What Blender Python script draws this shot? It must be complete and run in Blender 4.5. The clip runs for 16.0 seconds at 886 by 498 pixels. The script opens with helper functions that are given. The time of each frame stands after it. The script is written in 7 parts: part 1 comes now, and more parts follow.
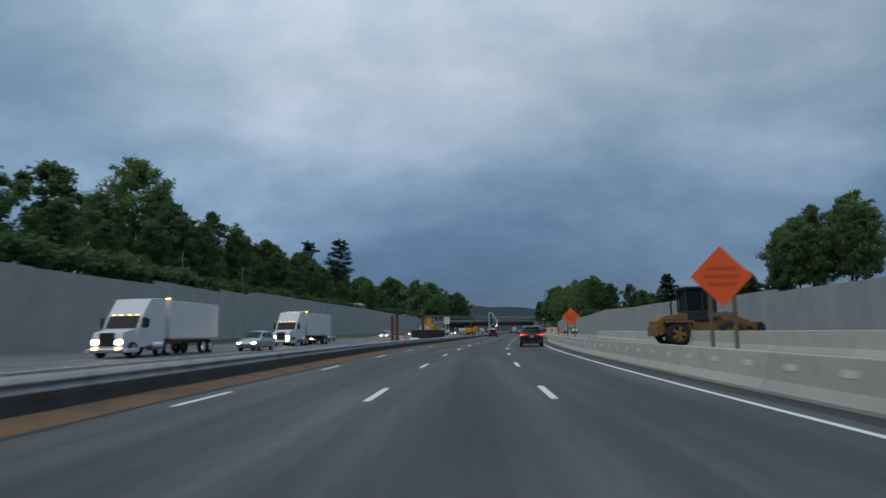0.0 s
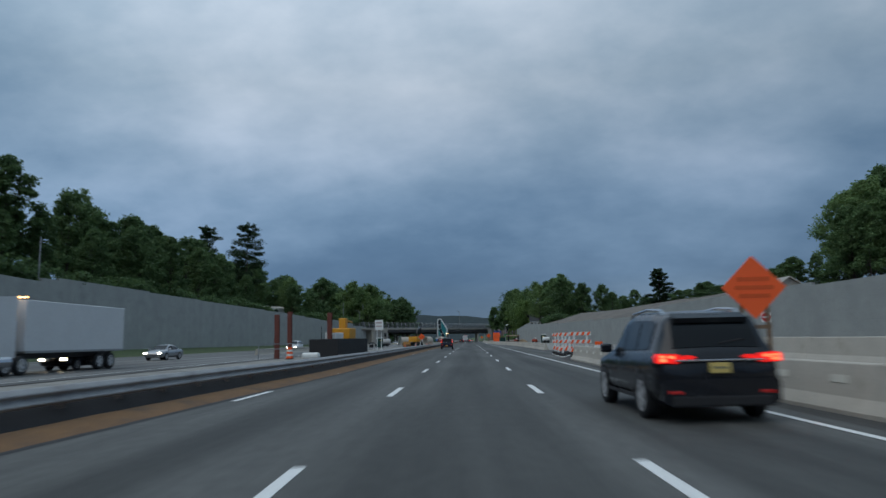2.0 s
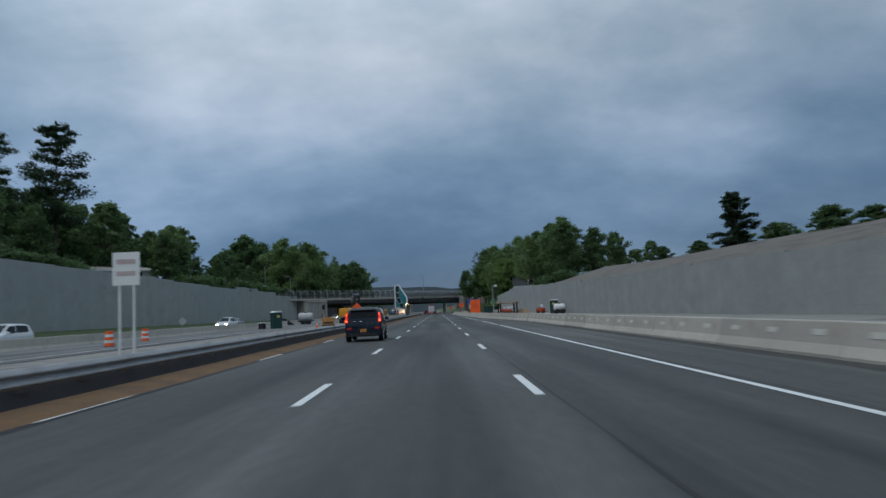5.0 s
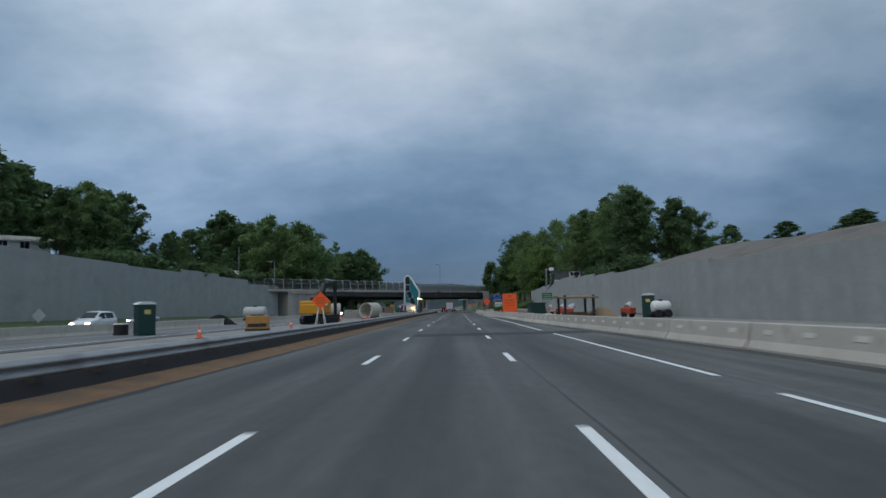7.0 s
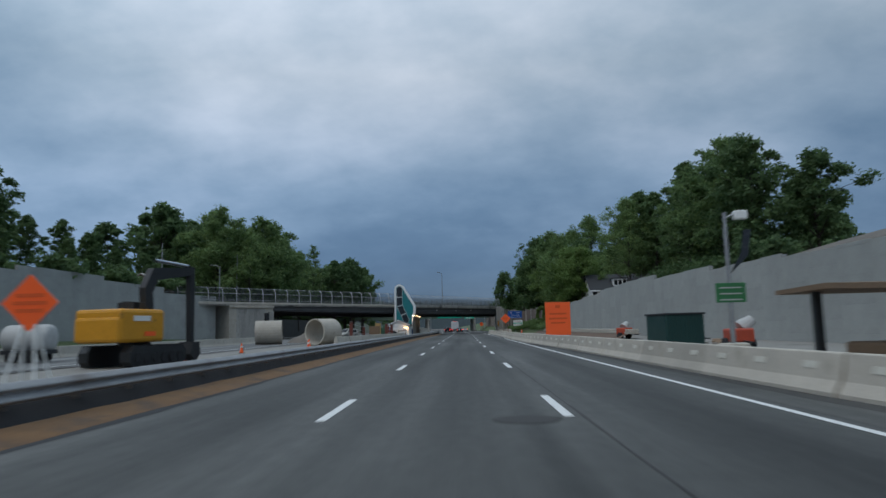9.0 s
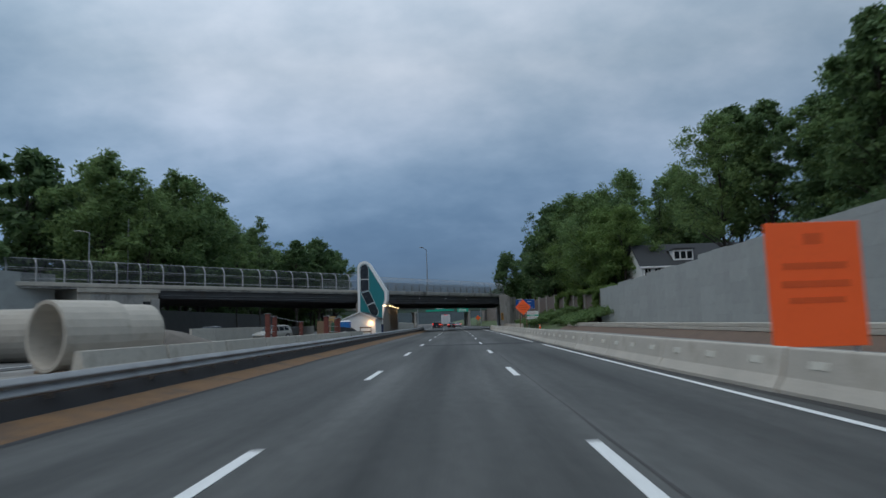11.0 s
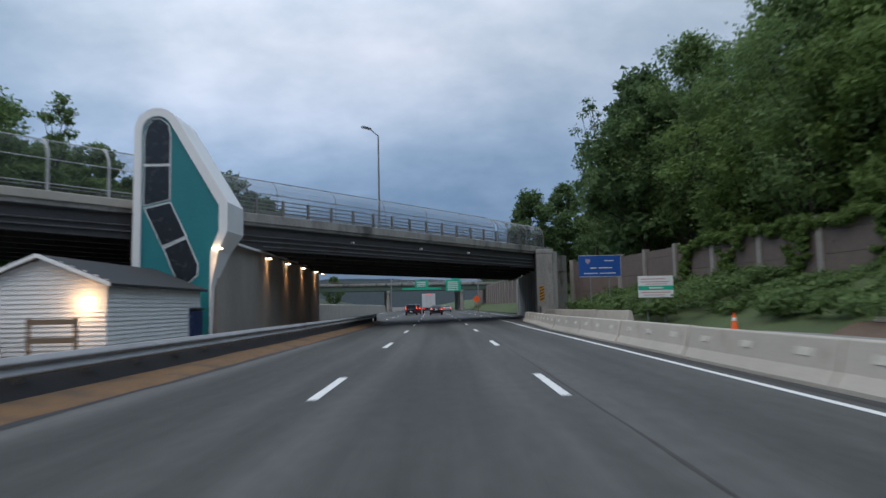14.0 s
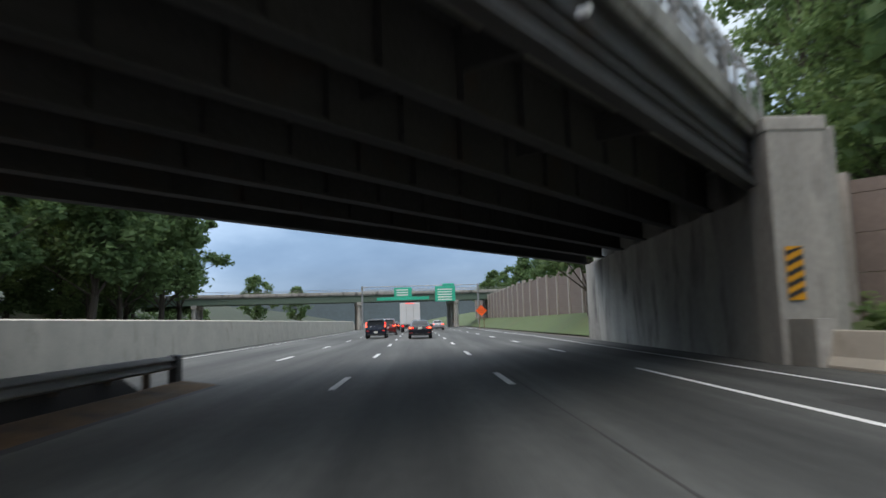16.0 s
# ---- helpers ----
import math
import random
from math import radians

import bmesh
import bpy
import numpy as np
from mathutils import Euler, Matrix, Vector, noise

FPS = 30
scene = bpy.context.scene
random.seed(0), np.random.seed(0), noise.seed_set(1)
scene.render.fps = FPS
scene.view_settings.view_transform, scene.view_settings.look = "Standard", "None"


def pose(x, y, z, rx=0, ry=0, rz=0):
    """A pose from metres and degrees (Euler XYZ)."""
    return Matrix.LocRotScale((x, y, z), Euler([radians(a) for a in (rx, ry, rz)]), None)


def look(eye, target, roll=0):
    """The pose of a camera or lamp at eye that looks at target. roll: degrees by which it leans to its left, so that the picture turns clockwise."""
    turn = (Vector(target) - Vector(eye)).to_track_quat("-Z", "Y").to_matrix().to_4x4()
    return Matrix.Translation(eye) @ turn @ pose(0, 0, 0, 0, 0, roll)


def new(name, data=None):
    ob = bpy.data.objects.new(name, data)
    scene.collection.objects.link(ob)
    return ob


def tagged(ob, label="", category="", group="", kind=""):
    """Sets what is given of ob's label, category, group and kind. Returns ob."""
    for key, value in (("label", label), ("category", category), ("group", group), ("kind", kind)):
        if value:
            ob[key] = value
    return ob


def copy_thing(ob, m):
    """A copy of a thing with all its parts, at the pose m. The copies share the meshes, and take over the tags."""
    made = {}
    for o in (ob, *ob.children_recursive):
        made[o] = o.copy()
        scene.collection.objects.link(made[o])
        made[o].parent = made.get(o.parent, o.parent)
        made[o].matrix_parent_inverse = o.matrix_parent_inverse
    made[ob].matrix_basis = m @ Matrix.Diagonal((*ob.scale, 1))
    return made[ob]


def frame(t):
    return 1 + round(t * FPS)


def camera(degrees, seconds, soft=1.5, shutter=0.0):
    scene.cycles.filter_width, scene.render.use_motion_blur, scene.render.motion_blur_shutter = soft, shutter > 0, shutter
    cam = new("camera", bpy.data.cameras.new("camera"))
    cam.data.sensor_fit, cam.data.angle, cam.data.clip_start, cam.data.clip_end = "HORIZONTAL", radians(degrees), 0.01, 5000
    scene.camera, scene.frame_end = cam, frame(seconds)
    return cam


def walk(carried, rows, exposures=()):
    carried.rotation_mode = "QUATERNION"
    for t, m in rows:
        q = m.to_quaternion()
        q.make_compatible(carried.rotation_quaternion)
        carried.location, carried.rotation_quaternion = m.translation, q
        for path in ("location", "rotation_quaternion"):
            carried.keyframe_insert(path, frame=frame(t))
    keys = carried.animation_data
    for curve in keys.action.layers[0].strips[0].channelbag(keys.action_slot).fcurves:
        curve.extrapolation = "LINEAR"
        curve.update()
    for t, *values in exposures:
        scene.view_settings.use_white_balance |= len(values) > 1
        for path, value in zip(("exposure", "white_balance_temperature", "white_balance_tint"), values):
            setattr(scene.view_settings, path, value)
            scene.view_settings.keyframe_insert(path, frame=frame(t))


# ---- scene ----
# the camera: seconds, place in metres, yaw, pitch, roll
cam = camera(66.67, 16.0, shutter=0.4)
PATH = [
    (0.0, 0.70, -6.91, 1.32, 6.03, 7.03, 1.07),
    (0.5, -0.14, 4.64, 1.32, 4.38, 7.19, 3.10),
    (1.0, -0.86, 16.20, 1.32, 3.15, 6.09, 2.44),
    (1.5, -1.42, 27.60, 1.32, 2.47, 6.15, 2.20),
    (2.0, -1.77, 38.55, 1.32, 1.55, 7.72, 1.36),
    (2.5, -1.90, 49.31, 1.32, 0.61, 7.31, 1.02),
    (3.0, -1.79, 61.09, 1.32, -1.25, 7.19, 2.88),
    (5.5, -0.47, 116.63, 1.32, -1.09, 4.77, 2.54),
    (6.0, -0.31, 127.38, 1.32, -1.09, 4.59, 1.52),
    (6.5, -0.24, 137.74, 1.32, -0.32, 5.40, 0.39),
    (7.0, -0.00, 148.19, 1.32, 0.47, 5.06, 1.40),
    (7.5, 0.10, 158.76, 1.32, 0.30, 5.50, 2.98),
    (8.0, 0.20, 169.75, 1.32, 0.54, 6.42, 1.77),
    (8.5, 0.20, 180.30, 1.32, 0.43, 6.84, 1.37),
    (9.0, 0.37, 191.29, 1.32, 0.98, 6.74, 1.43),
    (11.5, 0.97, 244.77, 1.32, 0.04, 6.00, 1.90),
    (12.0, 1.00, 256.41, 1.32, -0.28, 5.73, 1.87),
    (12.5, 1.19, 267.50, 1.32, -0.19, 6.30, 1.79),
    (13.0, 1.34, 279.27, 1.32, -0.48, 5.67, 1.13),
    (13.5, 1.60, 290.44, 1.32, -0.09, 4.85, 2.23),
    (14.0, 1.68, 301.26, 1.32, -0.70, 4.83, 1.18),
    (14.5, 1.78, 312.42, 1.32, -0.90, 5.18, 1.38),
    (15.0, 1.93, 323.84, 1.32, -1.17, 5.64, 1.75),
    (15.5, 2.00, 334.89, 1.32, -1.64, 5.28, 1.74),
    (16.0, 2.13, 345.98, 1.32, -1.70, 6.10, 1.67),
]
walk(cam, [(t, pose(x, y, z, 90 + pitch, roll, yaw)) for t, x, y, z, yaw, pitch, roll in PATH],
     exposures=((0.0, -0.1, 6500, 10), (2.5, -0.16, 6400, 9), (6.0, -0.05, 6550, 11), (9.0, 0.0, 6550, 11), (12.5, 0.0, 6560, 13), (13.5, 0.2, 6720, 15),
                (14.5, 0.48, 6750, 16), (15.0, 0.62, 6780, 16), (15.5, 0.85, 6800, 16), (16.0, 1.2, 7450, 16)))

# ---- world, sun, exposure ----
world = bpy.data.worlds.new("sky")
scene.world = world
world.use_nodes = True


def link(nt, a, b):
    nt.links.new(a, b)


def node(nt, kind, **sets):
    n = nt.nodes.new(kind)
    for k, v in sets.items():
        if k == "op":
            n.operation = v
        elif k == "mode":
            n.blend_type = v
        elif k == "dtype":
            n.data_type = v
        elif k == "ntype":
            n.noise_dimensions = v
    return n


def build_sky(nt):
    nt.nodes.clear()
    out = node(nt, "ShaderNodeOutputWorld")
    bg = node(nt, "ShaderNodeBackground")
    bg.inputs["Strength"].default_value = 1.0
    sky = node(nt, "ShaderNodeTexSky")
    sky.sky_type = "NISHITA"
    sky.sun_disc = False
    sky.sun_elevation, sky.sun_rotation = radians(57), radians(225)
    geo = node(nt, "ShaderNodeTexCoord")
    sep = node(nt, "ShaderNodeSeparateXYZ")
    link(nt, geo.outputs["Generated"], sep.inputs[0])
    # cloud deck: the direction laid onto a flat layer overhead
    zz = node(nt, "ShaderNodeMath", op="MAXIMUM")
    link(nt, sep.outputs["Z"], zz.inputs[0])
    zz.inputs[1].default_value = 0.0
    za = node(nt, "ShaderNodeMath", op="ADD")
    link(nt, zz.outputs[0], za.inputs[0])
    za.inputs[1].default_value = 0.40
    u = node(nt, "ShaderNodeMath", op="DIVIDE")
    v = node(nt, "ShaderNodeMath", op="DIVIDE")
    link(nt, sep.outputs["X"], u.inputs[0])
    link(nt, za.outputs[0], u.inputs[1])
    link(nt, sep.outputs["Y"], v.inputs[0])
    link(nt, za.outputs[0], v.inputs[1])
    com = node(nt, "ShaderNodeCombineXYZ")
    link(nt, u.outputs[0], com.inputs[0])
    link(nt, v.outputs[0], com.inputs[1])
    com.inputs[2].default_value = CLOUD_SEED

    def clouds(scale, detail, rough, shift):
        mp = node(nt, "ShaderNodeMapping")
        mp.inputs["Location"].default_value = shift
        mp.inputs["Scale"].default_value = (1.0, 1.2, 1.0)
        link(nt, com.outputs[0], mp.inputs["Vector"])
        n = node(nt, "ShaderNodeTexNoise")
        n.inputs["Scale"].default_value = scale
        n.inputs["Detail"].default_value = detail
        n.inputs["Roughness"].default_value = rough
        link(nt, mp.outputs[0], n.inputs["Vector"])
        return n.outputs["Fac"]

    big, small = clouds(1.0, 3.0, 0.45, CLOUD_SHIFT), clouds(3.6, 7.0, 0.55, (3.0, 1.0, 0.0))
    mixn = node(nt, "ShaderNodeMath", op="MULTIPLY_ADD")
    link(nt, small, mixn.inputs[0])
    mixn.inputs[1].default_value = 0.37
    calm = node(nt, "ShaderNodeMath", op="MULTIPLY_ADD")
    link(nt, big, calm.inputs[0])
    calm.inputs[1].default_value, calm.inputs[2].default_value = 0.86, 0.085
    link(nt, calm.outputs[0], mixn.inputs[2])
    ramp = node(nt, "ShaderNodeValToRGB")
    e = ramp.color_ramp.elements
    e[0].position, e[0].color = 0.50, (0.100, 0.180, 0.278, 1)
    e[1].position, e[1].color = 0.94, (0.49, 0.57, 0.67, 1)
    m = e.new(0.66)
    m.color = (0.172, 0.262, 0.362, 1)
    m = e.new(0.78)
    m.color = (0.285, 0.38, 0.48, 1)
    link(nt, mixn.outputs[0], ramp.inputs[0])
    # low haze: slate blue near the horizon, brighter overhead
    low = node(nt, "ShaderNodeValToRGB")
    e = low.color_ramp.elements
    e[0].position, e[0].color = 0.0, (0.50, 0.58, 0.68, 1)
    e[1].position, e[1].color = 1.0, (2.9, 2.7, 2.5, 1)
    for p, c in ((0.09, (0.40, 0.53, 0.70, 1)), (0.2, (0.66, 0.76, 0.88, 1)), (0.36, (1.08, 1.06, 1.04, 1)), (0.55, (1.5, 1.45, 1.4, 1))):
        k = e.new(p)
        k.color = c
    link(nt, zz.outputs[0], low.inputs[0])
    mul = node(nt, "ShaderNodeMix", dtype="RGBA", mode="MULTIPLY")
    mul.inputs["Factor"].default_value = 1.0
    link(nt, ramp.outputs[0], mul.inputs["A"])
    link(nt, low.outputs[0], mul.inputs["B"])
    # the deck is paler towards the low western sun
    west = node(nt, "ShaderNodeMath", op="MULTIPLY_ADD")
    link(nt, sep.outputs["X"], west.inputs[0])
    west.inputs[1].default_value, west.inputs[2].default_value = -0.26, 1.0
    side = node(nt, "ShaderNodeVectorMath", op="SCALE")
    link(nt, mul.outputs["Result"], side.inputs[0])
    link(nt, west.outputs[0], side.inputs["Scale"])
    # thin clear sky behind the deck
    thin = node(nt, "ShaderNodeMix", dtype="RGBA", mode="ADD")
    thin.inputs["Factor"].default_value = 0.012
    link(nt, side.outputs[0], thin.inputs["A"])
    link(nt, sky.outputs[0], thin.inputs["B"])
    link(nt, thin.outputs["Result"], bg.inputs["Color"])
    link(nt, bg.outputs[0], out.inputs[0])


CLOUD_SEED, CLOUD_SHIFT = 0.7, (0.25, -0.12, 0.0)
build_sky(world.node_tree)
sun = new("sun", bpy.data.lights.new("sun", "SUN"))
sun.data.energy, sun.data.angle, sun.data.color = 0.80, radians(60), (1.0, 0.90, 0.77)
sun.matrix_world = look((0, 0, 60), (28, 28, 0))

# ---- the line of the road: heading in degrees at stations in metres ----
BEND_S = [-60.0, -40.0, 20.0, 60.0, 100.0, 150.0, 220.0, 300.0, 400.0, 600.0, 1200.0]
BEND_H = [7.9, 6.51, 2.50, -0.65, -0.80, -0.78, -0.64, -1.00, 0.57, 1.71, 2.2]
_g = np.arange(-80, 1200, 2.0)
_th = np.radians(np.interp(_g, BEND_S, BEND_H))
_x, _y = np.cumsum(np.sin(-_th)) * 2, np.cumsum(np.cos(_th)) * 2
_j = int(np.argmin(abs(_g)))
_x, _y = _x - _x[_j], _y - _y[_j]


def road_at(s, lat=0.0):
    """World x, y and heading (degrees) at station s, lat metres to the right of our lane's middle."""
    x, y, th = np.interp(s, _g, _x), np.interp(s, _g, _y), np.interp(s, _g, _th)
    return float(x + lat * np.cos(th)), float(y + lat * np.sin(th)), math.degrees(th)


def place(s, lat, z=0.0, turn=0.0):
    """A pose on the road's line: local y runs ahead along the road, x to the right."""
    x, y, h = road_at(s, lat)
    return pose(x, y, z, 0, 0, h + turn)


# ---- materials ----
def mat(name, colour, rough=0.7, metal=0.0, vary=0.25, scale=3.0, fine=40.0, bump=0.3, spec=0.5, stain=None, stain_at=0.55, stain_scale=0.6, stretch=None, island=0.0, coat=0.0, streak=0.0):
    m = bpy.data.materials.new(name)
    m.use_nodes = True
    nt = m.node_tree
    b = nt.nodes["Principled BSDF"]
    b.inputs["Metallic"].default_value = metal
    b.inputs["Specular IOR Level"].default_value = spec
    b.inputs["Coat Weight"].default_value = coat
    tc = node(nt, "ShaderNodeTexCoord")
    vec = tc.outputs["Object"]
    if stretch:
        mp = node(nt, "ShaderNodeMapping")
        mp.inputs["Scale"].default_value = stretch
        link(nt, vec, mp.inputs["Vector"])
        vec = mp.outputs[0]

    def noise_tex(sc, det):
        n = node(nt, "ShaderNodeTexNoise")
        n.inputs["Scale"].default_value, n.inputs["Detail"].default_value, n.inputs["Roughness"].default_value = sc, det, 0.6
        link(nt, vec, n.inputs["Vector"])
        return n.outputs["Fac"]

    big, small = noise_tex(scale, 4.0), noise_tex(fine, 3.0)
    add = node(nt, "ShaderNodeMath", op="MULTIPLY_ADD")
    link(nt, small, add.inputs[0])
    add.inputs[1].default_value = 0.5
    half = node(nt, "ShaderNodeMath", op="MULTIPLY")
    link(nt, big, half.inputs[0])
    half.inputs[1].default_value = 0.5
    link(nt, half.outputs[0], add.inputs[2])
    mr = node(nt, "ShaderNodeMapRange")
    link(nt, add.outputs[0], mr.inputs[0])
    mr.inputs[1].default_value, mr.inputs[2].default_value = 0.3, 0.7
    mr.inputs[3].default_value, mr.inputs[4].default_value = 1 - vary, 1 + vary
    val = mr.outputs[0]
    if island:
        oi = node(nt, "ShaderNodeObjectInfo")
        ma = node(nt, "ShaderNodeMapRange")
        link(nt, oi.outputs["Random"], ma.inputs[0])
        ma.inputs[3].default_value, ma.inputs[4].default_value = 1 - island, 1 + island
        mm = node(nt, "ShaderNodeMath", op="MULTIPLY")
        link(nt, val, mm.inputs[0])
        link(nt, ma.outputs[0], mm.inputs[1])
        val = mm.outputs[0]
    if streak:
        wm = node(nt, "ShaderNodeMapping")
        wm.inputs["Scale"].default_value = (0.5, 0.5, 0.04)
        geo = node(nt, "ShaderNodeNewGeometry")
        link(nt, geo.outputs["Position"], wm.inputs["Vector"])
        wn = node(nt, "ShaderNodeTexNoise")
        wn.inputs["Scale"].default_value, wn.inputs["Detail"].default_value = 1.0, 4.0
        link(nt, wm.outputs[0], wn.inputs["Vector"])
        wr = node(nt, "ShaderNodeMapRange")
        link(nt, wn.outputs["Fac"], wr.inputs[0])
        wr.inputs[1].default_value, wr.inputs[2].default_value = 0.35, 0.65
        wr.inputs[3].default_value, wr.inputs[4].default_value = 1 - streak, 1 + streak
        wx = node(nt, "ShaderNodeMath", op="MULTIPLY")
        link(nt, val, wx.inputs[0])
        link(nt, wr.outputs[0], wx.inputs[1])
        val = wx.outputs[0]
    vm = node(nt, "ShaderNodeVectorMath", op="SCALE")
    vm.inputs[0].default_value = colour
    link(nt, val, vm.inputs["Scale"])
    col = vm.outputs[0]
    if stain:
        sn = noise_tex(stain_scale, 5.0)
        sr = node(nt, "ShaderNodeMapRange")
        link(nt, sn, sr.inputs[0])
        sr.inputs[1].default_value, sr.inputs[2].default_value = stain_at, stain_at + 0.16
        mx = node(nt, "ShaderNodeMix", dtype="RGBA")
        link(nt, sr.outputs[0], mx.inputs["Factor"])
        link(nt, col, mx.inputs["A"])
        mx.inputs["B"].default_value = (*stain, 1)
        col = mx.outputs["Result"]
    link(nt, col, b.inputs["Base Color"])
    rr = node(nt, "ShaderNodeMapRange")
    link(nt, big, rr.inputs[0])
    rr.inputs[3].default_value, rr.inputs[4].default_value = max(0.02, rough - 0.12), min(1.0, rough + 0.12)
    link(nt, rr.outputs[0], b.inputs["Roughness"])
    if bump:
        bp = node(nt, "ShaderNodeBump")
        bp.inputs["Strength"].default_value, bp.inputs["Distance"].default_value = bump, 0.02
        link(nt, small, bp.inputs["Height"])
        link(nt, bp.outputs[0], b.inputs["Normal"])
    return m


def glow(name, colour, strength):
    m = bpy.data.materials.new(name)
    m.use_nodes = True
    b = m.node_tree.nodes["Principled BSDF"]
    b.inputs["Base Color"].default_value = (*colour, 1)
    b.inputs["Emission Color"].default_value = (*colour, 1)
    b.inputs["Emission Strength"].default_value = strength
    return m


def leaf_mat(name, a, c):
    m = bpy.data.materials.new(name)
    m.use_nodes = True
    nt = m.node_tree
    b = nt.nodes["Principled BSDF"]
    b.inputs["Roughness"].default_value = 0.65
    b.inputs["Specular IOR Level"].default_value = 0.25
    g = node(nt, "ShaderNodeNewGeometry")
    oi = node(nt, "ShaderNodeObjectInfo")
    av = node(nt, "ShaderNodeMath", op="MULTIPLY_ADD")
    link(nt, g.outputs["Random Per Island"], av.inputs[0])
    av.inputs[1].default_value = 0.7
    hv = node(nt, "ShaderNodeMath", op="MULTIPLY")
    link(nt, oi.outputs["Random"], hv.inputs[0])
    hv.inputs[1].default_value = 0.4
    link(nt, hv.outputs[0], av.inputs[2])
    mx = node(nt, "ShaderNodeMix", dtype="RGBA")
    mx.inputs["A"].default_value, mx.inputs["B"].default_value = (*a, 1), (*c, 1)
    link(nt, av.outputs[0], mx.inputs["Factor"])
    link(nt, mx.outputs["Result"], b.inputs["Base Color"])
    tr = node(nt, "ShaderNodeBsdfTranslucent")
    link(nt, mx.outputs["Result"], tr.inputs["Color"])
    ms = node(nt, "ShaderNodeMixShader")
    ms.inputs[0].default_value = 0.48
    link(nt, b.outputs[0], ms.inputs[1])
    link(nt, tr.outputs[0], ms.inputs[2])
    link(nt, ms.outputs[0], nt.nodes["Material Output"].inputs["Surface"])
    return m


def asphalt_mat(name, base, lane_wear=True):
    m = bpy.data.materials.new(name)
    m.use_nodes = True
    nt = m.node_tree
    b = nt.nodes["Principled BSDF"]
    uv = node(nt, "ShaderNodeUVMap")
    sep = node(nt, "ShaderNodeSeparateXYZ")
    link(nt, uv.outputs[0], sep.inputs[0])

    def ntex(sc, det, stretch):
        mp = node(nt, "ShaderNodeMapping")
        mp.inputs["Scale"].default_value = stretch
        link(nt, uv.outputs[0], mp.inputs["Vector"])
        n = node(nt, "ShaderNodeTexNoise")
        n.inputs["Scale"].default_value, n.inputs["Detail"].default_value = sc, det
        link(nt, mp.outputs[0], n.inputs["Vector"])
        return n.outputs["Fac"]

    grain, mottle, patch, streak = ntex(45, 3, (1, 1, 1)), ntex(5, 5, (1, 0.5, 1)), ntex(0.25, 4, (1, 0.25, 1)), ntex(1.1, 5, (1, 0.03, 1))
    # oil-darkened middle of each lane, paler wheel paths
    ph = node(nt, "ShaderNodeMath", op="MULTIPLY")
    link(nt, sep.outputs["X"], ph.inputs[0])
    ph.inputs[1].default_value = 2 * math.pi / 3.66
    cs = node(nt, "ShaderNodeMath", op="COSINE")
    link(nt, ph.outputs[0], cs.inputs[0])
    w = node(nt, "ShaderNodeMapRange")
    link(nt, cs.outputs[0], w.inputs[0])
    w.inputs[1].default_value, w.inputs[2].default_value = -0.2, 1.0
    w.inputs[3].default_value, w.inputs[4].default_value = 1.10, 0.80 if lane_wear else 1.08
    tot = node(nt, "ShaderNodeMath", op="MULTIPLY")
    link(nt, w.outputs[0], tot.inputs[0])
    acc = None
    for src, lo, hi in ((grain, 0.80, 1.20), (mottle, 0.86, 1.14), (patch, 0.74, 1.26), (streak, 0.60, 1.40)):
        r = node(nt, "ShaderNodeMapRange")
        link(nt, src, r.inputs[0])
        r.inputs[1].default_value, r.inputs[2].default_value = 0.3, 0.7
        r.inputs[3].default_value, r.inputs[4].default_value = lo, hi
        if acc is None:
            acc = r.outputs[0]
        else:
            k = node(nt, "ShaderNodeMath", op="MULTIPLY")
            link(nt, acc, k.inputs[0])
            link(nt, r.outputs[0], k.inputs[1])
            acc = k.outputs[0]
    link(nt, acc, tot.inputs[1])
    vm = node(nt, "ShaderNodeVectorMath", op="SCALE")
    vm.inputs[0].default_value = base
    link(nt, tot.outputs[0], vm.inputs["Scale"])
    link(nt, vm.outputs[0], b.inputs["Base Color"])
    b.inputs["Roughness"].default_value = 0.78
    b.inputs["Specular IOR Level"].default_value = 0.4
    bp = node(nt, "ShaderNodeBump")
    bp.inputs["Strength"].default_value, bp.inputs["Distance"].default_value = 0.35, 0.006
    link(nt, grain, bp.inputs["Height"])
    link(nt, bp.outputs[0], b.inputs["Normal"])
    return m


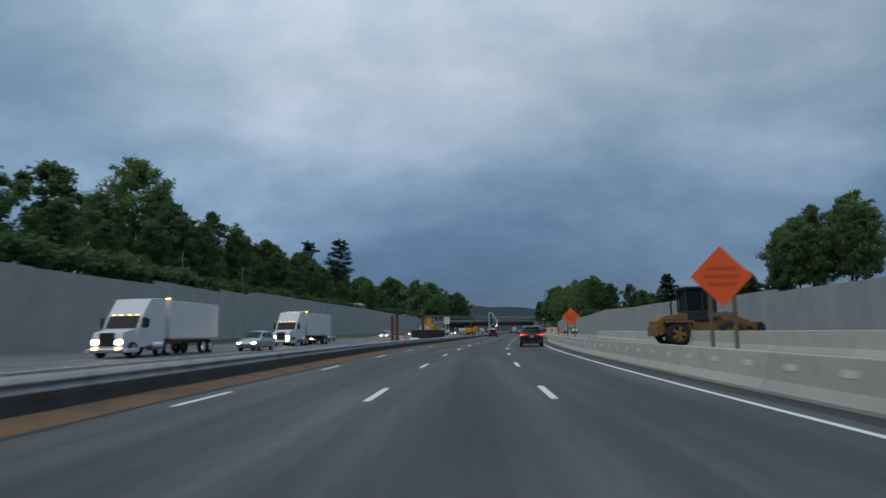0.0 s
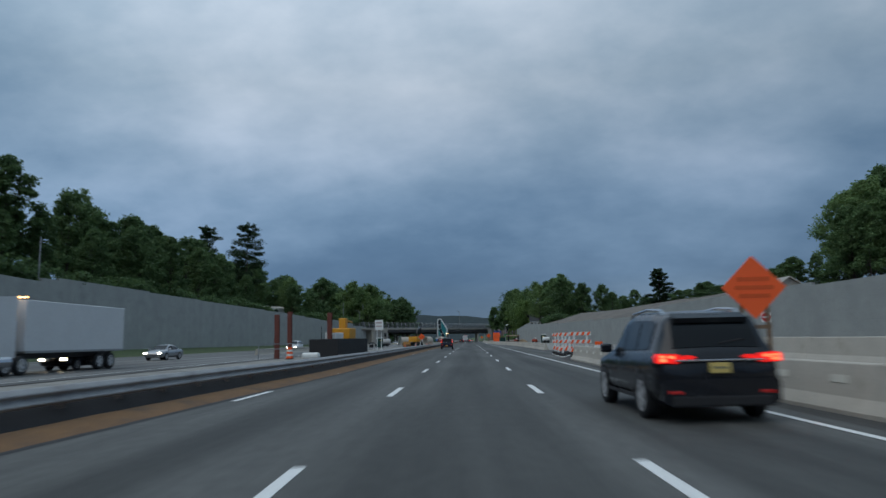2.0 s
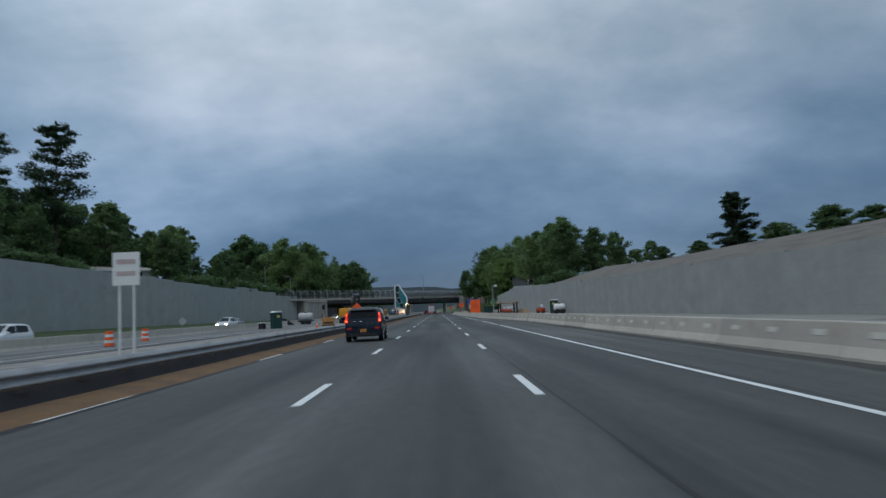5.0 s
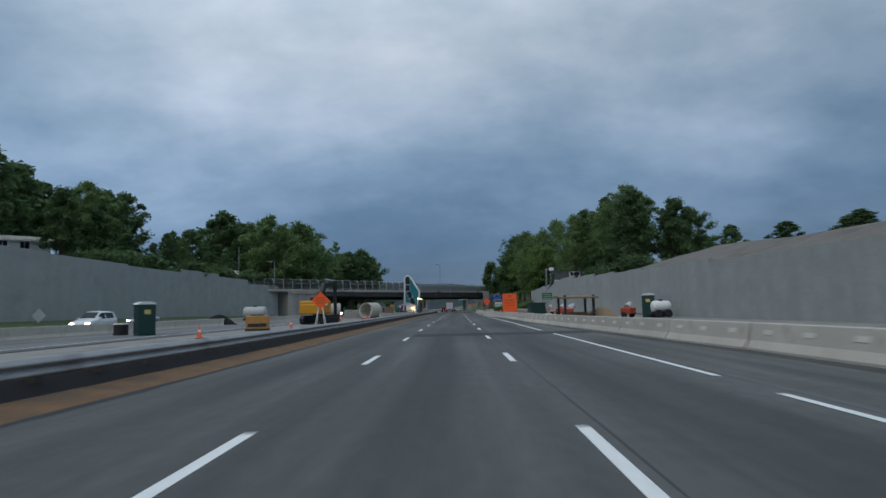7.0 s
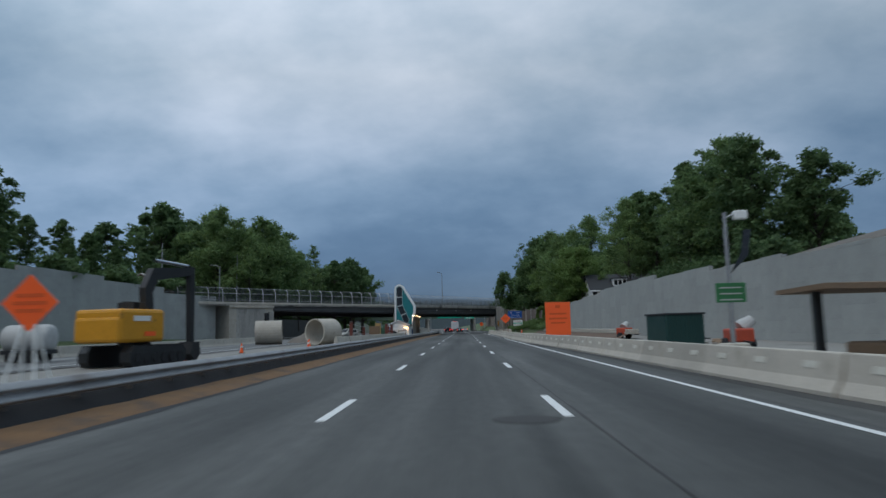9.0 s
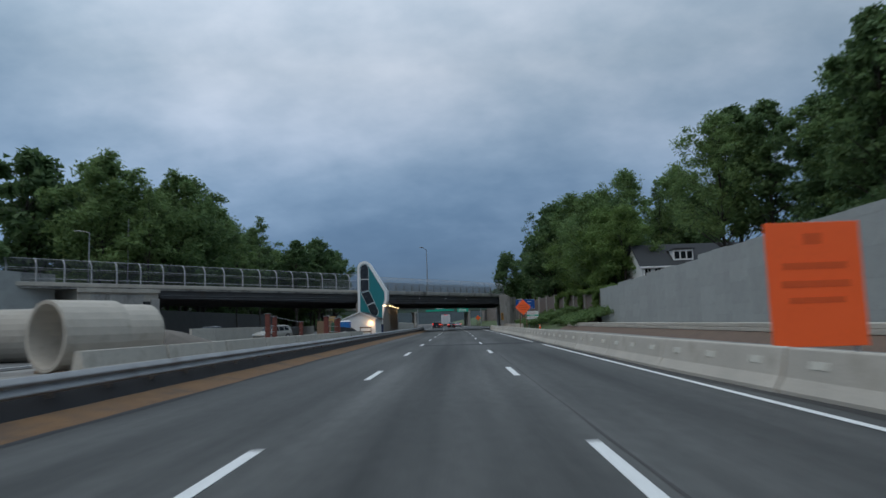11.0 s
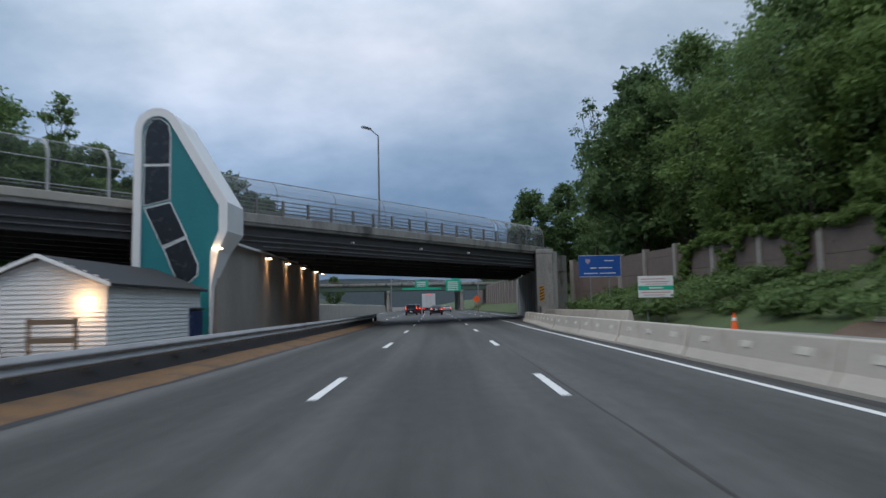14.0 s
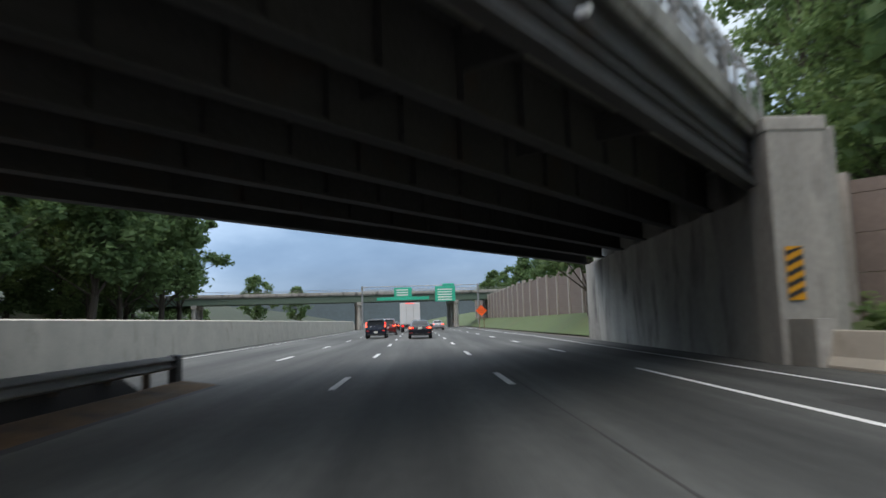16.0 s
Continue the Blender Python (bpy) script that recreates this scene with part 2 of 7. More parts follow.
def mesh_mat(name, colour, cover):
    """A chain-link fence seen from afar: wires over gaps, as a woven pattern of open and closed."""
    m = bpy.data.materials.new(name)
    m.use_nodes = True
    nt = m.node_tree
    b = nt.nodes["Principled BSDF"]
    b.inputs["Base Color"].default_value = (*colour, 1)
    b.inputs["Roughness"].default_value = 0.6
    b.inputs["Metallic"].default_value = 0.3
    uv = node(nt, "ShaderNodeUVMap")
    sep = node(nt, "ShaderNodeSeparateXYZ")
    link(nt, uv.outputs[0], sep.inputs[0])
    parts = []
    for sign in (1, -1):
        k = node(nt, "ShaderNodeMath", op="MULTIPLY_ADD")
        link(nt, sep.outputs["Y"], k.inputs[0])
        k.inputs[1].default_value = sign
        link(nt, sep.outputs["X"], k.inputs[2])
        f = node(nt, "ShaderNodeMath", op="PINGPONG")
        link(nt, k.outputs[0], f.inputs[0])
        f.inputs[1].default_value = 0.035
        c = node(nt, "ShaderNodeMath", op="LESS_THAN")
        link(nt, f.outputs[0], c.inputs[0])
        c.inputs[1].default_value = 0.035 * cover
        parts.append(c.outputs[0])
    mx = node(nt, "ShaderNodeMath", op="MAXIMUM")
    link(nt, parts[0], mx.inputs[0])
    link(nt, parts[1], mx.inputs[1])
    tr = node(nt, "ShaderNodeBsdfTransparent")
    ms = node(nt, "ShaderNodeMixShader")
    link(nt, mx.outputs[0], ms.inputs[0])
    link(nt, tr.outputs[0], ms.inputs[1])
    link(nt, b.outputs[0], ms.inputs[2])
    link(nt, ms.outputs[0], nt.nodes["Material Output"].inputs["Surface"])
    return m


ASPHALT = asphalt_mat("asphalt", (0.067, 0.0672, 0.0635))
ASPHALT_PALE = asphalt_mat("bleached_asphalt", (0.088, 0.087, 0.080), False)
ASPHALT_PATCH = asphalt_mat("patch_asphalt", (0.024, 0.024, 0.025), False)
ASPHALT_DARK = asphalt_mat("fresh_asphalt", (0.040, 0.038, 0.036), False)
ASPHALT_OPP = asphalt_mat("old_asphalt", (0.13, 0.13, 0.128), True)
PAINT = mat("road_paint", (0.72, 0.72, 0.70), 0.6, vary=0.18, scale=6, fine=30, bump=0.2, stain=(0.25, 0.25, 0.25), stain_at=0.62, stain_scale=7)
CONCRETE = mat("barrier_concrete", (0.45, 0.412, 0.355), 0.85, vary=0.18, scale=1.2, fine=25, stain=(0.36, 0.32, 0.265), stain_at=0.56, stain_scale=1.3, island=0.09, streak=0.05)
CONCRETE_OLD = mat("aged_concrete", (0.34, 0.325, 0.30), 0.88, vary=0.3, scale=0.8, fine=14, stain=(0.12, 0.115, 0.11), stain_at=0.52, stain_scale=0.7, stretch=(1, 1, 0.35), streak=0.12)
PANEL = mat("panel_concrete", (0.34, 0.35, 0.335), 0.9, vary=0.16, scale=0.5, fine=9, stain=(0.295, 0.305, 0.292), stain_at=0.55, stain_scale=0.35, stretch=(1, 1, 1.4), island=0.05, streak=0.045)
JOINT = mat("panel_joint", (0.26, 0.27, 0.27), 0.95)
NOISE_WALL = mat("brown_block", (0.16, 0.125, 0.11), 0.9, vary=0.2, scale=1.2, fine=8)
NOISE_POST = mat("pale_post_concrete", (0.30, 0.275, 0.25), 0.85, vary=0.2)
DIRT = mat("rusty_dirt", (0.155, 0.082, 0.034), 0.95, vary=0.35, scale=1.5, fine=12, bump=0.8, stain=(0.085, 0.055, 0.035), stain_at=0.5, stain_scale=0.9)
EARTH = mat("grey_brown_earth", (0.15, 0.13, 0.11), 0.95, vary=0.3, scale=0.4, fine=6, bump=0.8, stain=(0.09, 0.08, 0.07), stain_at=0.5, stain_scale=0.25)
GRAVEL = mat("pale_gravel", (0.25, 0.24, 0.22), 0.95, vary=0.25, scale=0.3, fine=10, bump=0.8, stain=(0.16, 0.15, 0.14), stain_at=0.5, stain_scale=0.3)
GRASS = mat("grass", (0.065, 0.095, 0.033), 0.9, vary=0.4, scale=0.7, fine=18, bump=1.0, stain=(0.085, 0.085, 0.035), stain_at=0.55, stain_scale=0.4)
WOODLAND = mat("woodland_floor", (0.03, 0.04, 0.02), 0.95, vary=0.4, scale=0.4, fine=6, bump=1.0)
BEAM = mat("weathered_beam_steel", (0.33, 0.33, 0.335), 0.65, 0.0, vary=0.3, scale=1.5, fine=18, stain=(0.17, 0.14, 0.12), stain_at=0.58, stain_scale=0.8, stretch=(1, 1, 0.6))
STEEL = mat("galvanised_steel", (0.33, 0.34, 0.35), 0.5, 0.6, vary=0.25, scale=2, fine=20, stain=(0.16, 0.13, 0.11), stain_at=0.58, stain_scale=1.5)
POST = mat("weathered_post", (0.12, 0.10, 0.085), 0.85, vary=0.3)
GIRDER = mat("dark_girder_paint", (0.068, 0.067, 0.069), 0.8, 0.0, vary=0.3, scale=0.6, fine=8, stain=(0.075, 0.055, 0.045), stain_at=0.56, stain_scale=0.5)
RAIL = mat("bridge_rail_metal", (0.26, 0.26, 0.26), 0.55, 0.4, vary=0.2)
FENCE = mesh_mat("chain_link", (0.30, 0.32, 0.34), 0.22)
FENCE_DARK = mesh_mat("dark_chain_link", (0.05, 0.055, 0.06), 0.16)
PALE_POST = mat("pale_fence_post", (0.42, 0.43, 0.43), 0.6, vary=0.15)
WHITE = mat("white_coating", (0.82, 0.82, 0.81), 0.5, vary=0.06, scale=1, fine=12, bump=0.05)
TEAL = mat("teal_panel", (0.012, 0.20, 0.22), 0.4, vary=0.1, scale=1, fine=8, bump=0.03)
SOLAR = mat("dark_panel", (0.022, 0.026, 0.032), 0.25, vary=0.2, scale=3, fine=20, bump=0.05)
BROWN_WALL = mat("brown_smooth_wall", (0.33, 0.292, 0.258), 0.8, vary=0.18, scale=0.8, fine=12, stretch=(1, 1, 0.4), streak=0.08)
ORANGE = mat("fluorescent_orange", (1.0, 0.13, 0.022), 0.4, vary=0.06, scale=2, fine=10, bump=0.02)
BLACK = mat("black_print", (0.02, 0.02, 0.02), 0.6, vary=0.1)
DIM_PRINT = mat("faded_print", (0.72, 0.09, 0.012), 0.6, vary=0.1)
SIGN_BLUE = mat("sign_blue", (0.012, 0.09, 0.36), 0.4, vary=0.08, bump=0.02)
SIGN_GREEN = mat("sign_green", (0.0, 0.42, 0.27), 0.4, vary=0.08, bump=0.02)
REFLECTOR = mat("cream_reflector", (0.64, 0.61, 0.53), 0.35, vary=0.12, scale=3, fine=20, bump=0.02)
FAINT_RED = mat("faint_red_print", (0.55, 0.30, 0.28), 0.5)
SIGN_WHITE = mat("sign_white", (0.75, 0.76, 0.74), 0.45, vary=0.06, bump=0.02)
YELLOW = mat("machine_yellow", (0.60, 0.27, 0.015), 0.45, vary=0.15, scale=2, fine=15, bump=0.05, stain=(0.25, 0.13, 0.03), stain_at=0.62, stain_scale=2)
RED_STEEL = mat("red_oxide_steel", (0.15, 0.042, 0.03), 0.75, vary=0.25, scale=2, fine=18)
DARK = mat("dark_rubber", (0.018, 0.018, 0.02), 0.8, vary=0.2)
DARK_METAL = mat("dark_metal", (0.04, 0.042, 0.045), 0.5, 0.5, vary=0.2)
GREEN_PLASTIC = mat("dark_green_plastic", (0.008, 0.045, 0.04), 0.5, vary=0.15)
BLUE_PLASTIC = mat("blue_plastic", (0.02, 0.16, 0.45), 0.45, vary=0.1)
WOOD = mat("weathered_wood", (0.20, 0.13, 0.08), 0.8, vary=0.3, stretch=(8, 8, 1))
BARK = mat("bark", (0.06, 0.05, 0.04), 0.95, vary=0.4, scale=3, fine=25, bump=1.0, stretch=(3, 3, 0.6))
LEAF_A = leaf_mat("leaf_mid_green", (0.10, 0.17, 0.066), (0.215, 0.31, 0.115))
LEAF_B = leaf_mat("leaf_dark_green", (0.064, 0.116, 0.050), (0.145, 0.225, 0.088))
LEAF_C = leaf_mat("leaf_light_green", (0.11, 0.185, 0.055), (0.215, 0.31, 0.095))
LEAF_D = leaf_mat("needle_green", (0.025, 0.048, 0.025), (0.05, 0.085, 0.038))
LEAF_R = leaf_mat("leaf_maroon", (0.03, 0.012, 0.014), (0.05, 0.022, 0.02))
CAR_DARK = mat("dark_car_paint", (0.007, 0.008, 0.012), 0.25, 0.0, vary=0.05, bump=0.0, spec=0.35, coat=0.25)
CAR_NAVY = mat("navy_car_paint", (0.010, 0.013, 0.024), 0.25, 0.0, vary=0.05, bump=0.0, spec=0.35, coat=0.25)
CAR_WHITE = mat("white_car_paint", (0.62, 0.63, 0.64), 0.3, 0.0, vary=0.04, bump=0.0, coat=0.5)
CAR_SILVER = mat("silver_car_paint", (0.33, 0.34, 0.36), 0.3, 0.6, vary=0.04, bump=0.0, coat=0.5)
CAR_RED = mat("dark_red_car_paint", (0.12, 0.012, 0.012), 0.3, 0.2, vary=0.05, bump=0.0, coat=0.5)
TRAILER = mat("trailer_white", (0.62, 0.63, 0.64), 0.5, vary=0.08, scale=0.5, fine=8, bump=0.03)
GLASS = mat("tinted_glass", (0.012, 0.014, 0.016), 0.06, 0.0, vary=0.0, bump=0.0, spec=0.16)
CHROME = mat("chrome", (0.6, 0.6, 0.62), 0.15, 1.0, vary=0.05, bump=0.0)
ALLOY = mat("alloy", (0.62, 0.62, 0.63), 0.4, 0.5, vary=0.1, bump=0.0)
TAIL = glow("lit_tail_light", (1.0, 0.012, 0.008), 0.62)
REFLEX_RED = mat("red_reflex", (0.55, 0.018, 0.015), 0.3, vary=0.1, bump=0.0)
TAIL_CORE = glow("lit_tail_core", (1.0, 0.13, 0.05), 3.2)
HEAD = glow("lit_head_light", (1.0, 0.80, 0.52), 40.0)
AMBER = glow("lit_amber_lamp", (1.0, 0.5, 0.16), 7.0)
WARM = glow("lit_wall_lamp", (1.0, 0.74, 0.42), 9.0)
PLATE_BAR = mat("plate_bar_paint", (0.25, 0.22, 0.12), 0.6)
PLATE = mat("plate_yellow", (0.66, 0.50, 0.16), 0.5, vary=0.05)
ROOF = mat("dark_shingle", (0.03, 0.032, 0.035), 0.85, vary=0.25, fine=12)
ROOF_PALE = mat("pale_roof", (0.36, 0.33, 0.29), 0.85, vary=0.15, fine=8)
HOUSE_WHITE = mat("white_clapboard", (0.76, 0.755, 0.73), 0.7, vary=0.1)
CLOTH = mat("pale_tarp", (0.45, 0.45, 0.44), 0.8, vary=0.2)
HILL = mat("distant_wood", (0.035, 0.05, 0.055), 1.0, vary=0.25, scale=0.02, fine=0.1, bump=0.0)


# ---- mesh helpers ----
def obj(name, verts, faces, material, parent=None, m=None, uvs=None, smooth=False):
    me = bpy.data.meshes.new(name)
    me.from_pydata([tuple(v) for v in verts], [], faces)
    if uvs is not None:
        lay = me.uv_layers.new(name="uv")
        for lp in me.loops:
            lay.data[lp.index].uv = uvs[lp.vertex_index]
    me.materials.append(material)
    if smooth:
        me.polygons.foreach_set("use_smooth", [True] * len(me.polygons))
    me.update()
    ob = new(name, me)
    if m is not None:
        ob.matrix_world = m
    if parent is not None:
        ob.parent = parent
    return ob


class Geo:
    """Collects boxes, tubes and prisms into one mesh."""

    def __init__(self):
        self.v, self.f = [], []

    def add(self, verts, faces):
        n = len(self.v)
        self.v += [tuple(p) for p in verts]
        self.f += [tuple(i + n for i in f) for f in faces]
        return self

    def box(self, x0, x1, y0, y1, z0, z1, bev=0.0):
        """A box whose long edges are broken by bev."""
        b = min(bev, abs(x1 - x0) * 0.4, abs(y1 - y0) * 0.4, abs(z1 - z0) * 0.4)
        if b <= 0:
            c = [(x, y, z) for z in (z0, z1) for y in (y0, y1) for x in (x0, x1)]
            return self.add(c, [(0, 2, 3, 1), (4, 5, 7, 6), (0, 1, 5, 4), (2, 6, 7, 3), (0, 4, 6, 2), (1, 3, 7, 5)])
        bm = bmesh.new()
        bmesh.ops.create_cube(bm, size=1.0)
        for v in bm.verts:
            v.co = ((x0 + x1) / 2 + v.co.x * (x1 - x0), (y0 + y1) / 2 + v.co.y * (y1 - y0), (z0 + z1) / 2 + v.co.z * (z1 - z0))
        bmesh.ops.bevel(bm, geom=bm.edges[:], offset=b, segments=2, profile=0.5, affect="EDGES")
        bm.verts.index_update()
        self.add([v.co[:] for v in bm.verts], [[v.index for v in f.verts] for f in bm.faces])
        bm.free()
        return self

    def tube(self, p, q, r0, r1=None, n=10, caps=True):
        r1 = r0 if r1 is None else r1
        p, q = Vector(p), Vector(q)
        d = (q - p).normalized()
        a = d.cross(Vector((0, 0, 1)) if abs(d.z) < 0.9 else Vector((1, 0, 0))).normalized()
        b = d.cross(a)
        ring = [(math.cos(2 * math.pi * i / n), math.sin(2 * math.pi * i / n)) for i in range(n)]
        vs = [p + (a * c + b * s) * r0 for c, s in ring] + [q + (a * c + b * s) * r1 for c, s in ring]
        fs = [(i, (i + 1) % n, n + (i + 1) % n, n + i) for i in range(n)]
        if caps:
            fs += [tuple(range(n - 1, -1, -1)), tuple(range(n, 2 * n))]
        return self.add(vs, fs)

    def prism(self, poly, a, b, axis="y"):
        """A polygon given in the two other axes, pulled from a to b along an axis."""
        n = len(poly)

        def at(u, v, w):
            return (u, w, v) if axis == "y" else ((w, u, v) if axis == "x" else (u, v, w))

        vs = [at(u, v, a) for u, v in poly] + [at(u, v, b) for u, v in poly]
        fs = [(i, (i + 1) % n, n + (i + 1) % n, n + i) for i in range(n)] + [tuple(range(n - 1, -1, -1)), tuple(range(n, 2 * n))]
        return self.add(vs, fs)

    def part(self, name, material, parent=None, label="", m=None, smooth=False):
        ob = obj(name, self.v, self.f, material, parent, m, smooth=smooth)
        bm = bmesh.new()
        bm.from_mesh(ob.data)
        bmesh.ops.recalc_face_normals(bm, faces=bm.faces[:])
        bm.to_mesh(ob.data)
        bm.free()
        if label:
            ob["label"] = label
        return ob


def thing(name, m, label, category, group="", kind=""):
    ob = new(name)
    ob.matrix_world = m
    return tagged(ob, label, category, group, kind)


def ribbon(name, s0, s1, lats, zs, material, label, category, step=4.0, parent=None, kind="structure"):
    """A strip along the road; lats and zs give its cross-section."""
    ss = np.linspace(s0, s1, max(2, int((s1 - s0) / step) + 1))
    vs, uv, fs, n = [], [], [], len(lats)
    for s in ss:
        for la, z in zip(lats, zs):
            la, z = (la(s) if callable(la) else la), (z(s) if callable(z) else z)
            x, y, _ = road_at(s, la)
            vs.append((x, y, z))
            uv.append((la, s))
    for i in range(len(ss) - 1):
        for j in range(n - 1):
            a = i * n + j
            fs.append((a, a + 1, a + n + 1, a + n))
    ob = obj(name, vs, fs, material, parent, uvs=uv)
    if label:
        tagged(ob, label, category, kind=kind)
    return ob

# ---- ground, roads, strips ----
def interp(xs, ys):
    return lambda s: float(np.interp(s, xs, ys))


def ragged(s, a, b, w):
    """A wavering offset for crumbled edges."""
    return w * noise.noise((s * a, b, 0.0)) + 0.5 * w * noise.noise((s * a * 4.3, b + 7.0, 0.0))


obj("ground", [(-3000, -900, -0.12), (3000, -900, -0.12), (3000, 4500, -0.12), (-3000, 4500, -0.12)], [(0, 1, 2, 3)], EARTH)
tagged(bpy.data.objects["ground"], "bare grey brown earth of the wide valley floor", "ground", kind="structure")
SHOULDER = interp([-60, 30, 62, 84, 120, 165, 200, 250, 336, 344, 362, 390, 700], [7.2, 7.3, 7.3, 8.8, 8.8, 8.8, 7.2, 6.4, 6.4, 9.6, 9.2, 10.2, 10.2])
ROAD_L = interp([-70, 352, 362, 900], [-9.2, -9.2, -11.8, -11.8])
road = ribbon("road", -70, 900, [ROAD_L, -6.0, 0.0, 5.4, SHOULDER], [0, 0, 0, 0, 0], ASPHALT, "worn grey asphalt carriageway with three lanes", "road")
SH_IN = interp([-60, 66, 80, 98, 116, 165, 185, 205, 228, 250, 270, 285, 336, 346, 356], [5.5, 5.5, 5.8, 7.4, 7.5, 7.9, 6.9, 6.05, 5.8, 5.25, 5.2, 5.3, 5.3, 5.7, 6.0])
ribbon("shoulder", -60, 356, [lambda s: SH_IN(s) + ragged(s, 0.19, 3.0, 0.16), SHOULDER], [0.004, 0.004], ASPHALT_DARK, "dark patched asphalt shoulder beside the barrier", "road shoulder", step=1.0)
RAIL_LAT = interp([-60, 35, 48, 68, 110, 140, 165, 195, 270, 302, 340, 362], [-7.25, -7.15, -7.05, -6.38, -6.4, -6.5, -6.15, -6.2, -6.25, -6.25, -5.8, -5.75])
ribbon("pale_shoulder", 84, 205, [5.35, lambda s: max(5.4, SH_IN(s) + 0.3)], [0.0025, 0.0025], ASPHALT_PALE, "bleached grey asphalt shoulder outside the edge line", "road shoulder", step=2.0)
# dark strip paints the shadow line where the asphalt edge drops to the dirt
ribbon("road_edge", -60, 362, [lambda s: RAIL_LAT(s) + 0.8, lambda s: RAIL_LAT(s) + 1.16 + ragged(s, 0.21, 1.0, 0.14)], [0.004, 0.004], ASPHALT_PATCH, "crumbling asphalt edge beside the dirt, its shadow line painted dark", "road edge", step=1.0)
ribbon("dirt_strip", -60, 362, [lambda s, d=d, w=w: RAIL_LAT(s) + d + ragged(s, 0.17, d, w) for d, w in ((0.02, 0.06), (0.22, 0.08), (0.48, 0.0), (0.78, 0.05), (0.98, 0.10))], [0.09, lambda s: 0.115 + ragged(s, 0.5, 2.0, 0.03), lambda s: 0.09 + ragged(s, 0.6, 4.0, 0.03), 0.045, 0.006], DIRT, "rust brown dirt strip under the guardrail", "verge", step=1.0)
ribbon("work_zone", -60, 330, [-17.5, -13, -9.2], [-0.03, -0.02, -0.01], GRAVEL, "pale trampled gravel work zone between the carriageways", "ground")
ribbon("road_opposite", -60, 420, [-40.0, -29, -17.5], [0.25, 0.1, 0.0], ASPHALT_OPP, "pale worn asphalt of the opposite carriageway", "road")
ribbon("grass_verge", -60, 300, [-45.0, -43.0, -40.0], [1.1, 0.75, 0.25], GRASS, "mown grass verge at the wall's foot", "verge")
ribbon("yard_pad", -60, 70, [10.2, 10.2, 12.5, 30.0], [-0.1, 0.35, 0.35, 0.4], EARTH, "raised earth pad behind the barrier", "ground")
ribbon("work_yard", 30, 330, [SHOULDER, 14.0, 30.0], [-0.02, 0.0, 0.05], GRAVEL, "pale gravel and earth yard behind the barrier", "ground")

# painted marks: pieces of the road
DASH_S = [12.19 * k - 4.25 for k in range(-3, 60)]
g = Geo().box(-0.075, 0.075, -1.525, 1.525, 0.002, 0.008)
dash_me = g.part("lane_dash", PAINT, road, m=place(DASH_S[0], -1.83)).data
for side in (-1.83, 1.83):
    for s in DASH_S:
        if (s, side) != (DASH_S[0], -1.83):
            o = new("lane_dash", dash_me)
            o.parent, o.matrix_world = road, place(s, side)
for s in DASH_S:
    if s < 170:
        o = new("lane_dash", dash_me)
        o.parent, o.matrix_world = road, place(s - 0.4, -5.5)
for s in DASH_S:
    if s > 362:
        o = new("lane_dash", dash_me)
        o.parent, o.matrix_world = road, place(s, 5.49)
        o = new("lane_dash", dash_me)
        o.parent, o.matrix_world = road, place(s, -5.49)
for a, b, la in ((-60, 158.0, 5.05), (160.5, 181, 5.1), (185.5, 271.0, 5.05), (275.5, 340, 5.0)):
    ribbon("edge_line", a, b, [la - 0.07, la + 0.07], [0.009, 0.009], PAINT, "", "", parent=road)
lb = interp([340, 363], [5.0, 5.38])
ribbon("edge_line", 340.0, 363, [lambda s: lb(s) - 0.07, lambda s: lb(s) + 0.07], [0.009, 0.009], PAINT, "", "", parent=road)
le = interp([353, 365, 400, 640], [7.35, 7.78, 8.6, 8.6])
ribbon("edge_line", 353, 640, [lambda s: le(s) - 0.06, lambda s: le(s) + 0.06], [0.009, 0.009], PAINT, "", "", parent=road)
ribbon("edge_line", 362, 640, [-10.6, -10.46], [0.009, 0.009], PAINT, "", "", parent=road)
for a, b, la in ((-60, 330, -18.6), (-60, 330, -38.8)):
    ribbon("edge_line", a, b, [la - 0.08, la + 0.08], [0.14 if la < -30 else 0.03] * 2, PAINT, "", "", parent=road)
# a tarred joint along the lane
ribbon("tar_joint", 96, 362, [lambda s: 2.02 + ragged(s, 0.4, 2.0, 0.03), lambda s: 2.06 + ragged(s, 0.33, 7.0, 0.03)], [0.003, 0.003], ASPHALT_DARK, "narrow dark tarred joint along the lane", "road joint", step=1.0)
# dark cross patches and a sunken manhole patch
for a, b, x0, x1 in ((180.6, 183.9, -1.7, 7.0), (273.2, 275.2, -1.6, 7.2)):
    xs = np.linspace(x0, x1, 24)
    vs, uv = [], []
    for x in xs:
        for c, d in ((a, 1.0), (b, 9.0)):
            c = c + ragged(x * 6, 0.3, d, 0.16) + (0.12 * (b - a) * (1 if c == a else -1) if x == xs[0] or x == xs[-1] else 0)
            px, py, _ = road_at(c, float(x))
            vs.append((px, py, 0.0055))
            uv.append((float(x), c))
    o = obj("asphalt_patch", vs, [(2 * i, 2 * i + 2, 2 * i + 3, 2 * i + 1) for i in range(23)], ASPHALT_PATCH, uvs=uv)
    tagged(o, "dark transverse strip of newer asphalt", "road patch", kind="structure")
g = Geo().prism([(0.5 * math.cos(a) * (1 + 0.06 * math.sin(5 * a)), 0.42 * math.sin(a)) for a in [i * math.pi / 8 for i in range(16)]], 0.001, 0.007, "z")
tagged(g.part("manhole_patch", ASPHALT_DARK, m=place(201.2, 1.2)), "dark round sunken asphalt patch in the lane", "road patch", kind="structure")

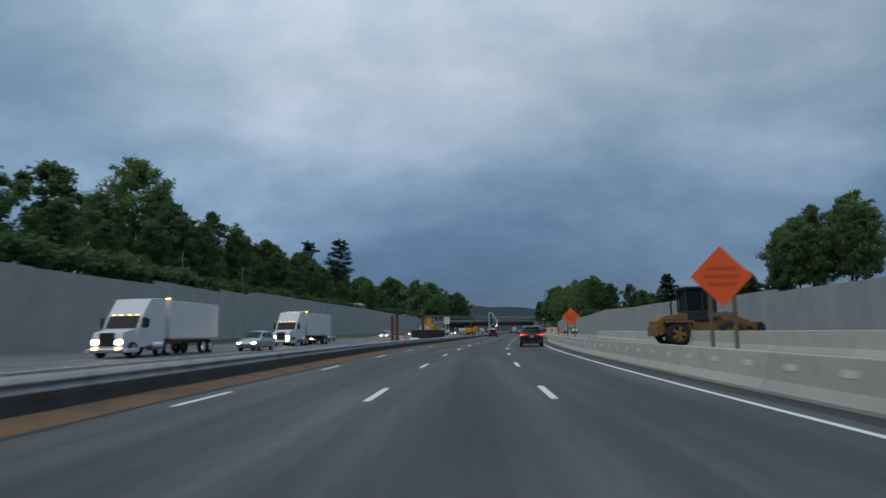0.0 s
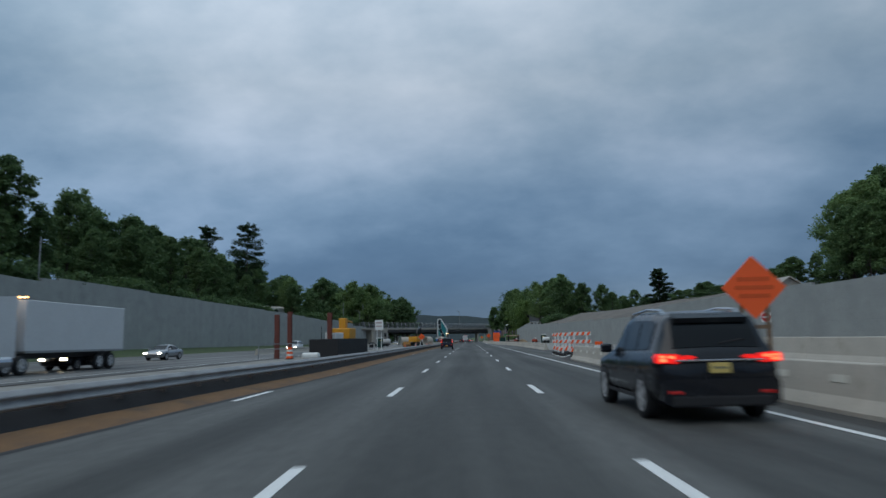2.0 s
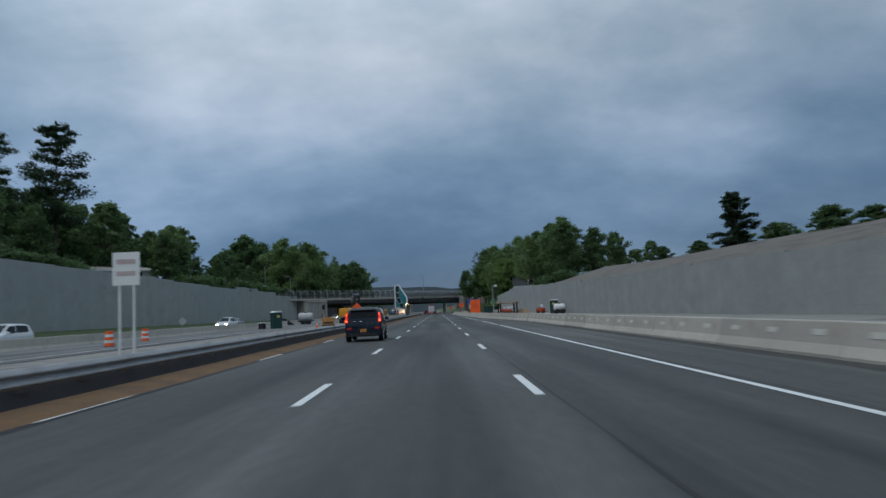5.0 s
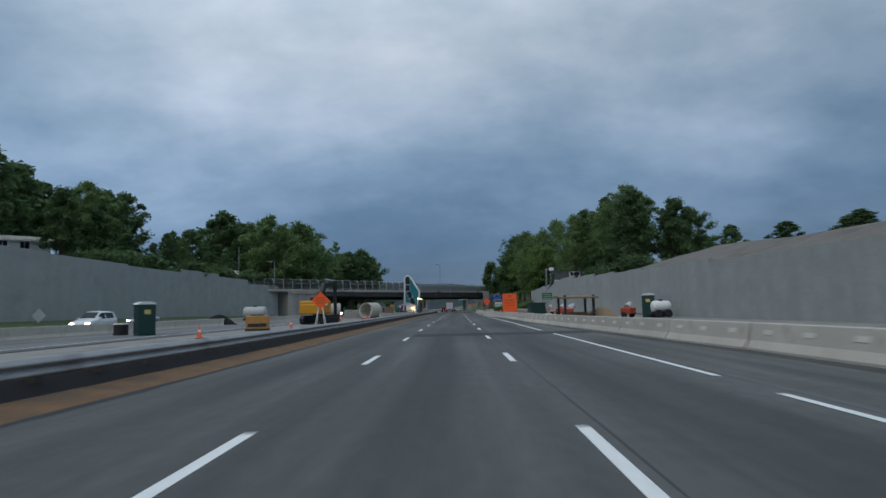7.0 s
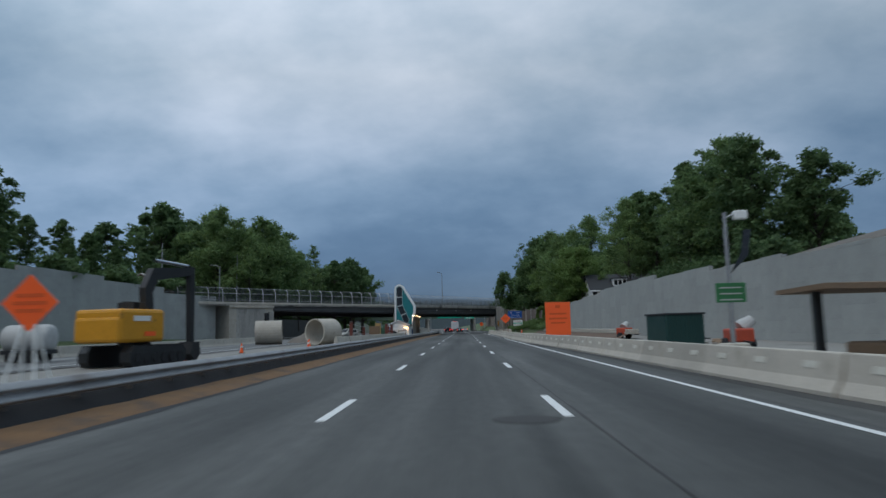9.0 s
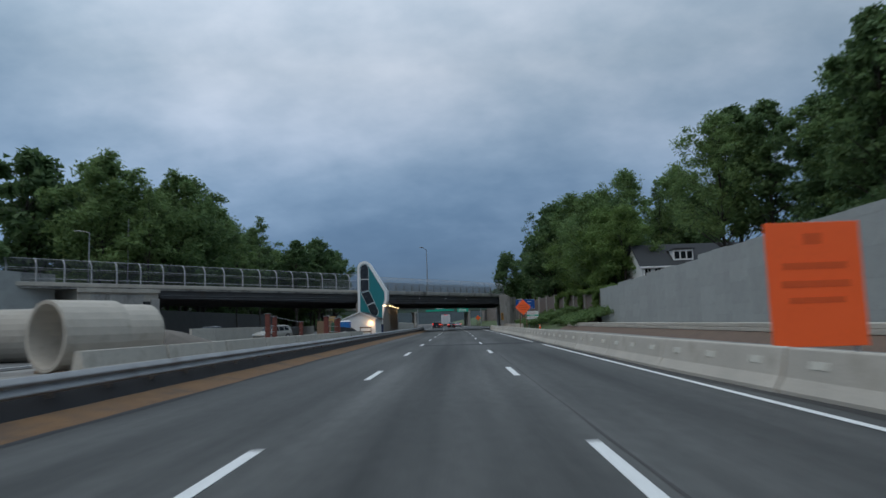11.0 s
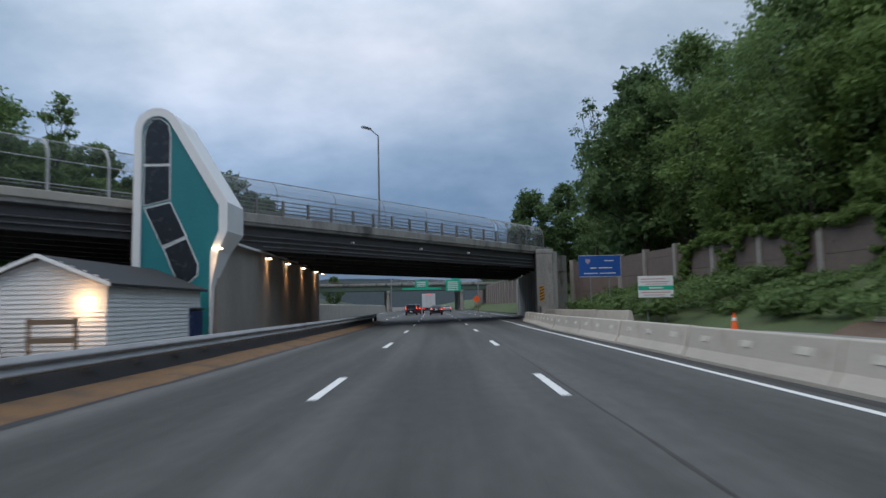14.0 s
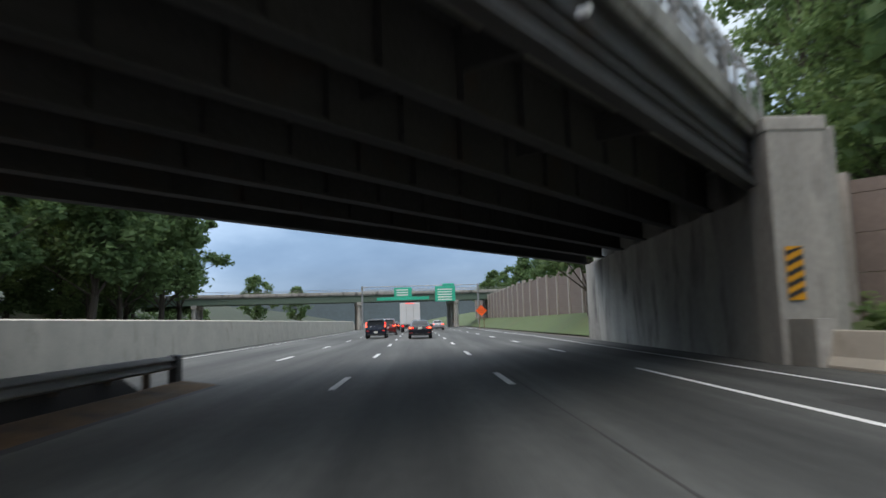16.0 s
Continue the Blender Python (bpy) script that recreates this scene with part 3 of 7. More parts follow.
# ---- slopes behind the walls ----
def slope(name, s0, s1, lats, zs, material, label):
    ss = np.linspace(s0, s1, int((s1 - s0) / 6))
    vs, fs, n = [], [], len(lats)
    for s in ss:
        for la, z in zip(lats, zs):
            la, z = (la(s) if callable(la) else la), (z(s) if callable(z) else z)
            x, y, _ = road_at(s, la)
            vs.append((x, y, z + (0.5 * noise.noise((x * 0.06, y * 0.06, 3.0)) if abs(la) > 26 else 0)))
    for i in range(len(ss) - 1):
        for j in range(n - 1):
            a = i * n + j
            fs.append((a, a + 1, a + n + 1, a + n))
    return tagged(obj(name, vs, fs, material, smooth=True), label, "hillside", kind="structure")


L_LAT = interp([-60, 40, 70, 92, 108, 258, 290, 301], [-38, -39, -40.3, -43, -45, -44.6, -43, -40.3])
L_TOP = interp([-60, 70, 110, 258, 301], [7.8, 7.8, 8.7, 8.4, 7.2])
R_LAT = interp([-60, 60, 125, 170, 220, 262, 325], [31, 27, 24.4, 22.5, 20.7, 20.0, 19.8])
R_TOP = interp([-60, 90, 125, 150, 175, 200, 220, 262, 290, 325], [4.6, 4.8, 5.0, 4.1, 4.2, 4.6, 4.9, 6.0, 5.6, 5.15])
BANK = interp([120, 150, 185, 205, 240, 270], [0.4, 0.8, 1.6, 2.6, 2.4, 0.4])
slope("hillside_west", -60, 305, [lambda s: L_LAT(s) - 0.4, -58, -85, -150, -400], [lambda s: L_TOP(s) - 1.2, 8.5, 12, 24, 45], WOODLAND, "dark wooded hillside above the retaining wall")
slope("hillside_east", -60, 325, [lambda s: R_LAT(s) + 0.4, lambda s: R_LAT(s) + 3, lambda s: R_LAT(s) + 10.5, 42, 57, 150, 400], [lambda s: R_TOP(s) - 0.9, lambda s: R_TOP(s) - 0.2, lambda s: R_TOP(s) + BANK(s), interp([100, 140, 165, 200, 240, 275], [5.8, 6.2, 7.2, 8.4, 8.2, 6.2]), interp([100, 150, 180, 255, 285], [7.0, 7.6, 10.4, 10.4, 7.5]), 14, 18], EARTH, "bare brown earth bank behind the retaining wall")
slope("hillside_far_west", 300, 900, [-46, -60, -110, -400], [-0.1, 5.0, 14, 40], WOODLAND, "dark wooded slope beyond the bridge")
slope("hillside_far_east", 325, 900, [interp([325, 345, 363, 384, 420, 900], [14.5, 11.2, 10.6, 11.8, 11.6, 11.6]), interp([325, 345, 363, 384, 900], [17.0, 15.0, 13.4, 13.6, 13.6]), 20, 40, 120, 400], [0.0, interp([325, 345, 384, 900], [0.5, 1.0, 1.3, 1.3]), 2.7, 6.0, 10, 16], GRASS, "overgrown grassy bank beside the road")


# ---- retaining walls of stacked concrete panels ----
def panel_wall(name, s0, s1, lat, top_steps, label, face, near=None):
    """A wall of panels 3 m wide; the tops step. near: stretch of stations whose panels are pieces of their own."""
    root = thing(name, Matrix.Identity(4), label, "retaining wall", kind="structure")
    back, far, cop = Geo(), Geo(), Geo()
    s, row = s0, 0
    meshes = {}
    while s < s1 - 0.2:
        w = min(3.0, s1 - s)
        top = top_steps(s + w / 2)
        m = place(s + w / 2, (lat(s) + lat(s + w)) / 2)
        yaw = math.degrees(math.atan2(lat(s + w) - lat(s), w))
        m = m @ pose(0, 0, 0, 0, 0, -yaw)
        L = math.dist(road_at(s, lat(s))[:2], road_at(s + w, lat(s + w))[:2]) + 0.015
        for c in ((-0.32, -0.02),):
            a, b = (c if face < 0 else (-c[1], -c[0]))
            vs = [m @ Vector((x, y, z)) for z in (-0.3, top - 0.03) for y in (-L / 2, L / 2) for x in (a, b)]
            back.add(vs, [(0, 2, 3, 1), (4, 5, 7, 6), (0, 1, 5, 4), (2, 6, 7, 3), (0, 4, 6, 2), (1, 3, 7, 5)])
        z, k = -0.2 - 0.75 * (row % 2), 0
        while z < top - 0.05:
            h = min(1.5, top - z)
            x0, x1 = (0.0, 0.06) if face < 0 else (-0.06, 0.0)
            x0, x1 = (-0.03, 0.0 + 0.008 * random.random()) if face < 0 else (-0.0 - 0.008 * random.random(), 0.03)
            if near and near[0] <= s <= near[1]:
                key = (round(L, 1), round(h, 1), random.randrange(3))
                if key not in meshes:
                    gg = Geo().box(x0, x1, -key[0] / 2 + 0.006, key[0] / 2 - 0.006, 0.006, key[1] - 0.006)
                    o = gg.part("panel", PANEL, root)
                    meshes[key] = o.data
                else:
                    o = new("panel", meshes[key])
                    o.parent = root
                o.matrix_world = m @ pose(0, 0, z)
            else:
                vs = [m @ Vector((x, y, zz)) for zz in (z + 0.006, z + h - 0.006) for y in (-L / 2 + 0.006, L / 2 - 0.006) for x in (x0, x1)]
                far.add(vs, [(0, 2, 3, 1), (4, 5, 7, 6), (0, 1, 5, 4), (2, 6, 7, 3), (0, 4, 6, 2), (1, 3, 7, 5)])
            z += h
        s += w
        row += 1
    back.part("wall_core", JOINT, root)
    if far.v:
        tagged(far.part("far_panels", PANEL, root), kind="stuff")
    return root


def stepped(edges, tops):
    """Wall tops that stay level along each bay and step at its end."""
    def f(s):
        i = int(np.searchsorted(edges, s)) - 1
        return tops[max(0, min(i, len(tops) - 1))]
    return f


L_EDGES = [-60, -24, 0, 24, 48, 70, 92, 107, 111, 132, 150, 168, 186, 204, 222, 240, 258, 272, 287]
L_TOPS = [7.7, 7.8, 7.9, 7.7, 7.6, 8.1, 8.5, 8.9, 9.15, 9.0, 8.9, 8.9, 8.8, 8.7, 8.5, 8.3, 8.85, 8.3, 7.5]
R_EDGES = [30, 60, 90, 125, 135, 150, 165, 185, 203, 221, 235, 247, 262, 275, 288, 302, 314]
R_TOPS = [4.5, 4.75, 5.0, 4.75, 4.1, 4.25, 4.5, 4.6, 4.95, 5.2, 5.45, 5.85, 6.3, 6.15, 5.75, 5.5, 5.25]
panel_wall("wall_west", -60, 301, L_LAT, stepped(L_EDGES, L_TOPS), "tall grey precast concrete panel retaining wall", 1 - 2, None)
panel_wall("wall_east", 30, 325, R_LAT, stepped(R_EDGES, R_TOPS), "grey precast concrete panel retaining wall with stepped top", 1, (205, 325))


# ---- guardrail ----
def guardrail():
    root = thing("guardrail", Matrix.Identity(4), "weathered dark steel thrie-beam guardrail on posts beside the dirt strip", "guardrail")
    lat = RAIL_LAT
    prof = [(-0.012, 0.702), (0.0, 0.706), (0.016, 0.698), (0.074, 0.632), (0.083, 0.614), (0.080, 0.596), (0.012, 0.566), (0.0, 0.556), (0.0, 0.540), (0.014, 0.528), (0.074, 0.466), (0.083, 0.448), (0.080, 0.430), (0.018, 0.396), (0.0, 0.388)]
    ribbon("beam", -60, 362, [lambda s, u=u: lat(s) + u for u, _ in prof], [lambda s, z=z: z + ragged(s, 0.05, 6.0, 0.02) for _, z in prof], BEAM, "", "", step=3.8, parent=root)
    ribbon("beam_back", -60, 362, [lambda s, u=u: lat(s) + u - 0.012 for u, _ in prof], [lambda s, z=z: z + ragged(s, 0.05, 6.0, 0.02) for _, z in prof], BEAM, "", "", step=3.8, parent=root)
    me = None
    for s in np.arange(-58, 362, 1.905):
        if me is None:
            p = Geo().box(-0.30, -0.15, -0.05, 0.05, -0.1, 0.68).box(-0.15, 0.0, -0.06, 0.06, 0.40, 0.68).part("post", POST, root)
            me = p.data
        else:
            p = new("post", me)
            p.parent = root
        p.matrix_world = place(float(s), lat(float(s)) - 0.02)
    Geo().box(-0.10, 0.12, -0.1, 0.3, 0.05, 0.72, 0.05).part("end_shoe", DARK_METAL, root, "dark rounded end shoe", place(362, -5.75))
    # near-black colour paints the shade under the beam onto the kerb
    ribbon("kerb", -60, 360, [lambda s: lat(s) - 0.8, lambda s: lat(s) - 0.8, lambda s: lat(s) - 0.36, lambda s: lat(s) - 0.30, lambda s: lat(s) + 0.10], [-0.05, 0.40, 0.42, 0.38, 0.075], mat("kerb_shade", (0.026, 0.026, 0.028), 0.95, spec=0.2), "low concrete kerb, darkened for the shade under the beam", "", step=3.8, parent=root)


guardrail()


# ---- concrete barriers ----
def barrier_mesh(length=5.9, h=0.81, w=0.305):
    prof = [(-w, 0), (-w, 0.07), (-w * 0.62, 0.27), (-0.09, h - 0.02), (-0.07, h), (0.07, h), (0.09, h - 0.02), (w * 0.62, 0.27), (w, 0.07), (w, 0)]
    return Geo().prism(prof, -length / 2, length / 2, "y")


def barriers(s0, s1, lat, h, group, label, reflectors=0, step=6.0, zoff=0.0):
    first = None
    s = s0
    while s < s1:
        turn = math.degrees(math.atan2(lat(s + step / 2) - lat(s - step / 2), step))
        m = place(s, lat(s), zoff + random.uniform(-0.008, 0.008), -turn + random.uniform(-0.25, 0.25))
        if first is None:
            first = thing("concrete_barrier", m, label, "concrete barrier", group)
            barrier_mesh(step - 0.06, h).part("body", CONCRETE, first)
            for k in range(reflectors):
                y = -step / 2 + step * (k + 0.5) / reflectors
                z0, z1 = h * 0.60, h * 0.60 + 0.12
                x0, x1 = (0.189 - 0.099 * (z - 0.27) / (h - 0.29) for z in (z0, z1))
                for sx in (-1, 1):
                    Geo().prism([(sx * (x0 + 0.012), z0), (sx * (x1 + 0.012), z1), (sx * (x1 - 0.02), z1), (sx * (x0 - 0.02), z0)], y - 0.24, y + 0.24, "y").part("reflector", REFLECTOR, first, "cream reflective patch")
        else:
            copy_thing(first, m)
        s += step


barriers(-50, 80, interp([-50, 0, 30, 70, 80], [6.35, 6.3, 6.25, 6.3, 6.4]), 0.81, "barriers along the road", "pale precast concrete barrier with reflective strips", 3)
barriers(116, 354, interp([116, 165, 185, 205, 228, 250, 270, 285, 320, 336, 346, 356], [8.4, 8.7, 7.7, 6.75, 6.5, 5.78, 5.7, 5.87, 5.87, 5.82, 6.4, 6.7]), 0.74, "barriers along the road", "pale precast concrete barrier with reflective strips", 3)
barriers(-20, 66, interp([-20, 70], [11.5, 11.2]), 0.80, "barriers in the yard", "weathered pale concrete barrier standing in the yard", 0, zoff=0.35)
barriers(258, 303, interp([258, 300, 336], [-11.6, -9.6, -8.8]), 0.80, "barriers of the work zone", "pale concrete barrier behind the guardrail", 0)
barriers(124, 292, interp([-50, 60, 120, 346], [-21.5, -22.0, -26.0, -26.5]), 0.81, "barriers of the opposite road", "grey concrete barrier of the opposite carriageway", 0)
barriers(298, 350, interp([298, 350], [-24.0, -24.0]), 1.55, "tall barriers of the opposite road", "tall pale concrete barrier under the bridge", 0)
barriers(342, 362, interp([339, 350, 362], [10.6, 9.9, 9.55]), 0.86, "barriers below the bank", "aged concrete barrier below the overgrown bank", 0)
ribbon("median_wall", 360, 476, [-12.3, -12.2, -12.1, -11.9, -11.8], [0, 1.7, 1.75, 1.7, 0], CONCRETE, "long pale concrete median wall beyond the bridge", "median wall")
kl = interp([250, 325], [14.7, 15.4])
ribbon("earth_berm", 250, 326, [lambda s: kl(s) - 1.3, lambda s: kl(s) - 0.25, lambda s: kl(s) + 1.2], [-0.02, 0.44, 0.46], mat("red_brown_earth", (0.13, 0.085, 0.06), 0.95, vary=0.35, scale=1.5, fine=10, bump=0.8), "red brown earth berm under the slabs", "earth berm")
slab_me = None
for k in range(25):
    for j, z in enumerate((0.46, 0.67)):
        s = 251.5 + 3.0 * k
        if slab_me is None:
            o = Geo().box(-0.45, 0.45, -1.47, 1.47, 0.0, 0.19, 0.02).part("concrete_slab", CONCRETE)
            slab_me = o.data
        else:
            o = new("concrete_slab", slab_me)
        o.matrix_world = place(s, kl(s) + 0.05 * j + 0.2, z, random.uniform(-0.5, 0.5))
        tagged(o, "long pale concrete slab stacked on the berm", "concrete slab", "stacked slabs")


# ---- bridge, skewed across the road ----
SKEW = 1.30
# ledge colour, a little paler than the girder paint
GIRDER_EDGE = mat("grey_girder_edge", (0.095, 0.095, 0.10), 0.85, vary=0.35, scale=0.7, fine=8, stain=(0.06, 0.055, 0.055), stain_at=0.5, stain_scale=0.5)
BR = place(351.6, 0.0, 0.0, math.degrees(math.atan(SKEW)))


def bridge():
    """Local x runs along the deck, y to its far side."""
    root = thing("road_bridge", BR, "dark steel girder road bridge with concrete parapets and fences", "bridge")
    x0, w = -82.0, 12.6

    def end(y):
        """Where the skewed abutment cuts the deck."""
        return 17.1 + SKEW * y

    Geo().prism([(x0, 0.0), (end(0), 0.0), (end(w), w), (x0, w)], 5.95, 6.25, "z").part("deck", CONCRETE_OLD, root)
    for y in (-0.12, w - 0.28):
        Geo().box(-20.0, end(y), y, y + 0.4, 6.10, 6.62, 0.04).part("parapet", CONCRETE_OLD, root)
        Geo().box(x0, -20.02, y, y + 0.4, 6.16, 6.56, 0.04).part("parapet", CONCRETE, root, "paler stretch of parapet")
    for i in range(7):
        y = 0.25 + i * (w - 0.5) / 6
        e = end(y) - 1.75
        lo = 4.62 - 0.34 * i / 6
        gw, gm = -54.2 + 0.5 * y, -14.0

        def rise(x):
            """The girder grows shallower towards the west abutment."""
            return lo + float(np.interp(x, [gw, gm], [0.48, 0.0]))

        gg = Geo()
        for p0, p1 in ((gw, gm), (gm, e)):
            z0, z1 = rise(p0), rise(p1)
            gg.prism([(p0, z0), (p1, z1), (p1, 5.95), (p0, 5.95)], y - 0.02, y + 0.02, "y")
            gg.prism([(p0, z0), (p1, z1), (p1, z1 + 0.07), (p0, z0 + 0.07)], y - 0.18, y + 0.18, "y")
        gg.box(gw, e, y - 0.18, y + 0.18, 5.88, 5.94)
        if 0 < i < 6:
            for k in range(36):
                xx = gw + 2 + k * 1.9
                gg.box(xx - 0.01, xx + 0.01, y - 0.15, y + 0.15, rise(xx) + 0.08, 5.87)
        gg.part("girder", GIRDER, root)
        if i in (0, 6):
            d = -1 if i == 0 else 1
            for zz in (4.82, 5.10, 5.38):
                u = y + d * 0.02
                Geo().prism([(u, zz), (u + d * 0.10, zz - 0.03), (u + d * 0.10, zz + 0.0), (u, zz + 0.06)], gw if zz > 5 else -16.0, e, "x").part("girder_ledge", GIRDER_EDGE, root, "grey girder ledge")
    for k in range(12):
        xx = -50 + k * 5.4
        Geo().box(xx, xx + 0.12, 0.3, w - 0.3, 5.15, 5.7).part("cross_frame", GIRDER, root)
    # steel rail with four bars, on both sides right of the tower
    for y in (0.05, w - 0.1):
        for z in (6.78, 7.0, 7.22, 7.46):
            Geo().box(-82 if y > 1 else -19, 12.0, y - 0.03, y + 0.03, z, z + 0.05).part("rail_bar", RAIL, root)
        xx = -18.5
        while xx < 12:
            Geo().box(xx - 0.05, xx + 0.05, y - 0.09, y + 0.07, 6.55, 7.55).part("rail_post", RAIL, root)
            xx += 1.9
    # curved chain-link fences
    def fence(a, b, y, lean, h=2.35, pitch=2.6, pr=0.045, net=FENCE, steel=RAIL):
        n = max(1, round((b - a) / pitch))
        prof = [(0, 6.55), (0, 6.55 + h * 0.62), (lean * 0.12, 6.55 + h * 0.78), (lean * 0.4, 6.55 + h * 0.92), (lean * 0.8, 6.55 + h)]
        for i in range(n + 1):
            xx = a + (b - a) * i / n
            gg = Geo()
            for (u, z), (u2, z2) in zip(prof[:-1], prof[1:]):
                gg.tube((xx, y + u, z), (xx, y + u2, z2), pr, n=6)
            gg.part("fence_post", steel, root)
        vs, uv, fs = [], [], []
        dist = 0.0
        for j, (u, z) in enumerate(prof):
            if j:
                dist += math.hypot(u - prof[j - 1][0], z - prof[j - 1][1])
            for xx in (a, b):
                vs.append((xx, y + u, z))
                uv.append((xx, dist))
        for j in range(len(prof) - 1):
            fs.append((2 * j, 2 * j + 1, 2 * j + 3, 2 * j + 2))
        obj("fence_mesh", vs, fs, net, root, uvs=uv)
        gg = Geo()
        for z in (6.9, 6.55 + h * 0.6):
            gg.tube((a, y, z), (b, y, z), 0.025, n=6)
        gg.tube((a, y + prof[-1][0], prof[-1][1]), (b, y + prof[-1][0], prof[-1][1]), 0.03, n=6)
        gg.part("fence_rail", steel, root)

    fence(-80, -19.5, 0.1, 0.7, pr=0.07, net=FENCE_DARK, steel=PALE_POST)
    fence(-19.5, 8.4, 0.35, 0.8, 2.2, 4.8, 0.022)
    fence(-80, -19.5, w - 0.1, -0.7, 2.3, 3.0, 0.025, FENCE_DARK)
    fence(-19.5, 30, w - 0.1, -0.7, 2.3, 3.0, 0.025)
    fence(8.5, 16.5, 0.1, 0.9, 2.1, 1.6)
    # hanging junction boxes under the edge
    for xx in (-9, -2, 4):
        Geo().box(xx - 0.06, xx + 0.06, -0.02, 0.2, 5.42, 5.54, 0.02).part("junction_box", WHITE, root)
    # lamp on the deck
    lx = BR.inverted() @ Vector((*road_at(351.3, -4.4)[:2], 0))
    gg = Geo().tube((lx.x, lx.y, 6.2), (lx.x, lx.y, 14.2), 0.09, 0.055).tube((lx.x, lx.y, 14.2), (lx.x - 0.9, lx.y, 14.55), 0.04, 0.035)
    gg.part("lamp_pole", RAIL, root, "tall galvanised lamp pole")
    Geo().box(lx.x - 1.75, lx.x - 0.85, lx.y - 0.14, lx.y + 0.14, 14.48, 14.63, 0.05).part("lamp_head", RAIL, root)


bridge()


def abutment():
    root = thing("bridge_abutment", Matrix.Identity(4), "stained pale concrete abutment wall under the bridge end", "abutment")
    near, far = 363.2, 384.5
    vs = []
    for z in (-0.2, 4.45):
        for s, la in ((near, 9.05), (far + 2, 10.1), (far + 4, 12.5), (near + 3.4, 12.5)):
            vs.append((*road_at(s, la)[:2], z))
    obj("wall_face", vs, [(0, 3, 2, 1), (4, 5, 6, 7), (0, 1, 5, 4), (1, 2, 6, 5), (2, 3, 7, 6), (3, 0, 4, 7)], CONCRETE_OLD, root)
    vs = []
    for z in (4.4, 5.95):
        for s, la in ((near, 9.75), (far + 2, 10.6), (far + 4, 12.5), (near + 3.4, 12.5)):
            vs.append((*road_at(s, la)[:2], z))
    obj("back_wall", vs, [(0, 3, 2, 1), (4, 5, 6, 7), (0, 1, 5, 4), (1, 2, 6, 5), (2, 3, 7, 6), (3, 0, 4, 7)], CONCRETE_OLD, root)
    Geo().prism([(-0.25, -0.2), (0.25, -0.2), (0.25, 1.12), (-0.25, 1.12)], -1.6, 0.2, "y").part("flared_kerb", CONCRETE_OLD, root, "", place(near - 0.2, 9.35))
    m = place(near - 0.3, 9.42)
    Geo().box(-0.48, 1.05, -0.3, 0.9, -0.2, 6.0, 0.06).part("end_pier", CONCRETE_OLD, root, "", m)
    Geo().box(-0.52, 1.1, -0.34, 0.95, 5.9, 6.3, 0.05).part("pier_cap", CONCRETE_OLD, root, "", m)
    Geo().box(1.04, 1.5, 0.0, 0.8, -0.2, 6.1, 0.05).part("wing", CONCRETE_OLD, root, "", m)
    return m


PIER = abutment()
# the wall's dark colour carries the shade under the bridge deck
ribbon("wall_abutment_west", 317, 392, [-41.4, -41.4, -42.4, -42.4], [-0.2, 4.4, 4.4, -0.2], mat("deck_shade_masonry", (0.05, 0.048, 0.045), 0.95, vary=0.35, scale=0.6, fine=6, bump=0.6), "masonry wall along the opposite road, darkened for the shade under the deck", "wall")


def striped_marker(m):
    root = thing("object_marker", m, "yellow and black diagonal striped marker on the bridge pier", "road sign")
    Geo().box(-0.22, 0.22, 0.0, 0.02, 0.0, 1.35, 0.01).part("plate", YELLOW, root)
    for k in range(5):
        z = 0.02 + k * 0.27
        Geo().prism([(-0.215, z), (0.215, min(1.34, z + 0.2)), (0.215, min(1.345, z + 0.33)), (-0.215, min(1.345, z + 0.13))], -0.004, 0.0, "y").part("stripe", BLACK, root)


striped_marker(PIER @ pose(-0.05, -0.36, 1.58))


# ---- second bridge, further off ----
def far_bridge():
    root = thing("far_bridge", place(487, 0, 0, 8), "pale green steel girder bridge on concrete piers", "bridge")
    gm = mat("dull_green_girder", (0.10, 0.145, 0.11), 0.7, vary=0.15)
    Geo().box(-70, 20, 0, 10, 7.0, 7.3).part("deck", CONCRETE_OLD, root)
    Geo().box(-70, 20, -0.2, 0.2, 7.2, 7.75, 0.04).part("parapet", CONCRETE_OLD, root)
    for y in (0.3, 2.8, 5.3, 7.8):
        Geo().box(-70, 20, y - 0.03, y + 0.03, 5.75, 7.0).box(-70, 20, y - 0.2, y + 0.2, 5.7, 5.78).part("girder", gm, root)
    for x in (-44, -11.6, 8.8):
        gg = Geo().box(x - 0.5, x + 0.5, 0.0, 9.5, 5.0, 5.7, 0.06)
        for y in (0.8, 4.7, 8.6):
            gg.tube((x, y, -0.2), (x, y, 5.05), 0.5, n=14)
        gg.part("pier", CONCRETE_OLD, root)
    for z in (7.95, 8.2):
        Geo().box(-70, 20, -0.05, 0.02, z, z + 0.06).part("rail_bar", RAIL, root)


far_bridge()


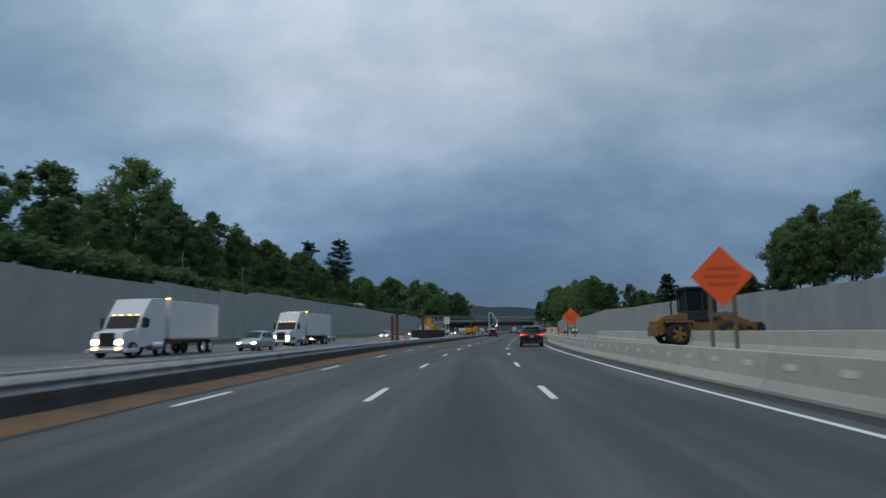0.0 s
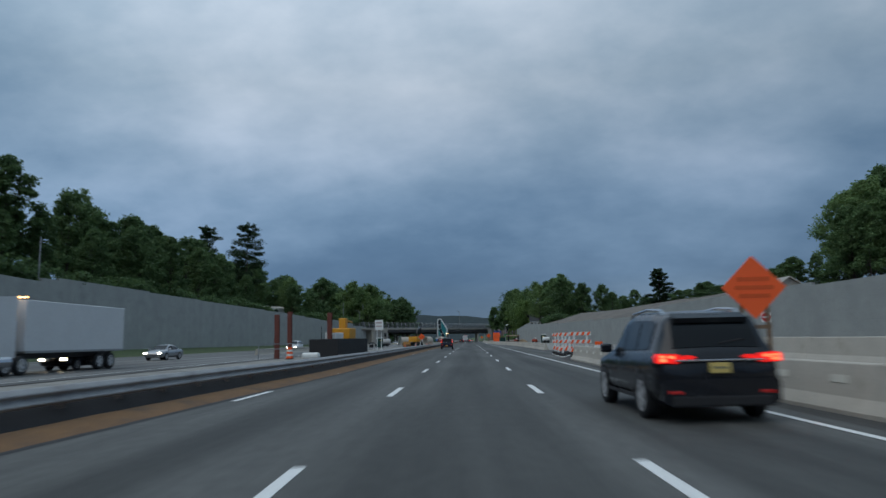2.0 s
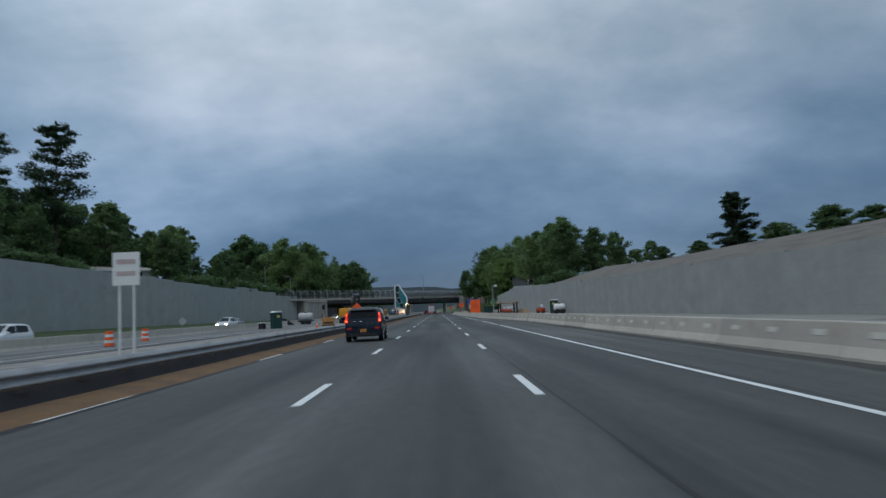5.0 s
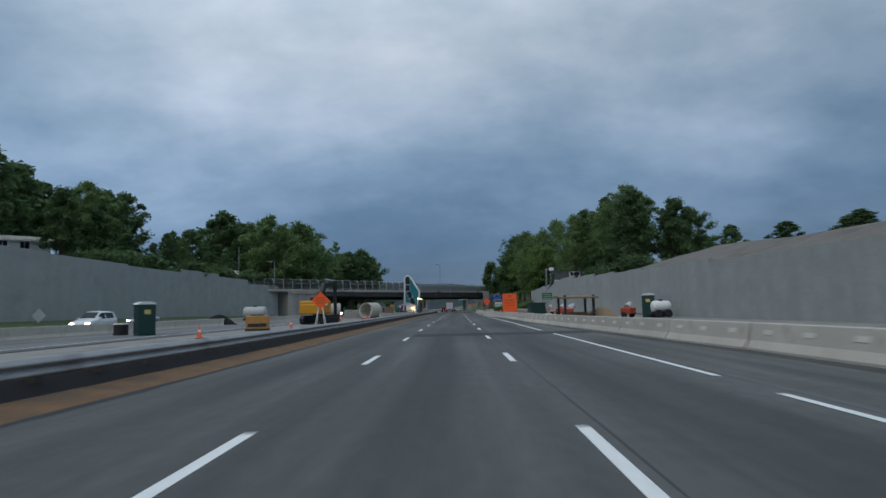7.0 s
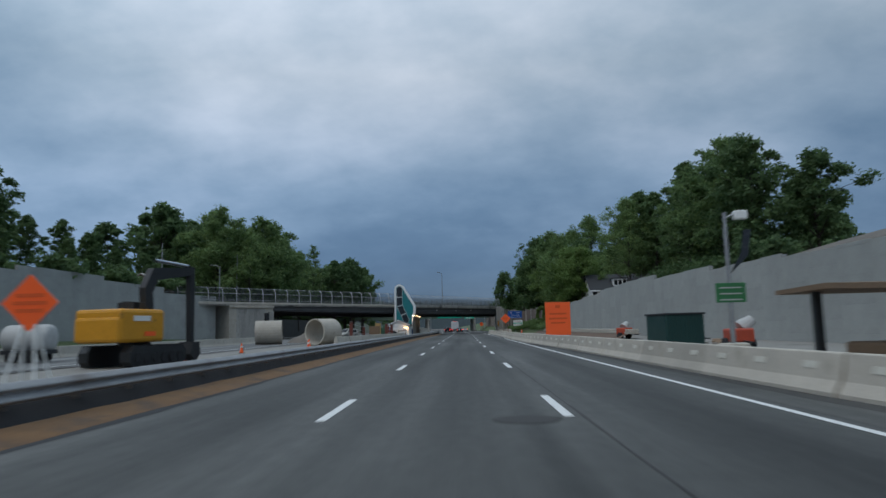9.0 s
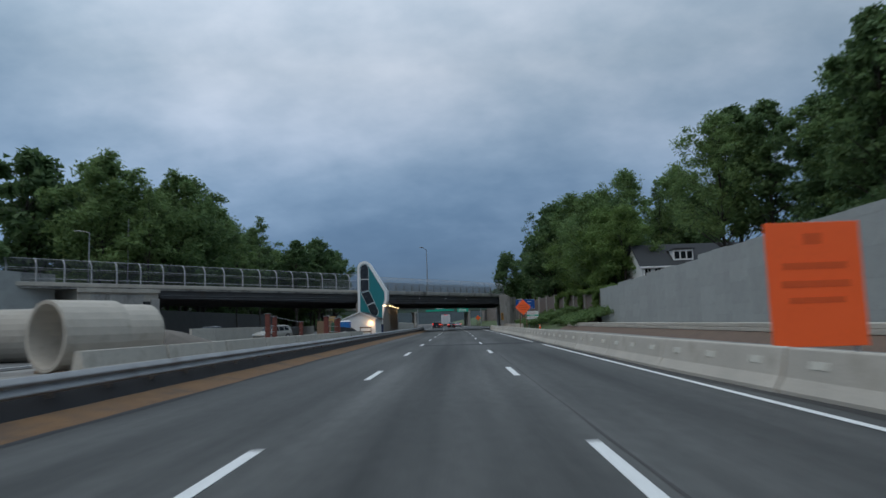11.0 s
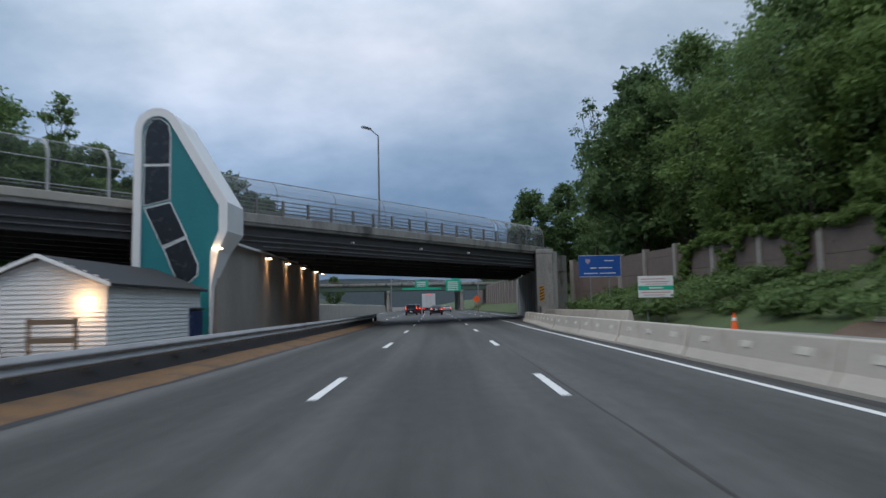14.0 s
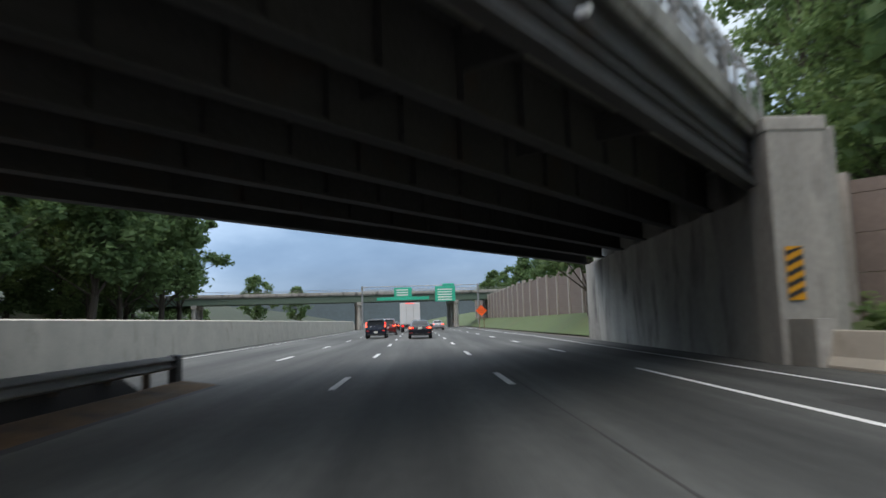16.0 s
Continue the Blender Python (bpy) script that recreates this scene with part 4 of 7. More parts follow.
# ---- the teal tower and the lit wall behind it ----
def tower():
    """Front face looks back along the road; local x to the right, z up, y depth."""
    root = thing("portal_tower", place(331.9, -11.75) @ Matrix.Diagonal((0.95, 0.95, 0.95, 1.0)), "tall white framed teal panel tower with dark panels", "tower")
    outer = [(-2.35, 0.0), (-2.35, 2.2), (-2.35, 5.0), (-2.35, 9.9)]
    outer += [(-1.25 + 1.1 * math.cos(a), 10.2 + 1.1 * math.sin(a)) for a in [radians(d) for d in (180, 155, 130, 105, 85, 65, 45, 28)]]
    outer += [(2.2, 6.6), (2.2, 5.2), (1.75, 4.2), (1.44, 2.5), (1.42, 0.0)]
    inner = [(-1.98, 0.0), (-1.98, 2.2), (-1.98, 5.0), (-1.98, 9.9)]
    inner += [(-1.25 + 0.73 * math.cos(a), 10.15 + 0.75 * math.sin(a)) for a in [radians(d) for d in (180, 155, 130, 105, 85, 65, 45, 28)]]
    inner += [(1.78, 6.45), (1.78, 5.2), (1.38, 4.2), (1.37, 2.5), (1.36, 0.0)]
    n = len(outer)
    vs, fs = [], []

    def depth(z):
        """The frame's side tapers away towards its foot."""
        return float(np.interp(z, [2.2, 5.0], [0.24, 2.6]))

    for k in (0.0, 1.0):
        vs += [(x, k * depth(z), z) for x, z in outer] + [(x, k * depth(z), z) for x, z in inner]
    for i in range(n - 1):
        fs.append((i, i + 1, n + i + 1, n + i))
        fs.append((2 * n + i, 3 * n + i, 3 * n + i + 1, 2 * n + i + 1))
        fs.append((i, 2 * n + i, 2 * n + i + 1, i + 1))
        fs.append((n + i, n + i + 1, 3 * n + i + 1, 3 * n + i))
    g = Geo()
    g.add(vs, fs)
    g.part("frame", WHITE, root, "thick white frame")
    Geo().prism(inner, 0.12, 0.2, "y").part("panel", TEAL, root, "teal panel")
    back = [(x, depth(z) + 0.01, z) for x, z in outer]
    mid = [(0.0, depth(z) + 0.01, z) for z in (0.0, 2.2, 5.0, 9.0)]
    n_o = len(back)
    Geo().add(back + mid, [(0, 1, n_o + 1, n_o), (1, 2, n_o + 2, n_o + 1), (2, 3, n_o + 3, n_o + 2)] + [(i, i + 1, n_o + 3) for i in range(3, n_o - 5)] + [(n_o - 5, n_o - 4, n_o + 2, n_o + 3), (n_o - 4, n_o - 3, n_o + 2), (n_o - 3, n_o - 2, n_o + 1, n_o + 2), (n_o - 2, n_o - 1, n_o, n_o + 1)]).part("back", WHITE, root)
    quads = [[(-1.85, 8.55), (-1.85, 9.9), (-1.75, 10.4), (-1.45, 10.75), (-1.1, 10.75), (-0.75, 10.45), (-0.65, 9.9), (-0.65, 8.55)],
             [(-1.85, 6.55), (-1.85, 8.42), (-0.65, 8.42), (-0.65, 6.8)],
             [(-1.8, 6.35), (-0.6, 6.62), (0.15, 5.0), (-0.95, 4.55)],
             [(-0.85, 4.4), (0.2, 4.85), (0.75, 3.6), (0.7, 3.1), (0.3, 2.75), (-0.2, 2.85), (-0.45, 3.4)]]
    for q in quads:
        Geo().prism(q, 0.07, 0.12, "y").part("dark_panel", SOLAR, root, "glossy dark panel")
        c = (sum(p[0] for p in q) / len(q), sum(p[1] for p in q) / len(q))
        big = [(c[0] + (x - c[0]) * 1.09, c[1] + (z - c[1]) * 1.06) for x, z in q]
        Geo().prism(big, 0.09, 0.118, "y").part("panel_border", WHITE, root, "thin white border")
    Geo().box(1.52, 2.0, -0.16, -0.02, 4.30, 4.38, 0.03).part("lamp", WARM, root, "lit warm lamp")
    la = new("tower_light", bpy.data.lights.new("tower_light", "SPOT"))
    la.data.energy, la.data.color, la.data.spot_size, la.data.spot_blend, la.data.shadow_soft_size = 55, (1.0, 0.6, 0.3), radians(60), 0.8, 0.06
    la.matrix_world = root.matrix_world @ look((1.7, -0.2, 4.25), (1.6, 0.05, 0.0))
    return root


tower()


def lit_wall():
    root = thing("wall_median", Matrix.Identity(4), "smooth brown wall with a row of lit downlights", "wall", kind="structure")
    ribbon("wall_body", 332.5, 359.4, [-14.3, -14.3, -10.3, -10.3], [0, 4.7, 4.7, 0], BROWN_WALL, "", "", parent=root, step=2.0)
    for s in (332.52, 359.38):
        m = place(s, -12.3)
        Geo().box(-2.0, 2.0, -0.02, 0.02, 0, 4.7).part("wall_end", BROWN_WALL, root, "", m)
    ribbon("coping", 334.6, 360.7, [-10.75, -10.7, -10.0, -9.96, -9.96], [4.5, 4.74, 4.64, 4.62, 4.50], WHITE, "", "", parent=root)
    Geo().box(0.0, 0.28, -0.28, 0.28, 4.36, 4.51, 0.03).part("lamp_hood", DARK_METAL, root, "dark lamp hood", place(360.35, -10.3))
    Geo().box(0.04, 0.25, -0.24, 0.24, 4.31, 4.355).part("lamp", WARM, root, "lit warm lamp", place(360.35, -10.3))
    for s in (341.4, 346.6, 351.8, 357.3):
        m = place(s, -10.3)
        Geo().box(0.0, 0.28, -0.28, 0.28, 4.36, 4.46, 0.03).part("lamp_hood", DARK_METAL, root, "dark lamp hood", m)
        Geo().box(0.04, 0.25, -0.24, 0.24, 4.31, 4.355).part("lamp", WARM, root, "lit warm lamp", m)
        la = new("wall_light", bpy.data.lights.new("wall_light", "SPOT"))
        la.data.energy, la.data.color, la.data.spot_size, la.data.spot_blend, la.data.shadow_soft_size = 85, (1.0, 0.56, 0.24), radians(70), 0.8, 0.06
        x, y, _ = road_at(s, -10.08)
        la.matrix_world = look((x, y, 4.28), (*road_at(s, -10.25)[:2], 0.0))


lit_wall()


def shed():
    root = thing("site_shed", place(322.3, -12.4), "small white clapboard shed with a lit lamp on its gable", "shed")
    w, l, h, top = 2.05, 8.0, 2.25, 3.05
    g = Geo()
    g.prism([(-w + 0.02, 0), (w - 0.02, 0), (w - 0.02, h), (0, top - 0.03), (-w + 0.02, h)], 0.0, l, "y")
    g.part("wall_core", HOUSE_WHITE, root)
    for k in range(20):
        z = 0.05 + k * 0.145
        half = w if z < h else max(0.05, w * (top - z) / (top - h))
        Geo().add([(-half, -0.045, z), (half, -0.045, z), (half, -0.008, z + 0.145), (-half, -0.008, z + 0.145), (-half, 0.0, z), (half, 0.0, z)], [(0, 1, 2, 3), (0, 4, 5, 1), (0, 3, 4), (1, 5, 2)]).part("clapboard", HOUSE_WHITE, root)
        if z < h - 0.1:
            for sx in (-1, 1):
                Geo().prism([(sx * (w + 0.045), z), (sx * (w + 0.008), z + 0.145), (sx * (w - 0.02), z + 0.145), (sx * (w - 0.02), z)], 0, l, "y").part("clapboard", HOUSE_WHITE, root)
    for sx in (-1, 1):
        a, b = (sx * (w + 0.25), h - 0.12), (0.0, top + 0.02)
        Geo().prism([a, b, (b[0], b[1] + 0.1), (a[0], a[1] + 0.1)], -0.3, l + 0.3, "y").part("roof", ROOF, root, "dark shingle roof")
        Geo().prism([a, b, (b[0], b[1] + 0.12), (a[0], a[1] + 0.12)], -0.34, -0.3, "y").part("bargeboard", WHITE, root)
    Geo().box(1.3, 1.75, -0.14, -0.04, 1.76, 1.83, 0.02).part("gable_lamp", AMBER, root, "lit warm lamp")
    for x in (-1.9, 0.85):
        gg = Geo()
        for z in (0.45, 1.0):
            gg.box(x - 0.75, x + 0.75, -0.9, -0.84, z, z + 0.16)
        for dx in (-0.7, 0.7):
            gg.box(x + dx - 0.05, x + dx + 0.05, -0.86, -0.78, 0, 1.2)
        gg.part("railing", WOOD, root, "weathered wooden rail")
    lamp = new("shed_light", bpy.data.lights.new("shed_light", "POINT"))
    lamp.data.energy, lamp.data.color, lamp.data.shadow_soft_size = 22, (1.0, 0.62, 0.32), 0.1
    lamp.matrix_world = place(322.3, -12.4) @ pose(1.45, -0.42, 1.62)


shed()


# ---- signs ----
def diamond_sign(m, label, z=2.55, r=0.83, legs="posts", print_mat=None):
    root = thing("diamond_sign", m, label, "road sign", "orange diamond signs")
    rr = 0.07
    pts = [(r - rr, -rr), (r, 0), (r - rr, rr), (rr, r - rr), (0, r), (-rr, r - rr), (-r + rr, rr), (-r, 0), (-r + rr, -rr), (-rr, -r + rr), (0, -r), (rr, -r + rr)]
    pts.sort(key=lambda p: math.atan2(p[1], p[0]))
    Geo().prism([(x, zz + z) for x, zz in pts], 0.0, 0.025, "y").part("plate", ORANGE, root)
    pm = print_mat or DIM_PRINT
    for dz, hw in ((0.22, 0.42), (0.0, 0.5), (-0.22, 0.4)):
        Geo().box(-hw, hw, -0.006, 0.0, z + dz - 0.06, z + dz + 0.05).part("print_bar", pm, root, "illegible printed line")
    if legs == "posts":
        for x in (-0.33, 0.33):
            Geo().box(x - 0.045, x + 0.045, 0.03, 0.12, 0, z + 0.3, 0.01).part("post", WOOD, root)
        Geo().box(-0.4, 0.4, 0.05, 0.1, z - r - 0.25, z - r - 0.15).part("cross_bar", WOOD, root)
    else:
        for x, y in ((-0.45, -0.35), (0.45, -0.35), (-0.45, 0.45), (0.45, 0.45)):
            Geo().tube((x, y, 0), (x * 0.35, 0.06, z - r + 0.35), 0.035, n=6).part("leg", SIGN_WHITE, root)
    return root


diamond_sign(place(12.3, 7.25), "orange diamond road work sign on posts behind the barrier", 2.73, 0.86)
diamond_sign(place(56.4, 7.6), "orange diamond road work sign above the barrier", 2.5, 0.83)
diamond_sign(place(210.4, -12.1), "orange diamond sign on a white splayed stand", 2.35, 0.83, "stand")
diamond_sign(place(304.6, 7.3), "orange diamond road work sign on two posts", 2.72, 0.83)
diamond_sign(place(440, 8.9), "orange diamond road work sign beside the far road", 2.6, 0.8)


def panel_sign(name, m, w, h, z0, face, label, posts=(-0.6, 0.6), rim=None, rows=(), print_mat=None, shield=None, post_mat=None):
    root = thing(name, m, label, "road sign")
    Geo().box(-w / 2, w / 2, 0.0, 0.03, z0, z0 + h, 0.012).part("plate", face, root)
    if rim:
        for x0, x1, a, b in ((-w / 2, w / 2, z0, z0 + 0.04), (-w / 2, w / 2, z0 + h - 0.04, z0 + h), (-w / 2, -w / 2 + 0.04, z0, z0 + h), (w / 2 - 0.04, w / 2, z0, z0 + h)):
            Geo().box(x0 + 0.02, x1 - 0.02, -0.005, 0.001, a + 0.01, b - 0.0).part("rim", rim, root)
    for x0, x1, a, b in rows:
        Geo().box(x0, x1, -0.006, 0.001, z0 + a, z0 + b).part("print_bar", print_mat or SIGN_WHITE, root, "illegible printed line")
    if shield:
        x, zc = shield
        Geo().prism([(x - 0.18, z0 + zc + 0.2), (x + 0.18, z0 + zc + 0.2), (x + 0.2, z0 + zc), (x, z0 + zc - 0.22), (x - 0.2, z0 + zc)], -0.007, 0.0, "y").part("shield", mat("shield_pale", (0.42, 0.34, 0.46), 0.5), root)
    for x in posts:
        Geo().box(x - 0.04, x + 0.04, 0.035, 0.11, -0.2, z0 + h * 0.9, 0.008).part("post", post_mat or STEEL, root)
    return root


panel_sign("blue_sign", place(355.6, 13.0), 3.4, 1.75, 3.4, SIGN_BLUE, "blue highway name sign with white rim on posts", (-0.75, 0.75), SIGN_WHITE,
           ((0.40, 1.15, 1.26, 1.34), (-0.75, -0.25, 0.68, 0.76), (-0.10, 1.0, 0.68, 0.76), (-1.30, -0.15, 0.255, 0.325), (0.0, 1.30, 0.255, 0.325)), shield=(-0.95, 1.25), post_mat=STEEL)
notice = panel_sign("white_green_sign", place(339.4, 12.2), 2.0, 1.22, 1.55, SIGN_WHITE, "white and green notice sign on two posts", (-0.5, 0.5), None, ((-0.98, 0.98, 0.42, 0.66),), SIGN_GREEN)
for a, b, c, d in ((-0.85, 0.55, 1.02, 1.07), (-0.85, 0.75, 0.86, 0.91), (-0.6, 0.6, 0.74, 0.78), (-0.85, 0.8, 0.26, 0.31), (-0.7, 0.5, 0.12, 0.16)):
    Geo().box(a, b, -0.006, 0.001, 1.55 + c, 1.55 + d).part("print_bar", FAINT_RED, notice, "thin faint red printed line")
Geo().box(-0.4, 0.4, -0.0105, -0.006, 1.55 + 0.5, 1.55 + 0.58).part("print_bar", SIGN_WHITE, notice, "illegible printed line")
panel_sign("message_board", place(248.6, 8.35), 2.1, 2.75, 0.55, ORANGE, "tall orange message board sign on a frame", (-0.8, 0.8), None,
           ((-0.2, 0.2, 2.25, 2.5), (-0.7, 0.7, 1.7, 1.85), (-0.75, 0.75, 1.3, 1.45), (-0.6, 0.6, 0.95, 1.08)), DIM_PRINT)
panel_sign("pole_notice", place(134.3, -12.7), 1.15, 1.4, 3.0, SIGN_WHITE, "white square notice on white posts", (-0.3, 0.3), None, ((-0.4, 0.4, 0.9, 1.1), (-0.4, 0.4, 0.4, 0.6)), mat("pale_print", (0.5, 0.4, 0.38), 0.6), post_mat=SIGN_WHITE)
root = thing("no_entry_sign", place(90.9, 22.7), "small white no entry sign with red disc on a post", "road sign")
Geo().box(-0.38, 0.38, 0.0, 0.03, 2.1, 2.86, 0.012).part("plate", SIGN_WHITE, root)
Geo().prism([(0.35 * math.cos(i * math.pi / 12), 2.48 + 0.35 * math.sin(i * math.pi / 12)) for i in range(24)], -0.006, 0.0, "y").part("red_disc", mat("sign_red", (0.5, 0.02, 0.03), 0.5), root)
Geo().box(-0.25, 0.25, -0.011, -0.006, 2.42, 2.54).part("white_bar", SIGN_WHITE, root)
Geo().box(-0.035, 0.035, 0.03, 0.09, -0.1, 2.8, 0.008).part("post", STEEL, root)
panel_sign("grey_diamond_sign", place(212.5, -40.2) @ pose(0, 0, 1.1, 0, 45, 0), 1.0, 1.0, 0.2, mat("pale_grey_sheet", (0.42, 0.44, 0.46), 0.6), "blank pale grey diamond sign by the wall", (0.0,))


def gantry():
    root = thing("sign_gantry", place(480, 0), "steel gantry carrying green guide signs over the road", "sign gantry")
    gg = Geo()
    for x in (-10.5, 12.5):
        gg.tube((x, 0, 0), (x, 0, 8.6), 0.18, n=10)
    for z, y in ((7.6, -0.4), (8.4, -0.4), (7.6, 0.4), (8.4, 0.4)):
        gg.tube((-10.5, y, z), (12.5, y, z), 0.06, n=6)
    for k in range(23):
        gg.tube((-10.5 + k, -0.4, 7.6 + 0.8 * (k % 2)), (-9.5 + k, -0.4, 7.6 + 0.8 * ((k + 1) % 2)), 0.035, n=5)
    gg.part("truss", STEEL, root)
    for x0, x1, z0, z1 in ((-7.6, 2.7, 5.65, 6.25), (-4.2, -0.7, 6.28, 8.1), (3.9, 7.9, 5.2, 8.2), (5.4, 7.7, 8.23, 8.7)):
        Geo().box(x0, x1, -0.62, -0.55, z0, z1, 0.02).part("guide_sign", SIGN_GREEN, root, "green guide sign")
        zz = z0 + 0.25
        while zz + 0.3 < z1 and z1 - z0 > 0.8:
            Geo().box(x0 + 0.5, x1 - 0.7, -0.635, -0.62, zz, zz + 0.22).part("print_bar", SIGN_WHITE, root, "illegible printed line")
            zz += 0.5


gantry()


# ---- trees ----
def leafy(points, size, material, name, parent, flat=0.72, upright=0.5):
    """Leaf clumps: small leaf blades scattered through each flattened clump, thinning out at its rim."""
    vs, fs = [], []
    for (cx, cy, cz, r, cnt) in points:
        for _ in range(cnt):
            d = Vector((random.gauss(0, 1), random.gauss(0, 1), random.gauss(0, 1))).normalized()
            rad = r * random.random() ** 0.5 * random.uniform(0.75, 1.3)
            p = Vector((cx + d.x * rad, cy + d.y * rad, cz + d.z * rad * flat))
            a = Vector((random.gauss(0, 1), random.gauss(0, 1), random.gauss(0, 0.6))).normalized()
            b = (d + Vector((random.gauss(0, 0.6), random.gauss(0, 0.6), upright))).cross(a)
            if b.length < 0.05:
                continue
            b = b.normalized()
            k = size * random.uniform(0.55, 1.35)
            n = len(vs)
            vs += [p - a * k * 0.5 + b * k * 0.36, p + a * k * 0.62, p - a * k * 0.5 - b * k * 0.36]
            fs.append((n, n + 1, n + 2))
    return obj(name, vs, fs, material, parent)


def tree(name, m, h, spread, material, label, seed, clumps=46, leaves=150, size=0.43, trunk_r=0.28, bare=0.22):
    random.seed(seed)
    root = thing(name, m, label, "tree", "roadside trees")
    g = Geo()
    lean = Vector((random.uniform(-0.04, 0.04), random.uniform(-0.04, 0.04), 1))
    pts = [Vector((0, 0, -0.5)) + lean * (h * 0.8 * i / 5) + Vector((random.uniform(-1, 1), random.uniform(-1, 1), 0)) * 0.012 * h * (i > 0) for i in range(6)]
    for i in range(5):
        g.tube(pts[i], pts[i + 1], trunk_r * (1 - i * 0.17), trunk_r * (1 - (i + 1) * 0.17), 8, False)
    cl = []
    lobes = [(random.uniform(0, 6.28), random.uniform(0.75, 1.2)) for _ in range(4)]
    for k in range(clumps):
        t = bare + (1 - bare) * ((k + random.random()) / clumps) ** 0.9
        u = (t - bare) / (1 - bare)
        prof = math.sin(math.pi * min(1.0, u * 0.84 + 0.16)) ** 0.6
        ang = k * 2.4 + random.uniform(-0.5, 0.5)
        wob = lobes[k % 4][1] * (1 + 0.15 * math.sin(ang * 2 + lobes[k % 4][0]))
        rad = spread * prof * wob * random.uniform(0.25, 1.0)
        c = Vector((math.cos(ang) * rad, math.sin(ang) * rad, h * (0.03 + 0.95 * t)))
        base = pts[min(5, int(t * 5.5))]
        start = Vector((base.x, base.y, min(base.z, c.z - 0.1 * h * (1 - t))))
        g.tube(start, c, trunk_r * 0.3 * (1.15 - t), 0.03, 5, False)
        cl.append((c.x, c.y, c.z, spread * random.uniform(0.18, 0.38) * (1.1 - 0.3 * t), leaves))
        d = Vector((random.gauss(0, 1), random.gauss(0, 1), random.gauss(0, 0.7))).normalized() * spread * 0.2
        cl.append((c.x + d.x, c.y + d.y, c.z + d.z, spread * random.uniform(0.09, 0.16), leaves // 4))
    g.part("trunk", BARK, root)
    leafy(cl, size, material, "crown", root)
    return root


def pine(name, m, h, spread, label, seed, low=0.35, flat=0.45, bush=(0.18, 0.32)):
    random.seed(seed)
    root = thing(name, m, label, "tree", "roadside pines")
    g, cl = Geo(), []
    g.tube((0, 0, -0.5), (0.2, 0.1, h), 0.3, 0.05, 8, False)
    z = h * low
    while z < h * 0.97:
        t = (z / h - low) / (1 - low)
        env = spread * (0.62 + 0.5 * math.sin(math.pi * min(1, t * 0.9 + 0.05))) * (1 - 0.62 * t ** 2)
        for k in range(random.choice((3, 4, 4))):
            reach = env * random.uniform(0.3, 1.05)
            a = k * 1.7 + random.uniform(-0.8, 0.8)
            tip = Vector((math.cos(a) * reach, math.sin(a) * reach, z + reach * random.uniform(0.0, 0.6)))
            g.tube((0, 0, z), tip, 0.08, 0.02, 5, False)
            for f in (0.32, 0.55, 0.78, 1.0):
                r = max(0.5, reach * random.uniform(*bush))
                cl.append((tip.x * f + random.uniform(-0.3, 0.3), tip.y * f + random.uniform(-0.3, 0.3), z + (tip.z - z) * f + random.uniform(-0.2, 0.5), r, int(100 * min(1.6, r) + 24)))
        z += h * random.uniform(0.045, 0.075)
    cl.append((0.2, 0.1, h - 0.2, 0.7, 50))
    g.part("trunk", BARK, root)
    leafy(cl, 0.30, LEAF_D, "crown", root, flat, 0.8)
    return root


T = [tree("oak_tree", place(110, -68, 9.0), 25.5, 8.2, LEAF_A, "tall broad leafy tree above the wall", 1, 62, 210, 0.52),
     tree("maple_tree", place(100, -56, 8.5), 15.0, 4.6, LEAF_B, "dense dark green tree on the wooded hillside", 2),
     tree("ash_tree", place(120, -58, 9), 17.0, 4.2, LEAF_B, "dense dark green tree on the wooded hillside", 3),
     tree("lime_tree", place(334, 24.2, 1.5), 13.0, 5.0, LEAF_C, "light green leafy tree on the bank", 4, 52, 220, 0.28),
     tree("beech_tree", place(353, 27.0, 3.0), 21.0, 6.5, LEAF_A, "tall full leafy tree on the bank", 5, 70, 210, 0.30),
     tree("thin_tree", place(374.6, 17.5, 1.5), 23.0, 3.0, LEAF_B, "thin sparse half-bare tree", 6, 26, 50, 0.26, 0.2, 0.45),
     tree("birch_tree", place(153.5, -67.6, 11.0), 18.5, 3.5, LEAF_A, "airy slender tree with open crown", 9, 30, 95, 0.28, 0.16, 0.3),
     tree("hill_tree", place(214, -74, 11.0), 15.0, 5.2, LEAF_B, "dark leafy tree far up the hillside", 12, 30, 105, 0.66)]
P = [pine("pine_tree", place(205, -55.5, 8.5), 23.5, 5.4, "tall dark pine with layered limbs", 7, 0.35, 0.62, (0.22, 0.40)),
     pine("spruce_tree", place(213.8, 49.1, 7.0), 11.3, 3.6, "solitary dark pine on the bank", 8, 0.12)]
random.seed(20)


def scatter(spec):
    """Copies of the trees: index, station, lateral, base height, scale."""
    for i, s, la, z, sc in spec:
        src = T[i] if i < 10 else P[i - 10]
        sc *= {0: 0.667, 6: 0.73}.get(i, 1.0)
        m = place(s, la, z - (0.6 if i == 7 else 0.0), random.uniform(0, 360))
        o = copy_thing(src, m)
        o.scale = (sc * random.uniform(0.92, 1.1), sc * random.uniform(0.92, 1.1), sc)


